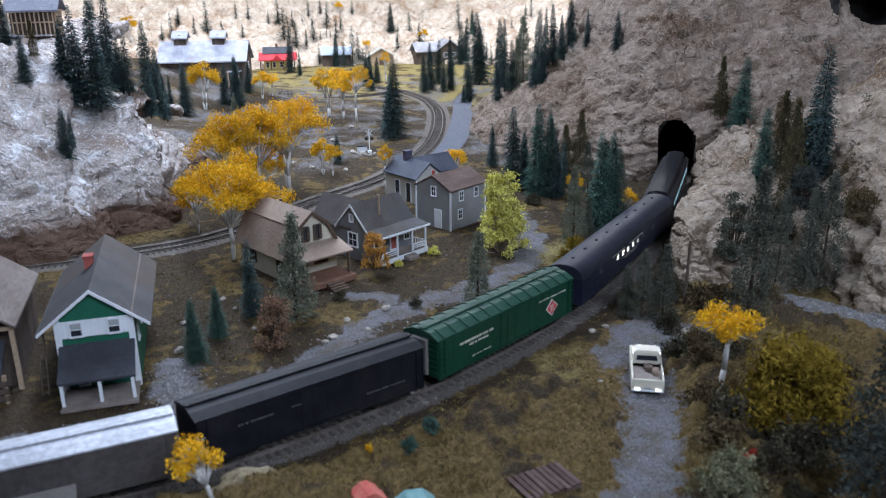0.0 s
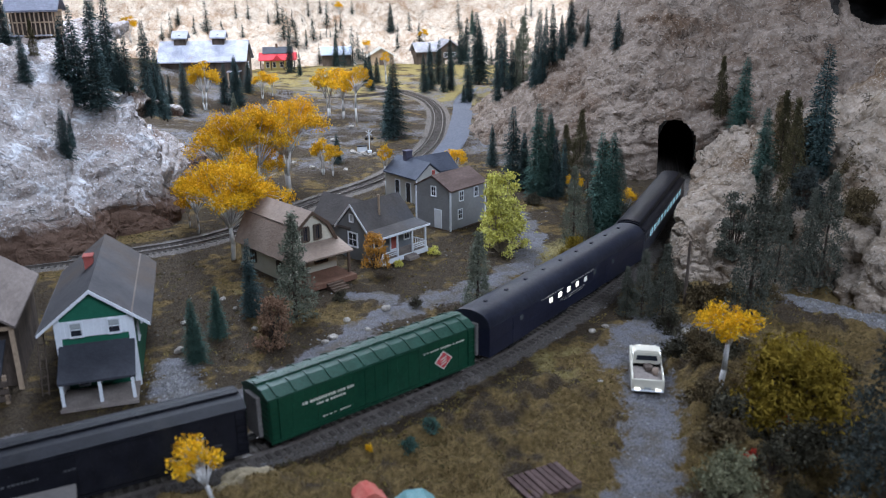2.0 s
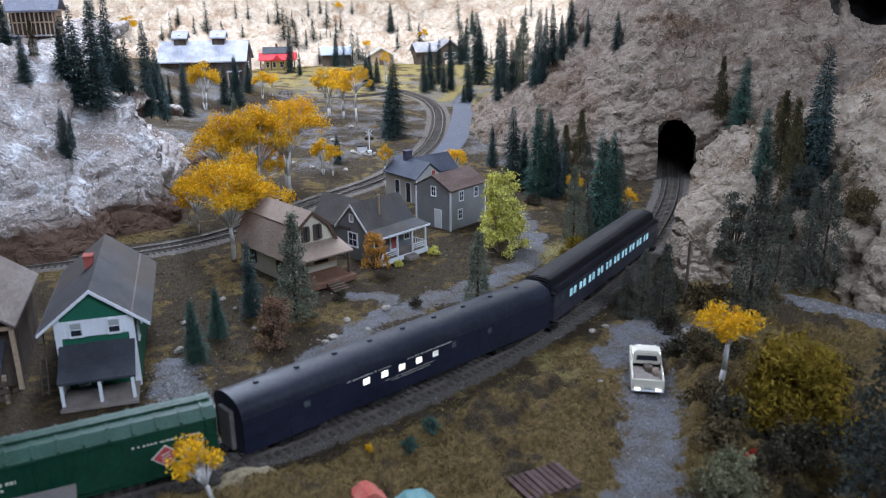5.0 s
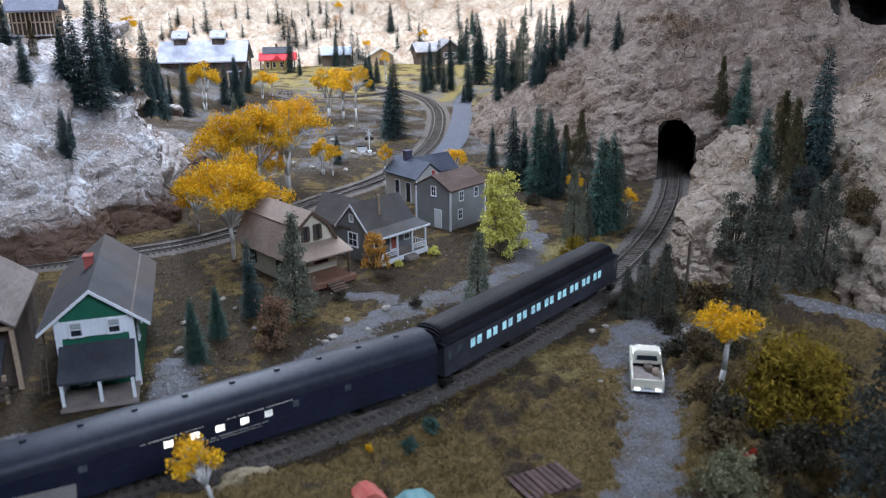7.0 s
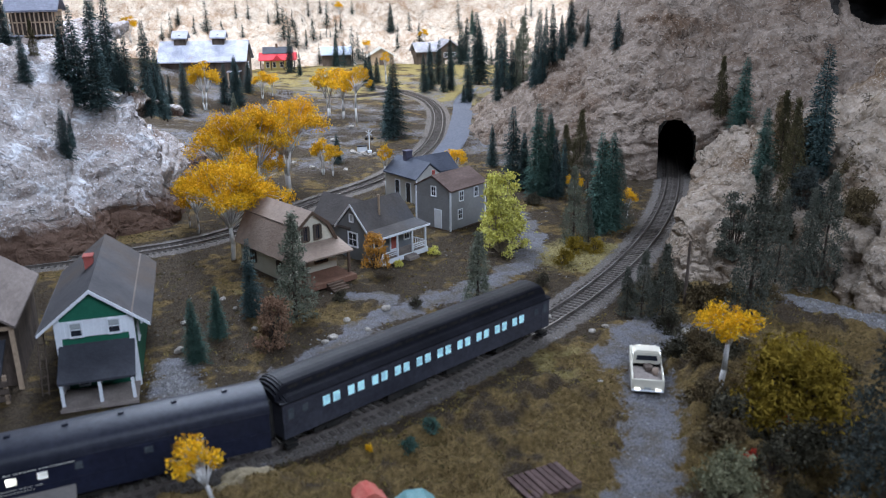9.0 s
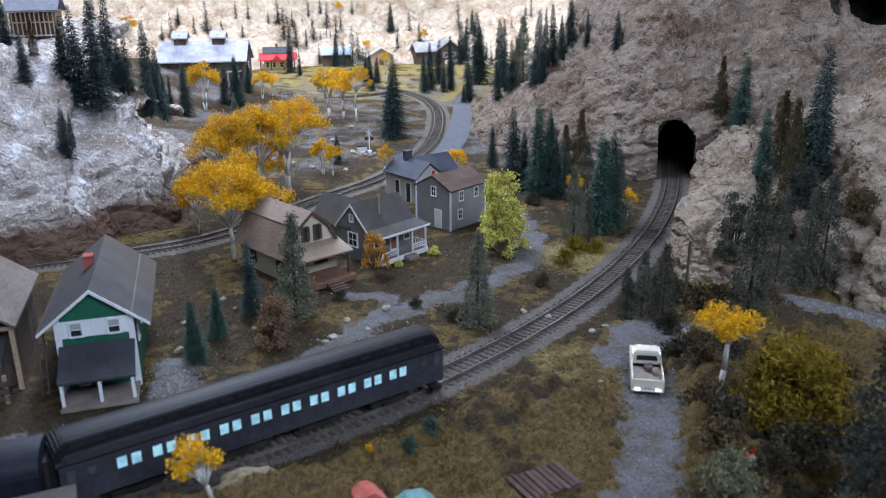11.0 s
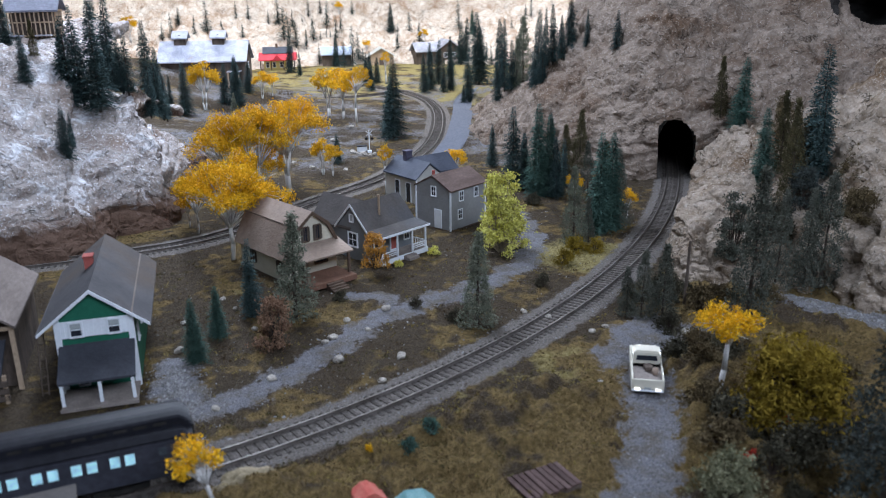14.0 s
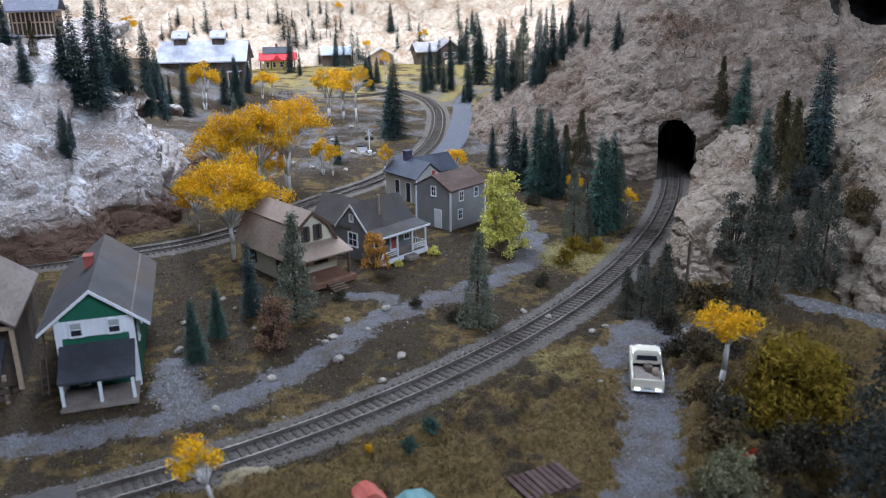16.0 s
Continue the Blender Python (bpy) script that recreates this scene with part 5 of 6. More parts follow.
def pickup():
    h = thing("pickup_truck", 14.55, 54.24, -0.12, -11, "cream pickup truck with loaded bed parked on gravel", "pickup truck")
    cream = mat("cream_car_paint", (0.60, 0.56, 0.46), (0.66, 0.62, 0.52), 2, 0.3, 0, grain=0.04, spec=0.5)
    tyre = mat("tyre_rubber", (0.012, 0.012, 0.012), (0.022, 0.022, 0.022), 1, 0.9, 0.1)
    # x across, y towards the bonnet; the tail is at -3
    side = [(-3.0, .42), (-3.05, .95), (-3.0, 1.22), (-.45, 1.22), (1.35, 1.25), (2.75, 1.18), (2.95, 1.0), (2.98, .5), (2.2, .38), (-2.2, .38)]
    for s in (-1, 1):
        part("side_panel", prism(side, s * .98, s * 1.1), cream, h)
    part("bonnet", prism([(1.3, 1.24), (2.75, 1.16), (2.95, .98), (2.98, .5), (1.3, .5)], -.98, .98), cream, h)
    part("chassis", B((-.98, .98, -2.95, 2.9, .34, .56)), tyre, h)
    part("bed_floor", B((-.98, .98, -2.9, -.5, .56, 1.04)), M_DECK, h, "brown wooden bed floor")
    part("tailgate", B((-.98, .98, -3.05, -2.9, .5, 1.24), bevel=.03), cream, h)
    cab = bmesh.new()
    lo = [cab.verts.new(c) for c in ((-1.02, -.5, 1.2), (1.02, -.5, 1.2), (1.02, 1.75, 1.2), (-1.02, 1.75, 1.2))]
    hi = [cab.verts.new(c) for c in ((-.84, -.22, 2.10), (.84, -.22, 2.10), (.84, 1.05, 2.06), (-.84, 1.05, 2.06))]
    cab.faces.new(hi)
    cab.faces.new(lo[::-1])
    for i in range(4):
        cab.faces.new((lo[i], lo[(i + 1) % 4], hi[(i + 1) % 4], hi[i]))
    bmesh.ops.bevel(cab, geom=list(cab.edges), offset=.09, segments=2, affect="EDGES")
    part("cab", cab, cream, h)
    part("rear_window", prism([(-.74, -.17), (.74, -.17), (.68, .17), (-.68, .17)], -.02, .02, "y"), M_GLASS, h).matrix_basis = pose(0, -.0040, .0166, -17.3, 0, 0)
    part("windscreen", prism([(-.8, -.34), (.8, -.34), (.7, .34), (-.7, .34)], -.02, .02, "y"), M_GLASS, h).matrix_basis = pose(0, .0144, .0164, 38, 0, 0)
    for s in (-1, 1):
        part("side_window", B((s * .94 - .03, s * .94 + .03, -.1, .9, 1.35, 1.75)), M_GLASS, h)
        part("tail_light", B((s * .72 - .2, s * .72 + .2, -3.16, -3.1, .46, .62)), glow("tail_lamp_white", (0.95, 0.97, 1.0), 1.2), h, "bright chrome-white tail light")
    part("bumper", B((-1.08, 1.08, -3.14, -3.04, .36, .5), bevel=.03), M_WHITE, h)
    part("number_plate", B((-.22, .22, -3.1, -3.06, .54, .68)), M_BLIND, h)
    for s in (-1, 1):
        for y in (-1.85, 1.9):
            w = part("wheel", rod((s * .78, y, .36), (s * 1.08, y, .36), .38, .38, 16), tyre, h)
            part("hubcap", rod((s * 1.08, y, .36), (s * 1.1, y, .36), .2, .16, 12), M_WHITE, w)
    load = thing("cargo_crate", 14.45, 53.3, 0.92, 2, "brown crate riding in the truck bed", "crate")
    part("crate_box", B((-.28, .28, -.4, .3, 0, .34), bevel=.02), M_OLD_WOOD, load)
    sack = thing("cargo_sack", 14.75, 52.5, 0.92, -20, "tan sack in the truck bed", "sack")
    bm = bmesh.new()
    bmesh.ops.create_icosphere(bm, subdivisions=2, radius=.30)
    for v in bm.verts:
        v.co = Vector((v.co.x * .85, v.co.y * 1.3, max(v.co.z, -.25) + .25)) + noise.noise_vector(v.co * 3) * .08
    part("sack_body", bm, M_TAN_ROOF, sack, smooth=True)


def crossing_signal():
    h = thing("crossing_signal", -12.3, 140.1, -0.35, 10, "white railway crossing signal mast with crossed boards", "crossing signal")
    part("mast", rod((0, 0, 0), (0, 0, 3.9), .1, .08, 8), M_WHITE, h)
    for a in (35, -35):
        c = part("cross_board", B((-.62, .62, -.13, -.08, -.06, .06)), M_WHITE, h)
        c.matrix_basis = pose(0, 0, .033, 0, a, 0)
    for s in (-1, 1):
        part("signal_lamp", rod((s * .5, -.18, 2.4), (s * .5, .02, 2.4), .24, .24, 10), M_BLACK, h)
    part("lamp_bar", B((-.6, .6, -.05, .05, 2.36, 2.44)), M_BLACK, h)
    part("base", B((-.35, .35, -.35, .35, -.1, .35), bevel=.04), M_WHITE, h)
    g = thing("relay_box", -13.7, 141.5, -0.4, 15, "white and black equipment by the crossing", "equipment")
    part("box", B((-.8, .8, -.5, .5, 0, .9), bevel=.05), M_WHITE, g)
    part("box_lid", B((-.9, .9, -.6, .6, .9, 1.05), bevel=.03), M_BLACK, g)
    p = thing("utility_pole", 20.9, 66.9, -0.6, 0, "dark brown wooden pole beside the outcrop", "pole")
    part("pole", rod((0, 0, 0), (.15, .1, 6.7), .17, .12, 8), M_OLD_WOOD, p)


green_house()
gambrel_house()
blue_house()
grey_house()
white_shed()
barn()
sawmill()
timber_works()
far_buildings()
pickup()
crossing_signal()

# ---- trees and shrubs ----
def foliage(name, c1, c2, rough=0.9, vary=0.35):
    return mat(name, c1, c2, 1.2, rough, 0.0, grain=0.3, vary=vary, spec=0.1)


M_NEEDLE = foliage("dark_spruce_needles", (0.027, 0.048, 0.048), (0.066, 0.100, 0.096))
M_NEEDLE_GREEN = foliage("green_spruce_needles", (0.032, 0.066, 0.054), (0.072, 0.128, 0.102))
M_NEEDLE_GREY = foliage("grey_green_needles", (0.105, 0.115, 0.085), (0.22, 0.23, 0.17))
M_NEEDLE_BROWN = foliage("dry_olive_needles", (0.050, 0.044, 0.022), (0.095, 0.080, 0.040))
M_BARK = mat("spruce_bark", (0.035, 0.024, 0.018), (0.07, 0.05, 0.038), 0.8, 0.9, 0.4)
M_BIRCH = mat("white_birch_bark", (0.46, 0.44, 0.42), (0.66, 0.64, 0.62), 0.8, 0.8, 0.2, c3=(0.22, 0.19, 0.17))
M_TWIG = mat("tan_twigs", (0.30, 0.24, 0.18), (0.42, 0.35, 0.27), 0.8, 0.85, 0.2)
M_GOLD = foliage("golden_aspen_leaves", (0.53, 0.275, 0.010), (0.83, 0.49, 0.026), vary=0.3)
M_LIME = foliage("yellow_green_leaves", (0.56, 0.52, 0.10), (0.78, 0.73, 0.22), vary=0.25)
M_ORANGE = foliage("orange_leaves", (0.46, 0.21, 0.035), (0.70, 0.37, 0.09), vary=0.3)
M_RUSSET = foliage("russet_leaves", (0.15, 0.085, 0.055), (0.28, 0.17, 0.11), vary=0.35)
M_OLIVE = foliage("olive_yellow_sprigs", (0.14, 0.098, 0.012), (0.28, 0.19, 0.028), vary=0.35)
M_SAGE = foliage("sage_leaves", (0.12, 0.12, 0.07), (0.24, 0.23, 0.14), vary=0.3)
M_DARK_SHRUB = foliage("dark_shrub_leaves", (0.044, 0.040, 0.027), (0.098, 0.086, 0.058), vary=0.4)
M_BRUSH = foliage("dry_brown_brush", (0.070, 0.050, 0.026), (0.150, 0.112, 0.060), vary=0.4)
M_FIR = foliage("dark_fir_needles", (0.026, 0.032, 0.029), (0.064, 0.072, 0.066))
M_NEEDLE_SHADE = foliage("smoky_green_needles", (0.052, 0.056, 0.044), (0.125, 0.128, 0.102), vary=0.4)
M_REDLEAF = foliage("red_leaves", (0.34, 0.03, 0.02), (0.5, 0.07, 0.04), vary=0.3)


def flakes(points, size, r, flat=0.0, long=1.0):
    """Small leaf quads, bent along the middle, one at each point."""
    verts, faces = [], []
    for p in points:
        a = Vector((r.gauss(0, 1), r.gauss(0, 1), r.gauss(0, 1) * (1 - flat))).normalized()
        b = a.orthogonal().normalized()
        b = (b * math.cos(r.uniform(0, 6.28)) + a.cross(b) * math.sin(r.uniform(0, 6.28))).normalized()
        s = size * r.uniform(.6, 1.35)
        k, p = len(verts), Vector(p)
        c = a.cross(b) * s * .25
        verts += [p - a * s * long, p + b * s * .55 + c, p + a * s * long, p - b * s * .55 + c]
        faces += [(k, k + 1, k + 2), (k, k + 2, k + 3)]
    return verts, faces


def spruce(name, label, material, seed, fat=1.0, sparse=0.0, bare=0.6, group="spruces", fine=1.0):
    """A conifer 10 cm high: tapered trunk, whorls of drooping sprays with gaps."""
    r = random.Random(seed)
    t = thing(name, 0, 0, 0, label=label, category="tree", group=group)
    trunk = bmesh.new()
    rod((0, 0, -.25), (r.uniform(-.05, .05), 0, 5), .17, .10, 7, trunk)
    rod((0, 0, 4.9), (0, 0, 9.8), .10, .02, 6, trunk)
    part("trunk", trunk, M_BARK, t)
    verts, faces = [], []
    z = bare
    lean = [r.uniform(.82, 1.15) for _ in range(8)]
    while z < 9.9:
        f = 1 - (z - bare) / (10 - bare)
        reach = (2.05 * f ** 0.74 + .12) * fat * r.uniform(.80, 1.12)
        n = int((6 + 9 * f) * (0.6 + 0.4 * fine))
        off = r.uniform(0, 6.28)
        for i in range(n):
            if r.random() < sparse:
                continue
            g = off + i * math.tau / n + r.uniform(-.3, .3)
            ln = reach * r.uniform(.58, 1.12) * lean[int(g / math.tau * 8) % 8]
            d = Vector((math.cos(g), math.sin(g), 0))
            s = Vector((-d.y, d.x, 0))
            droop = r.uniform(.15, .5)
            step = .17 if fine else .27
            u = .12
            while u < ln:
                # a short twig of needles on each side of the bough
                base = d * u + Vector((0, 0, z - droop * u + .05 * math.sin(u * 3)))
                wide = (.16 + .34 * (1 - u / ln) * min(ln, 1.2)) * r.uniform(.7, 1.2)
                for turn in (-1, 1):
                    tip = (d * r.uniform(.5, 1.0) + s * turn * r.uniform(.35, 1.0) + Vector((0, 0, r.uniform(-.45, .25)))).normalized()
                    p1 = base + tip * wide
                    w = (.050 if fine else .085) * r.uniform(.7, 1.3)
                    b = (tip.cross(Vector((r.gauss(0, .6), r.gauss(0, .6), 1)))).normalized() * w
                    k, mid = len(verts), base.lerp(p1, .45)
                    verts += [base, mid + b, p1, mid - b]
                    faces += [(k, k + 1, k + 2), (k, k + 2, k + 3)]
                u += step * r.uniform(.7, 1.25)
        z += (.27 - .12 * fine) * (.6 + .5 * f) * r.uniform(.8, 1.2)
    ob = new("crown", mesh_from("crown", verts, faces, material, False))
    ob.parent = t
    return t


def fuzzy(name, label, material, seed, r0=1.5, group="shaggy trees"):
    """A soft conical tree of leaf flakes 10 cm high."""
    r = random.Random(seed)
    t = thing(name, 0, 0, 0, label=label, category="tree", group=group)
    part("trunk", rod((0, 0, -.25), (0, 0, 9), .18, .04, 7), M_BARK, t)
    pts = []
    for _ in range(760):
        z = 10 * r.random() ** 1.25
        f = (1 - z / 10)
        rr = r0 * 1.7 * (f ** .78) * (.55 + .5 * abs(noise.noise(Vector((z * .8, seed, 0))) + .5))
        g = r.uniform(0, 6.28)
        c = Vector((math.cos(g) * rr * r.uniform(.45, 1.0), math.sin(g) * rr * r.uniform(.45, 1.0), z * .97 + .3))
        for _ in range(8):
            pts.append(c + Vector((r.gauss(0, .17), r.gauss(0, .17), r.gauss(0, .15))))
    v, f = flakes(pts, .095, r, long=1.3)
    ob = new("crown", mesh_from("crown", v, f, material, False))
    ob.parent = t
    return t


def aspen(name, label, seed, h, width, leaf, stems=1, base=.45, leaf_m=None, bark=None, dense=1.0, lean=0.0, group="aspens", thick=.019):
    """A white-stemmed tree: forked limbs that end in puffs of small leaves all over a rounded crown, sizes in cm."""
    r = random.Random(seed)
    t = thing(name, 0, 0, 0, label=label, category="tree", group=group)
    bm, pts = bmesh.new(), []
    low, rad = h * base, h * thick
    leaf *= .70
    feet = []
    for s in range(stems):
        g = s * math.tau / stems + r.random()
        d = Vector((math.cos(g), math.sin(g), 0)) * (.05 * width if stems > 1 else 0)
        p, q = d * .3 + Vector((0, 0, -.3)), d + Vector((lean * low, 0, low * r.uniform(.9, 1.05)))
        mid = p.lerp(q, .5) + Vector((r.uniform(-.02, .02) * h, r.uniform(-.02, .02) * h, 0))
        rod(p, mid, rad, rad * .88, 7, bm)
        rod(mid, q, rad * .88, rad * .7, 7, bm)
        feet.append(q)
    middle = Vector((lean * h * .75, 0, (low * .86 + h) / 2))
    tall = (h - low * .86) / 2
    n = max(20, min(40, int(24 * dense)))
    for i in range(n):
        o = Vector((r.gauss(0, 1), r.gauss(0, 1), r.gauss(0, 1))).normalized()
        o.z = abs(o.z) - .25 if o.z < -.35 else o.z
        o *= r.random() ** .24 * (1 + .28 * noise.noise(o * 1.7 + Vector((seed, 0, 0))))
        size = width * (r.uniform(.13, .20) if width < 5 else r.uniform(.075, .135))
        c = middle + Vector((o.x * (width / 2 - size * .6), o.y * (width / 2 - size * .6), o.z * (tall - size * .4)))
        f = min(feet, key=lambda q: (q.xy - c.xy).length)
        knee = f.lerp(c, r.uniform(.4, .6)) + Vector((0, 0, r.uniform(.0, .08) * h))
        rod(f - Vector((0, 0, r.uniform(0, .16) * low)), knee, rad * .42, rad * .24, 5, bm)
        rod(knee, c, rad * .24, rad * .1, 4, bm)
        for _ in range(2):
            rod(knee.lerp(c, r.random()), c + Vector((r.gauss(0, 1), r.gauss(0, 1), r.gauss(0, .7))) * size * .7, rad * .12, rad * .07, 4, bm)
        for _ in range(int(3.2 * (size / leaf) ** 2)):
            v = Vector((r.gauss(0, 1), r.gauss(0, 1), r.gauss(0, 1))).normalized() * r.random() ** .45
            v *= 1 + .55 * noise.noise(v * 1.8 + c)
            pts.append(c + Vector((v.x, v.y, v.z * .78)) * size)
    part("trunk", bm, bark or M_BIRCH, t, smooth=True)
    v, f = flakes(pts, leaf, r)
    ob = new("crown", mesh_from("crown", v, f, leaf_m or M_GOLD, False))
    ob.parent = t
    return t


def shrub(name, label, material, seed, h, width, leaf, n=900, long=1.0, group="shrubs", twig=None):
    """A low bush: short stems and an uneven cloud of leaves."""
    r = random.Random(seed)
    t = thing(name, 0, 0, 0, label=label, category="bush", group=group)
    bm, pts = bmesh.new(), []
    clumps = max(26, n // 80)
    for _ in range(clumps):
        g, el = r.uniform(0, 6.28), r.uniform(.06, 1.0)
        q = Vector((math.cos(g) * width / 2 * (1 - el * .65) * r.uniform(.6, 1.05), math.sin(g) * width / 2 * (1 - el * .65) * r.uniform(.6, 1.05), h * el * r.uniform(.72, 1.02)))
        rod((q.x * .1, q.y * .1, -.2), q, .05, .02, 4, bm)
        size = width * r.uniform(.09, .17) * (26 / clumps) ** .25
        for _ in range(n // clumps):
            p = q + Vector((r.gauss(0, 1), r.gauss(0, 1), r.gauss(0, .8))) * size * .6
            pts.append(Vector((p.x, p.y, max(p.z, .02))))
    part("stem", bm, twig or M_BARK, t)
    v, f = flakes(pts, leaf, r, 0.0, long)
    ob = new("leaf_mass", mesh_from("leaf_mass", v, f, material, False))
    ob.parent = t
    return t


def plant(kinds, rows, seed=1, fat=1.0):
    """Copies of 10 cm trees at x, y, z with the height in cm."""
    r = random.Random(seed)
    for i, (x, y, z, h) in enumerate(rows):
        k = kinds[i % len(kinds)]
        if k.get("placed"):
            k = copy_thing(k, Matrix())
        k["placed"] = 1
        s = h / 10
        w = s * fat * r.uniform(.88, 1.15)
        k.matrix_basis = pose(x * CM, y * CM, (z - .05) * CM, r.uniform(-2, 2), r.uniform(-2, 2), r.uniform(0, 360)) @ Matrix.Diagonal((w, w, s, 1))


def put(t, x, y, z, rz=0.0):
    t.matrix_basis = pose(x * CM, y * CM, z * CM, 0, 0, rz)
    return t


DARK = [spruce("spruce", "dark blue-green model spruce with drooping boughs", M_NEEDLE, s, f, sp) for s, f, sp in ((1, 1.0, .05), (2, .85, .12), (3, 1.1, .08), (4, .75, .2))]
GREEN = [spruce("spruce", "full green model spruce with dense boughs", M_NEEDLE_GREEN, s, f, 0.0, .3, "green spruces") for s, f in ((11, 1.0), (12, 1.15))]
THIN = [spruce("spruce", "thin ragged dark spruce on the far slope", M_NEEDLE, s, f, .3, .9, "far spruces", 0.0) for s, f in ((21, .95), (22, 1.15), (23, 1.35))]
GREY = [fuzzy("shaggy_tree", "grey-green shaggy tree standing in rough grass", M_NEEDLE_GREY, s, q) for s, q in ((31, 1.5), (32, 1.25))]
BROWN = [fuzzy("shaggy_tree", "dry olive-brown shaggy tree among the spruces", M_NEEDLE_BROWN, s, q) for s, q in ((41, 1.3), (42, 1.5))]
SHADE = [fuzzy("shaggy_tree", "smoky grey-green shaggy tree at the foot of the rocks", M_NEEDLE_SHADE, s, q) for s, q in ((51, 1.5), (52, 1.9))]

# left hill
plant(DARK, [(-49.3, 100.2, 16.6, 5.9), (-61.9, 121.5, 19.7, 7.4), (-43.3, 94.4, 8.4, 6.3), (-47.4, 106.0, 17.1, 6.5), (-46.4, 104.8, 13.2, 11.1), (-45.1, 105.5, 13.3, 12.3)], 2, 1.0)
plant(DARK, [(-42.7, 104.3, 12.5, 14.0), (-46.1, 117.5, 14.3, 12.8), (-44.1, 113.8, 14.0, 7.0), (-41.4, 111.2, 13.8, 8.5), (-42.6, 112.5, 13.8, 7.4), (-64.4, 185.2, 5.4, 15.3), (-61.0, 182.0, 3.9, 11.3), (-58.3, 180.1, 2.9, 6.6), (-53.1, 173.8, 1.4, 11.2), (-70.0, 179.8, 6.6, 12.9), (-76.1, 188.4, 9.8, 16.1), (-44.0, 97.9, 9.1, 4.4), (-45.5, 186.7, 1.1, 11.7), (-42.6, 122.0, 9.0, 7.0), (-42.8, 126.3, 8.6, 8.4), (-44.2, 134.0, 6.6, 7.4), (-43.4, 130.0, 7.4, 5.6)], 3, .95)
plant(BROWN, [(-50.0, 104.7, 19.4, 4.4)], 4)
# middle distance
plant(DARK, [(-46.4, 190.0, 2.0, 10.0), (-48.5, 187.1, 1.8, 9.3), (-45.4, 197.9, 2.9, 7.2), (-44.1, 264.7, -0.4, 7.8), (-48.6, 274.1, -0.4, 12.5), (-10.1, 155.0, -0.1, 8.4), (-8.6, 152.5, -0.2, 14.9), (-9.6, 153.6, -0.2, 12.0), (-18.4, 223.5, -0.4, 8.0), (-20.9, 236.0, 0, 7.0), (-16.7, 131.3, -0.4, 5.0)], 5)
plant(GREY, [(-45.0, 180.9, 0.8, 4.3), (-36.5, 170, 0.2, 3.6)], 6)
plant(DARK, [(-2.7, 224.4, -0.4, 12.5), (-0.5, 236.5, -0.4, 12.4), (-4.1, 217.9, -0.3, 10.1), (0.8, 215.1, -0.1, 9.3), (2.6, 217.3, 0.1, 8.9), (6.8, 200.5, -0.3, 11.3), (5.4, 198.7, -0.3, 4.3), (7.2, 198.2, -0.3, 4.3), (10.9, 235.0, -0.4, 20.0), (7.3, 293.9, -0.5, 14.3)], 7)
# on the mountain's shoulder
plant([DARK[0], DARK[3], DARK[1]], [(11.1, 161.6, 5.0, 7.7), (12.6, 164.2, 6.8, 13.9), (13.7, 161.5, 7.1, 9.6), (16.5, 142.9, 9.9, 13.0), (18.2, 145.9, 12.9, 10.3), (19.2, 143.6, 13.8, 9.9), (20.2, 140.7, 14.7, 7.3), (17.2, 141.0, 10.6, 8.3), (16.0, 143.3, 9.8, 5.7)], 8, .85)
plant([DARK[1], DARK[3]], [(21.7, 140.5, 16.6, 8.9), (23.8, 137.9, 16.7, 6.2), (27.0, 129.8, 16.9, 6.1)], 9)
plant(GREY, [(16.0, 162.4, 8.1, 12.7), (14.8, 163.0, 7.2, 9.5)], 10)
plant(GREEN, [(11.8, 306.7, 9.2, 8.8)], 10)
plant([DARK[1], DARK[0]], [(-21.6, 243.6, -0.5, 8.8), (-18.4, 243.3, -0.5, 7.7), (-20.0, 240.5, -0.5, 9.6), (13.9, 195.3, 3.4, 15.9), (3.2, 258.9, -0.6, 12.3), (13.0, 279.5, -0.5, 13.3), (9.0, 294.4, 0.6, 15.0), (-36.1, 294.4, -0.5, 11.2), (17.2, 127.5, 2.5, 5.6), (12.6, 126.2, -0.5, 5.6)], 40, .9)
# far slopes
plant(THIN, [(-91.9, 293.4, 9.7, 9.3), (-94.6, 291.2, 9.5, 6.3), (-92.6, 304.4, 13.9, 6.3), (-84.0, 293.1, 10.6, 7.5), (-81.6, 301.0, 11.4, 11.0), (-70.1, 304.2, 9.1, 5.4), (-63.1, 316.2, 12.8, 6.0), (-59.4, 316.6, 12.8, 10.6), (-55.4, 303.7, 8.5, 11.6), (-54.4, 308.6, 8.1, 10.2), (-53.9, 314.6, 12.2, 6.6), (-50.9, 302.2, 5.6, 9.7)], 11)
plant(THIN, [(-50.5, 315.2, 11.7, 4.4), (-47.6, 303.7, 4.8, 7.4), (-45.7, 309.1, 7.6, 8.7), (-50.0, 328.5, 15.2, 7.2), (-45.3, 327.6, 16.2, 6.2), (-42.1, 320.8, 11.7, 9.7), (-41.5, 313.0, 7.7, 4.6), (-43.3, 309.6, 7.9, 3.0), (-40.1, 313.3, 7.6, 3.6), (-37.9, 312.0, 7.7, 9.0), (-36.4, 316.3, 9.4, 8.0)], 12)
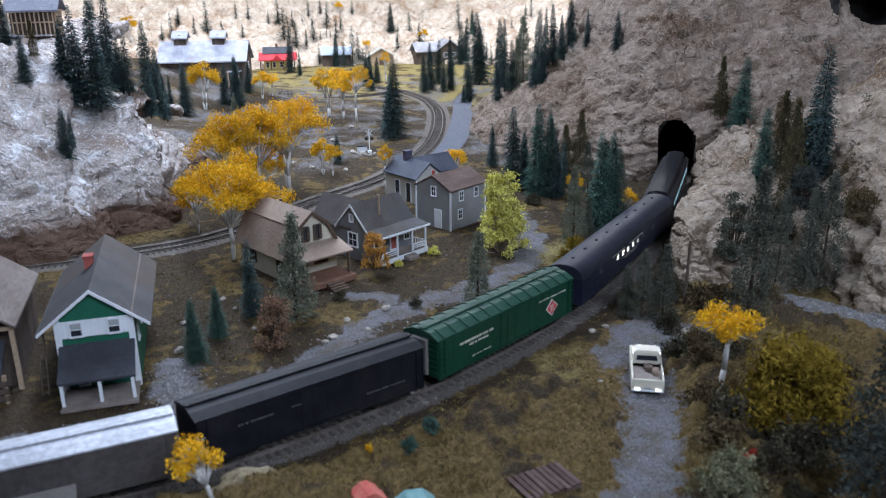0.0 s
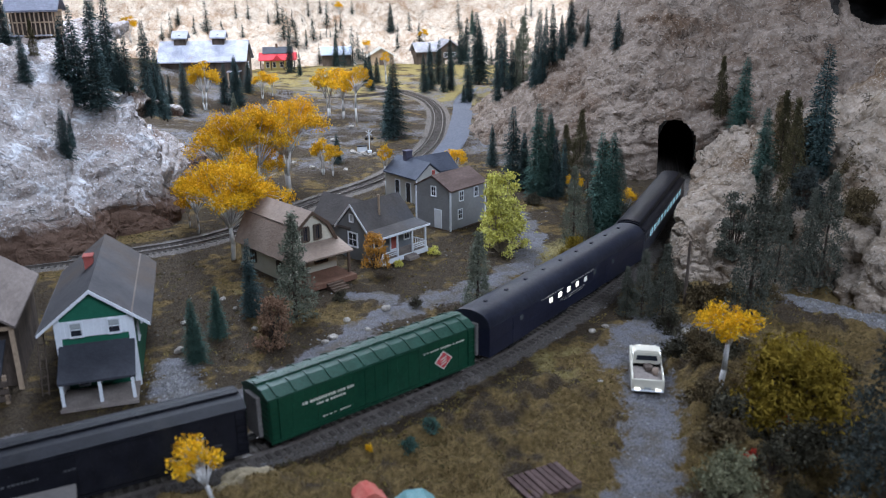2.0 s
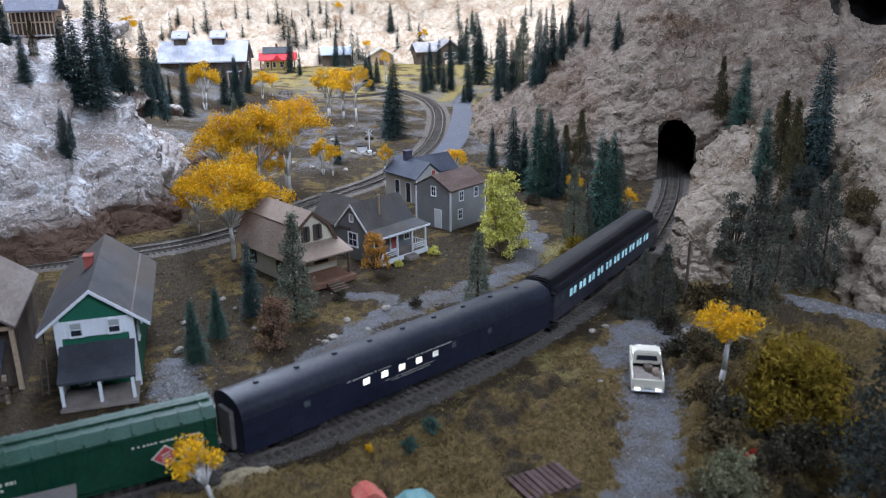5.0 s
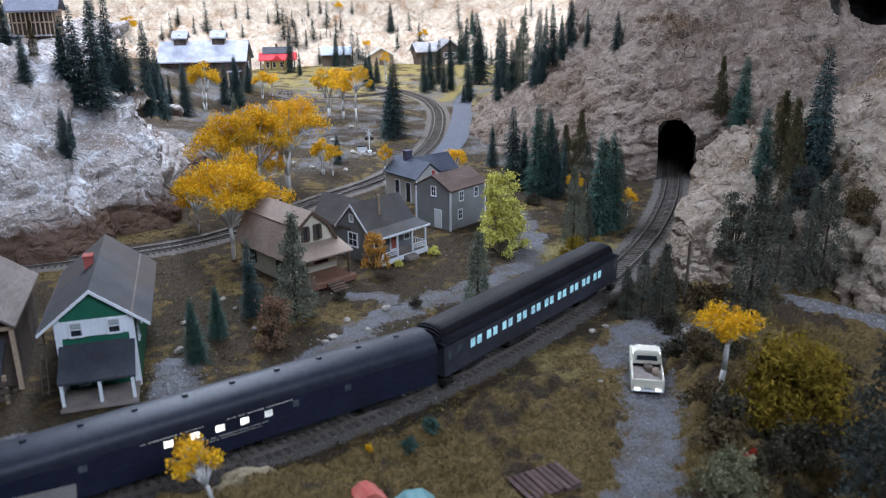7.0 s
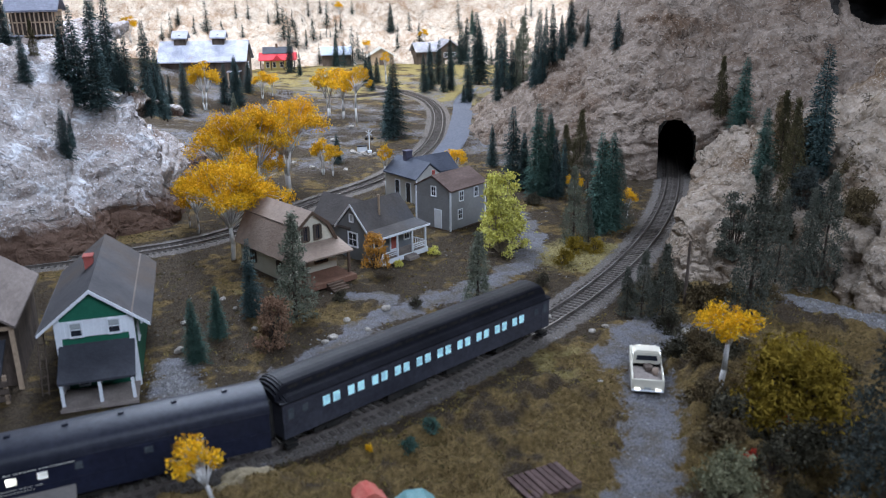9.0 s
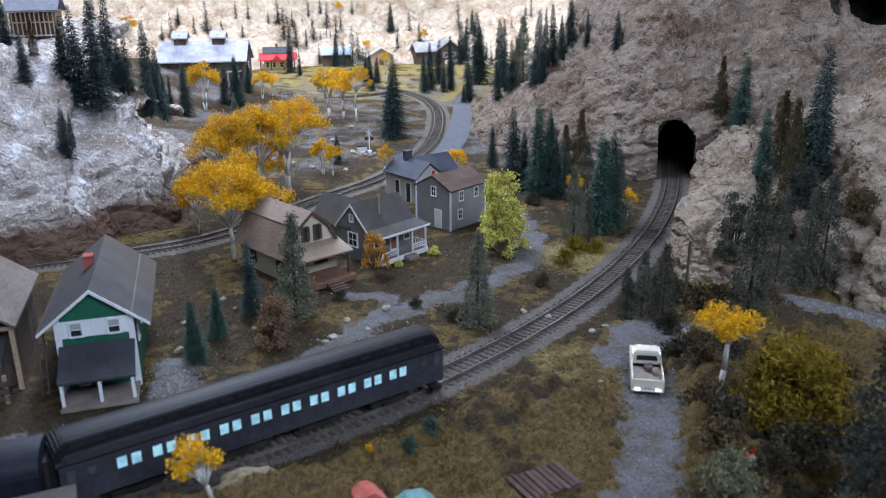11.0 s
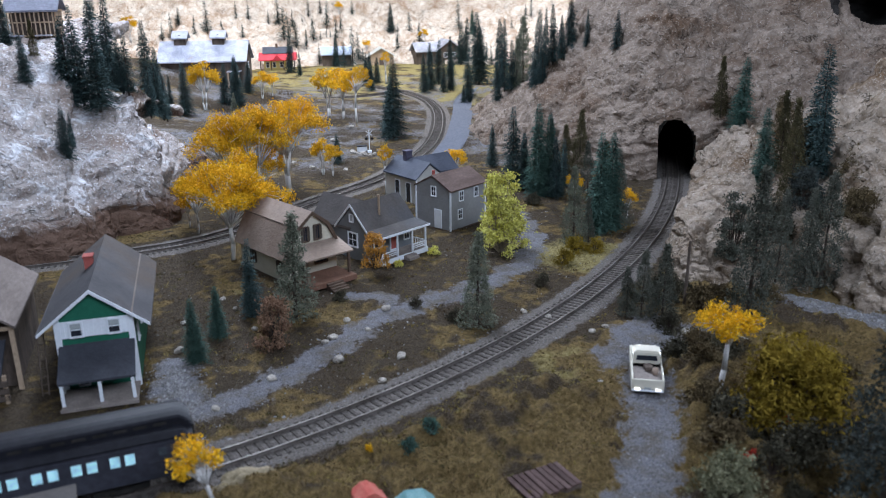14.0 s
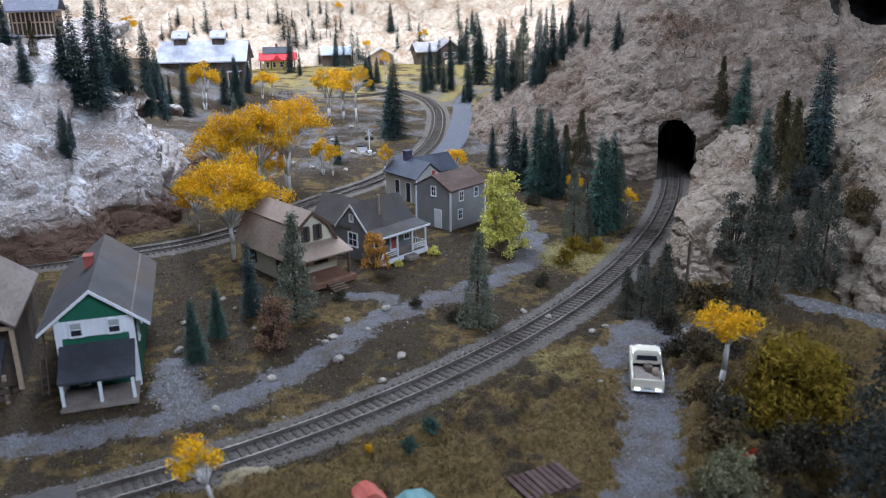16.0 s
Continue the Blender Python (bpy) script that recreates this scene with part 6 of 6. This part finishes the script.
plant(THIN + DARK[:1], [(-30.3, 294.1, -0.5, 14.4), (-28.9, 300.9, 0.4, 10.7), (-32.9, 290.5, -0.5, 9.4), (-36.3, 298.4, -0.2, 6.8), (-42.5, 298.3, -0.1, 7.8), (-27.4, 302.2, 0.3, 4.9), (-33.4, 330.9, 15.2, 5.8), (-18.4, 322.9, 8.7, 11.3), (-15.1, 307.7, 3.2, 10.3), (-11.1, 318.2, 9.3, 7.7), (-7.4, 309.3, 6.4, 7.3), (-9.3, 307.0, 3.6, 4.0)], 13)
plant(THIN, [(-74.4, 314.6, 15.1, 6.9), (-70.2, 316.0, 15.0, 7.0), (-77.6, 305.0, 10.7, 4.9), (7.1, 315.0, 10.8, 11.0), (25.6, 304.5, 11.1, 3.9), (31.4, 312.1, 13.6, 5.3), (33.4, 312.1, 14.5, 7.5), (17.7, 289.9, -0.3, 6.6), (15.9, 291.6, 0.6, 6.6), (5.4, 295.8, 0.0, 7.1)], 14)
# village
plant(GREEN[:1], [(-19.3, 58.6, -0.4, 5.3), (-18.8, 63.4, -0.4, 4.6)], 15, .95)
plant([DARK[3], DARK[1]], [(-16.9, 67.7, -0.5, 7.4)], 16, 1.15)
plant(GREY, [(-12.9, 66.8, -0.4, 9.4), (2.8, 65.0, -0.5, 8.3)], 17, 1.08)
# grove below the mountain
plant(DARK + GREEN, [(7.9, 127.2, -0.3, 6.7), (9.9, 112.7, -0.4, 11.7), (11.8, 114.3, -0.4, 7.7), (17.0, 113.5, -0.4, 7.0), (13.0, 109.1, -0.4, 12.6), (14.4, 109.0, -0.4, 11.1), (15.3, 107.3, -0.4, 8.4)], 18)
plant(BROWN, [(18.5, 121.2, -0.5, 7.5), (20.8, 122.9, 0.0, 9.0), (22.4, 110.0, -0.4, 7.0)], 19)
plant(GREEN, [(17.9, 91.4, -0.4, 11.8), (19.4, 92.8, -0.5, 11.6)], 20, .85)
plant(GREY, [(14.4, 87.1, -0.3, 8.6)], 21, 1.0)
plant(SHADE, [(20.8, 93.7, -0.4, 9.1), (19.7, 108.7, -0.4, 7.3), (16.2, 87.6, -0.4, 5.0)], 22, .8)
# right slope
plant(GREEN, [(40.7, 112.3, 7.9, 9.6), (33.4, 84.3, 7.2, 7.6)], 23, .95)
plant(BROWN, [(39.3, 116.3, 8.8, 8.2), (35.1, 80.7, 6.0, 10.0), (35.6, 85.3, 7.6, 8.6)], 24, .8)
plant(DARK[:2], [(40.0, 87.4, 4.5, 16.4), (39.2, 83.6, 5.4, 11.3)], 25, .85)
plant(SHADE, [(25.4, 64.2, 0.0, 13.0), (30.7, 71.8, -0.3, 9.6), (33.3, 71.7, -0.3, 9.6), (34.8, 71.7, 0.2, 10.6)], 26, .75)
plant(SHADE, [(18.6, 65.3, -0.2, 6.5), (16.9, 65.7, -0.3, 6.1), (15.9, 66.7, -0.4, 4.4)], 27, 1.0)
plant([fuzzy("shaggy_tree", "big dark grey-green conifer at the near edge", M_FIR, 55, 2.0)], [(23.0, 37.2, 0.2, 11.6)], 28, 1.1)

# aspens: the big group beside the back track
put(aspen("aspen", "large golden aspen with forked white trunk", 1, 10.4, 12.5, .17, 1, .36, dense=1.6, thick=.026), -22.3, 83.4, -.4, 40)
put(aspen("aspen", "large golden aspen with bare lower limbs", 2, 13.8, 12.0, .19, 3, .40, dense=1.7), -21.3, 112.6, -.4)
put(aspen("aspen", "golden aspen crowded under taller ones", 3, 6.6, 7.5, .17, 1, .36, dense=1.2), -24.4, 111.2, -.4)
put(aspen("aspen", "broad golden aspen beside the cliff", 4, 11.4, 11.0, .19, 2, .40, dense=1.7), -28.2, 110.0, -.4)
put(aspen("aspen", "golden aspen with low spreading crown", 5, 7.2, 6.4, .17, 1, .36, dense=1.0), -28.8, 93.5, -.4)
put(aspen("aspen", "tall golden aspen in the middle of the grove", 14, 12.6, 11.0, .19, 2, .40, dense=1.7), -25.0, 108.5, -.4)
put(aspen("aspen", "golden aspen with broad crown beside the track", 6, 8.8, 8.5, .18, 1, .38, dense=1.2), -25.5, 98.5, -.4)
small = aspen("aspen", "small golden aspen on thin pale stems", 7, 5.6, 3.9, .17, 2, .42)
put(small, -18.0, 123.3, -.4)
for i, (x, y, z, s) in enumerate([(-51.0, 180.5, 1.3, 1.9), (-19.8, 168.4, .9, 1.85), (-23.4, 173.1, .8, 1.8), (-41.6, 195.3, 1.6, 1.2), (-40.1, 199.7, 1.7, 1.0), (-104.4, 288.4, 9.6, 1.5), (-38.7, 332.0, 15.6, .9), (-26.5, 306.2, 3.0, .85), (-5.8, 308.3, 5.6, 1.0), (-16.4, 122.5, -.4, .85), (17.6, 106.5, -.4, .62), (22.3, 96.5, -.4, .7), (-30.5, 96.0, -.4, .8)]):
    c = copy_thing(small, Matrix())
    c.matrix_basis = pose(x * CM, y * CM, z * CM, 0, 0, i * 67) @ Matrix.Scale(s, 4)
put(aspen("aspen", "golden aspen on a tall white trunk", 8, 11.9, 7.0, .2, 1, .52), -16.7, 164.6, .6)
thin = put(aspen("aspen", "slender golden aspen on a bare white trunk", 9, 7.1, 2.5, .16, 2, .58, dense=.9), -7.7, 110.9, -.4)
c = copy_thing(thin, Matrix())
c.matrix_basis = pose(-.156, 2.406, -.004, 0, 0, 50) @ Matrix.Scale(1.3, 4)
put(aspen("aspen", "low golden aspen behind the grey house", 10, 4.4, 4.2, .17, 2, .4), 2.0, 119.5, -.4)
put(aspen("aspen", "bent golden aspen on a thick white trunk", 33, 6.5, 4.6, .15, 1, .62, dense=.9, lean=.10, thick=.034), 18.6, 50.6, .3, 15)
put(aspen("aspen", "small bright golden aspen on the rocky knoll", 27, 4.7, 2.9, .14, 1, .36, dense=.8, lean=-.24, thick=.034), -12.2, 37.5, 0.8)

# bushes
put(shrub("lime_tree", "bushy pale yellow-green tree beside the gravel", M_LIME, 14, 9.0, 6.0, .16, 7500, group="bushy trees", twig=M_TWIG), 6.3, 85.0, -.5)
put(shrub("orange_tree", "round orange shrub by the porch", M_ORANGE, 15, 3.9, 2.9, .10, 2600), -6.7, 77.3, .6)
put(shrub("russet_bush", "russet brown bush in front of the house", M_RUSSET, 16, 4.0, 3.4, .12, 2800), -13.6, 61.5, -.4)
put(shrub("olive_bush", "large twiggy olive-yellow bush on the near slope", M_OLIVE, 17, 5.2, 8.2, .095, 11000, 2.6), 22.3, 47.4, .5)
put(shrub("sage_bush", "grey-green sage bush at the near edge", M_SAGE, 18, 3.4, 4.0, .10, 3200), 14.9, 37.9, .3)
for i, (x, y, z, s, m, lab) in enumerate([(18.0, 46.5, .5, 1.0, M_DARK_SHRUB, "dark low shrub on the near slope"), (20.5, 42.0, .6, 1.2, M_DARK_SHRUB, "dark low shrub on the near slope"), (18.6, 41.0, .5, .9, M_DARK_SHRUB, "dark low shrub on the near slope"),
                                         (18.5, 62.5, -.2, .9, M_DARK_SHRUB, "dark low shrub beside the gravel"), (14.2, 84.5, -.4, .9, M_OLIVE, "yellow weeds beside the track"), (16.2, 84.0, -.4, .8, M_OLIVE, "yellow weeds beside the track"), (12.6, 80.5, -.4, .8, M_OLIVE, "yellow weeds beside the track"),
                                         (-1.0, 84.0, -.4, .45, M_LIME, "pale weeds by the porch"), (-4.6, 80.2, -.4, .4, M_LIME, "pale weeds by the porch"), (-2.5, 69.0, -.4, .5, M_DARK_SHRUB, "small dark weed by the gravel road"), (0.9, 66.0, -.4, .55, M_DARK_SHRUB, "small dark weed by the gravel road"), (9.5, 74.0, -.4, .6, M_DARK_SHRUB, "small dark weed by the gravel road"),
                                         (21.0, 45.0, 1.0, .35, M_REDLEAF, "bright red sprig among the bushes"), (17.6, 41.6, .9, .3, M_REDLEAF, "bright red sprig among the bushes"), (-4.6, 43.9, .3, .28, M_GOLD, "tuft of yellow flowers in the grass"), (-2.3, 44.2, .2, .45, M_NEEDLE_GREEN, "tuft of green flowering plants in the grass"), (-1.0, 46.3, .3, .5, M_NEEDLE_GREEN, "dark green tuft in the grass"), (11.8, 104, -.4, .8, M_DARK_SHRUB, "dark low shrub under the spruces"), (-22, 100, -.4, .7, M_DARK_SHRUB, "dark low shrub under the aspens"), (-9.5, 71, -.4, .5, M_DARK_SHRUB, "dark low shrub by the steps")]):
    put(shrub("low_shrub", lab, m, 60 + i, 2.0 * s, 2.9 * s, .11 * max(s, .55), int(1300 * s + 200), 1.3, "low shrubs"), x, y, z)

for x, y, z, h, w, m, seed, lab in [(43.6, 104.0, 7.6, 5.4, 4.6, M_BRUSH, 101, "olive-brown thicket in the rock gully"), (39.2, 88.4, 7.2, 5.0, 4.4, M_DARK_SHRUB, 102, "dark thicket in the rock gully"), (38.4, 73.2, 6.0, 2.8, 4.6, M_BRUSH, 103, "dry brown brush on the rock ledge"), (32.0, 76.4, 3.2, 4.0, 4.4, M_DARK_SHRUB, 104, "dark thicket below the shaggy trees"), (27.2, 73.6, 2.0, 7.0, 3.4, M_NEEDLE_SHADE, 105, "smoky grey thicket on the outcrop"), (35.6, 78.6, 5.0, 5.0, 4.6, M_FIR, 106, "dark green thicket on the slope"), (46.5, 100.5, 9.0, 3.0, 5.0, M_BRUSH, 107, "olive-brown brush in the rock gully"), (41.5, 79.5, 8.4, 2.6, 5.4, M_BRUSH, 108, "dry brown brush on the rock ledge")]:
    put(shrub("thicket", lab, m, seed, h, w, .10, 4200, 1.4, "thickets"), x, y, z)

# rough undergrowth on the near slope and at the foot of the outcrop
brush = [shrub("brush", "dark brown-green undergrowth on the near slope", m, 90 + i, 1.7, 3.2, .11, 1500, 1.4, "undergrowth") for i, m in enumerate((M_DARK_SHRUB, M_BRUSH, M_BRUSH))]
r = random.Random(77)
for i, (x, y) in enumerate([(17.6, 57.5), (19.8, 58.5), (18.6, 54.0), (20.6, 55.6), (22.8, 57.0), (17.4, 49.0), (19.2, 45.2), (16.8, 44.0), (21.2, 42.6), (23.6, 43.8), (25.0, 46.6), (26.8, 50.6), (19.6, 39.6), (17.0, 39.8), (24.2, 40.4), (26.5, 44.0), (22.0, 66.0), (24.2, 68.2), (21.6, 69.8), (27.0, 66.8), (29.0, 68.6), (19.4, 68.4), (17.6, 70.6), (20.6, 73.4)]):
    c = brush[i] if i < 3 else copy_thing(brush[i % 3], Matrix())
    z = float(ground_height(np.array([x]), np.array([y]))[0][0])
    s = r.uniform(.6, 1.1)
    c.matrix_basis = pose(x * CM, y * CM, (z - .1) * CM, 0, 0, r.uniform(0, 360)) @ Matrix.Diagonal((s, s, s * r.uniform(.7, 1.2), 1))

# ---- small clutter ----
def stone_mesh(seed, material):
    bm = bmesh.new()
    bmesh.ops.create_icosphere(bm, subdivisions=2, radius=1.0)
    for v in bm.verts:
        v.co *= 1 + .35 * noise.noise(v.co * 1.3 + Vector((seed * 7.1, 0, 0))) + .15 * noise.noise(v.co * 3.1 + Vector((0, seed * 3.3, 0)))
        v.co.z *= .68
    return to_mesh("stone", bm, material, False)


M_STONE = mat("pale_stone", (0.24, 0.21, 0.18), (0.42, 0.38, 0.33), 0.8, 0.9, 0.5, vary=0.3)


def build_stones():
    r = random.Random(8)
    meshes = [stone_mesh(i, M_STONE) for i in range(6)]
    for x, y, s in [(-21.2, 60.5, .45), (-13.8, 62.5, .3), (-9.2, 62.5, .42), (-9.7, 61.6, .32), (-3.4, 58.9, .4), (-4.6, 54.6, .35), (-8.2, 58.3, .5), (-5.2, 68.5, .5), (9.0, 66, .3), (12.2, 62.8, .35), (13.4, 63.4, .3), (19.6, 61.8, .5), (20.4, 60.9, .4), (-12.8, 55.2, .4), (-15.8, 50.8, .35), (7.0, 67.4, .35), (-20.6, 72.0, .35), (-18.8, 69.4, .3), (11.0, 53.2, .25), (16.8, 46.2, .35), (-13.2, 138.2, .7), (-14.6, 139.2, .6), (-11.4, 138.6, .55), (-12.0, 137.2, .5), (-15.2, 140.6, .6), (-10.6, 141.2, .5), (-20.4, 128.0, .5), (-15.0, 126.6, .4), (-19.6, 150.2, .7), (-26.4, 140.8, .6), (-24.0, 132.0, .5), (-6.8, 132.2, .5), (-17.6, 160.6, .8), (-28.0, 150.0, .7), (-8.4, 66.2, .35), (-16.0, 64.4, .3), (-22.4, 66.0, .4), (-6.4, 64.0, .3)]:
        ob = new("stone", r.choice(meshes))
        z = float(ground_height(np.array([x]), np.array([y]))[0][0])
        ob.matrix_basis = pose(x * CM, y * CM, (z + s * .25) * CM, r.uniform(-15, 15), r.uniform(-15, 15), r.uniform(0, 360)) @ Matrix.Diagonal((s, s * r.uniform(.7, 1), s * .9, 1))
        tagged(ob, "pale rounded stone lying in the turf", "stone", "loose stones")
    # gravel: joined, too many to count
    n = 9000
    verts, faces = [], []
    lines = [(VILLAGE_ROAD, 2.0), (DRIVE, 1.9), (TRUCK_SPUR, 1.9), (HOUSE_PATH, 1.6), (np.stack([MAIN[1], MAIN[2]], -1)[250:560], 2.8)]
    xs, ys = [], []
    for i in range(n):
        line, w = lines[i % 5] if i % 3 else lines[4]
        p = line[r.randrange(len(line))]
        if not 30 < p[1] < 125:
            continue
        xs.append(p[0] + r.gauss(0, .55) * w)
        ys.append(p[1] + r.gauss(0, .55) * w)
    for i in range(1500):
        y = r.uniform(36, 120)
        xs.append(r.uniform(-.48, .42) * y)
        ys.append(y)
    xs, ys = np.array(xs), np.array(ys)
    main = np.stack([MAIN[1], MAIN[2]], -1)[::2]
    i = np.clip(np.searchsorted(MAIN[2], ys), 0, len(MAIN[2]) - 1)
    masks = ground_height(xs, ys)
    keep = (near(xs, ys, main) > 1.75) & ((xs < MAIN[1][i]) | (masks[1] > .3) | (masks[2] > .4))
    zs = ground_height(xs, ys)[0]
    for x, y, z in zip(xs[keep], ys[keep], zs[keep]):
        s = r.uniform(.035, .10) * (1.6 if r.random() < .06 else 1)
        k = len(verts)
        g = r.uniform(0, 6.28)
        for a, b, c in ((1, 0, 0), (0, 1, 0), (-1, 0, 0), (0, -1, 0), (0, 0, .9), (0, 0, -.6)):
            q = r.uniform(.7, 1.25) * s
            verts.append((x + (a * math.cos(g) - b * math.sin(g)) * q, y + (a * math.sin(g) + b * math.cos(g)) * q, z + c * q + s * .25))
        faces += [(k, k + 1, k + 4), (k + 1, k + 2, k + 4), (k + 2, k + 3, k + 4), (k + 3, k, k + 4), (k + 1, k, k + 5), (k + 2, k + 1, k + 5), (k + 3, k + 2, k + 5), (k, k + 3, k + 5)]
    m = mat("mixed_gravel", (0.17, 0.16, 0.155), (0.38, 0.37, 0.37), 0.6, 0.95, 0, vary=0.45)
    tagged(new("gravel", mesh_from("gravel", verts, faces, m, False)), "loose grey and brown gravel on the paths", "gravel", kind="stuff")


def build_grass():
    """Short static grass and leaf litter on the turf."""
    r = random.Random(12)
    n = 110000
    rs = np.random.RandomState(5)
    y = 34 + 86 * rs.rand(n) ** 1.5
    x = (rs.rand(n) - .5) * (y * 1.12)
    z, road, ball, grass, yellow, asph = ground_height(x, y)
    keep = (road < .25) & (ball < .35) & (rs.rand(n) < .25 + .75 * np.maximum(grass, yellow))
    x, y, z, yl = x[keep], y[keep], z[keep], yellow[keep]
    sets = {"olive": ([], []), "straw": ([], []), "brown": ([], [])}
    pick = rs.rand(len(x))
    for i in range(len(x)):
        v, f = sets["straw" if pick[i] < .12 + .5 * yl[i] else "brown" if pick[i] > .72 else "olive"]
        h, g, w = r.uniform(.05, .17), r.uniform(0, 6.28), r.uniform(.02, .05)
        k = len(v)
        lx, ly = r.gauss(0, .10), r.gauss(0, .10)
        c, s = math.cos(g) * w, math.sin(g) * w
        v += [(x[i] - c, y[i] - s, z[i] - .05), (x[i] + c, y[i] + s, z[i] - .05), (x[i] + lx, y[i] + ly, z[i] + h)]
        f.append((k, k + 1, k + 2))
    for key, c1, c2 in (("olive", (0.084, 0.059, 0.020), (0.185, 0.130, 0.050)), ("straw", (0.16, 0.120, 0.035), (0.29, 0.220, 0.075)), ("brown", (0.045, 0.030, 0.017), (0.10, 0.068, 0.040))):
        tagged(new("grass_tufts", mesh_from("grass_tufts", *sets[key], foliage(key + "_grass", c1, c2), False)), "short " + key + " static grass on the turf", "grass", kind="stuff")


def near_edge_things():
    # stack of old boards
    b = thing("board_pile", 5.5, 40.4, -0.25, 28, "weathered dark red board raft lying in grass", "boards")
    old = mat("faded_red_boards", (0.060, 0.034, 0.030), (0.125, 0.080, 0.072), 1.0, 0.9, 0.4, vary=0.3, stretch=(1, .25, 1))
    for k in range(9):
        x = -1.75 + k * .40
        part("board", B((x, x + .33, -1.3 + .06 * (k % 3), 1.25, .62 + .03 * (k % 2), .76 + .03 * (k % 2)), bevel=.02), old, b)
    for y in (-1.0, .9):
        part("bearer", B((-1.8, 1.9, y, y + .22, -.4, .62)), M_OLD_WOOD, b)
    # small tent and canopy
    t = thing("tent", -4.3, 38.4, 0.45, 25, "coral-red tent with a pale rounded top", "tent")
    coral = mat("coral_cloth", (0.48, 0.10, 0.075), (0.60, 0.20, 0.15), 0.8, 0.9, 0.2)
    part("tent_roof", prism([(-1.0, .2), (-.75, .75), (-.15, 1.1), (.2, 1.12), (.7, .7), (1.0, .2)], -.7, .7, "y"), coral, t)
    part("tent_skirt", B((-1.1, 1.1, -.8, .8, -.5, .25), bevel=.05), M_RED_BRICK, t)
    a = thing("awning", -1.7, 37.9, 0.4, 15, "pale teal cloth awning on short legs", "awning")
    teal = mat("teal_cloth", (0.12, 0.26, 0.26), (0.22, 0.36, 0.37), 0.8, 0.85, 0.2)
    part("cloth", prism([(-1.2, .3), (-.4, .85), (.6, .8), (1.2, .25), (.6, .7), (-.4, .75)], -.8, .8, "y"), teal, a)
    for x in (-1.1, 1.1):
        part("leg", B((x - .06, x + .06, -.7, -.58, -.7, .35)), M_OLD_WOOD, a)
    # flat grey hut roof at the near left
    g = thing("hut", -20.4, 35.4, -0.4, 24, "low grey hut with flat brown roof by the track", "hut")
    part("hut_wall", B((-1.8, 1.5, -1.2, .7, -.4, 3.3)), M_OLD_WOOD, g)
    part("hut_roof", B((-2.1, 1.8, -1.4, .9, 3.3, 3.48), bevel=.03), M_DARK_ROOF, g)
    # knoll rock
    bm = bmesh.new()
    bmesh.ops.create_icosphere(bm, subdivisions=5, radius=1.0)
    for v in bm.verts:
        n = v.co.normalized()
        v.co = Vector((n.x * 2.0, n.y * 1.7, n.z * 1.25)) * (1 + .30 * noise.noise(n * 1.6) + .10 * noise.noise(n * 4.2) + .04 * noise.noise(n * 11))
    k = new("knoll_rock", to_mesh("knoll_rock", bm, mat("mossy_tan_rock", (0.16, 0.125, 0.07), (0.36, 0.29, 0.19), 1.6, 0.95, 0.8, c3=(0.12, 0.10, 0.035)), True))
    k.matrix_basis = pose(-.107, .392, .008, 0, 0, 14)
    tagged(k, "tan rounded boulder half buried in the grass", "rock")


def build_ground_foam():
    """Crumbs of scenic foam and leaf litter strewn over the village turf."""
    r = random.Random(31)
    rs = np.random.RandomState(9)
    n = 5200
    y = 40 + 120 * rs.rand(n) ** 1.2
    x = (rs.rand(n) - .5) * y * 1.05
    z, road, ball, grass, yellow, asph = ground_height(x, y)
    keep = (road < .45) & (ball < .5) & (asph < .1)
    clump = wavy(x, y, 14, 41) + .6 * wavy(x, y, 4, 42) + .5 * rs.randn(n)
    for key, lo, hi, c1, c2 in (("dark green", .5, 9, (0.045, 0.040, 0.017), (0.105, 0.088, 0.040)), ("brown", -.35, .5, (0.05, 0.032, 0.018), (0.14, 0.09, 0.05)), ("straw", -9, -.35, (0.13, 0.10, 0.03), (0.27, 0.205, 0.07))):
        pts = []
        for i in np.nonzero(keep & (clump >= lo) & (clump < hi))[0]:
            s = r.uniform(.10, .30)
            for _ in range(9):
                pts.append((x[i] + r.gauss(0, s), y[i] + r.gauss(0, s), z[i] + abs(r.gauss(0, s * .45))))
        v, fc = flakes(pts, .085, r)
        tagged(new("ground_foam", mesh_from("ground_foam", v, fc, foliage(key.replace(" ", "_") + "_foam", c1, c2), False)), "crumbs of " + key + " scenic foam on the turf", "ground cover", kind="stuff")


build_stones()
build_grass()
build_ground_foam()
near_edge_things()


def motions():
    for car, middle, half in TRAIN:
        rows = []
        for i in range(33):
            t = i * 0.5
            s = middle - SPEED * (t - 6.5) + lag(t)
            x0, y0, _ = on_main(s - half)
            x1, y1, _ = on_main(s + half)
            rows.append((t, pose((x0 + x1) / 2 * CM, (y0 + y1) / 2 * CM, 0, 0, 0, math.degrees(math.atan2(y1 - y0, x1 - x0)))))
        walk(car, rows)


motions()
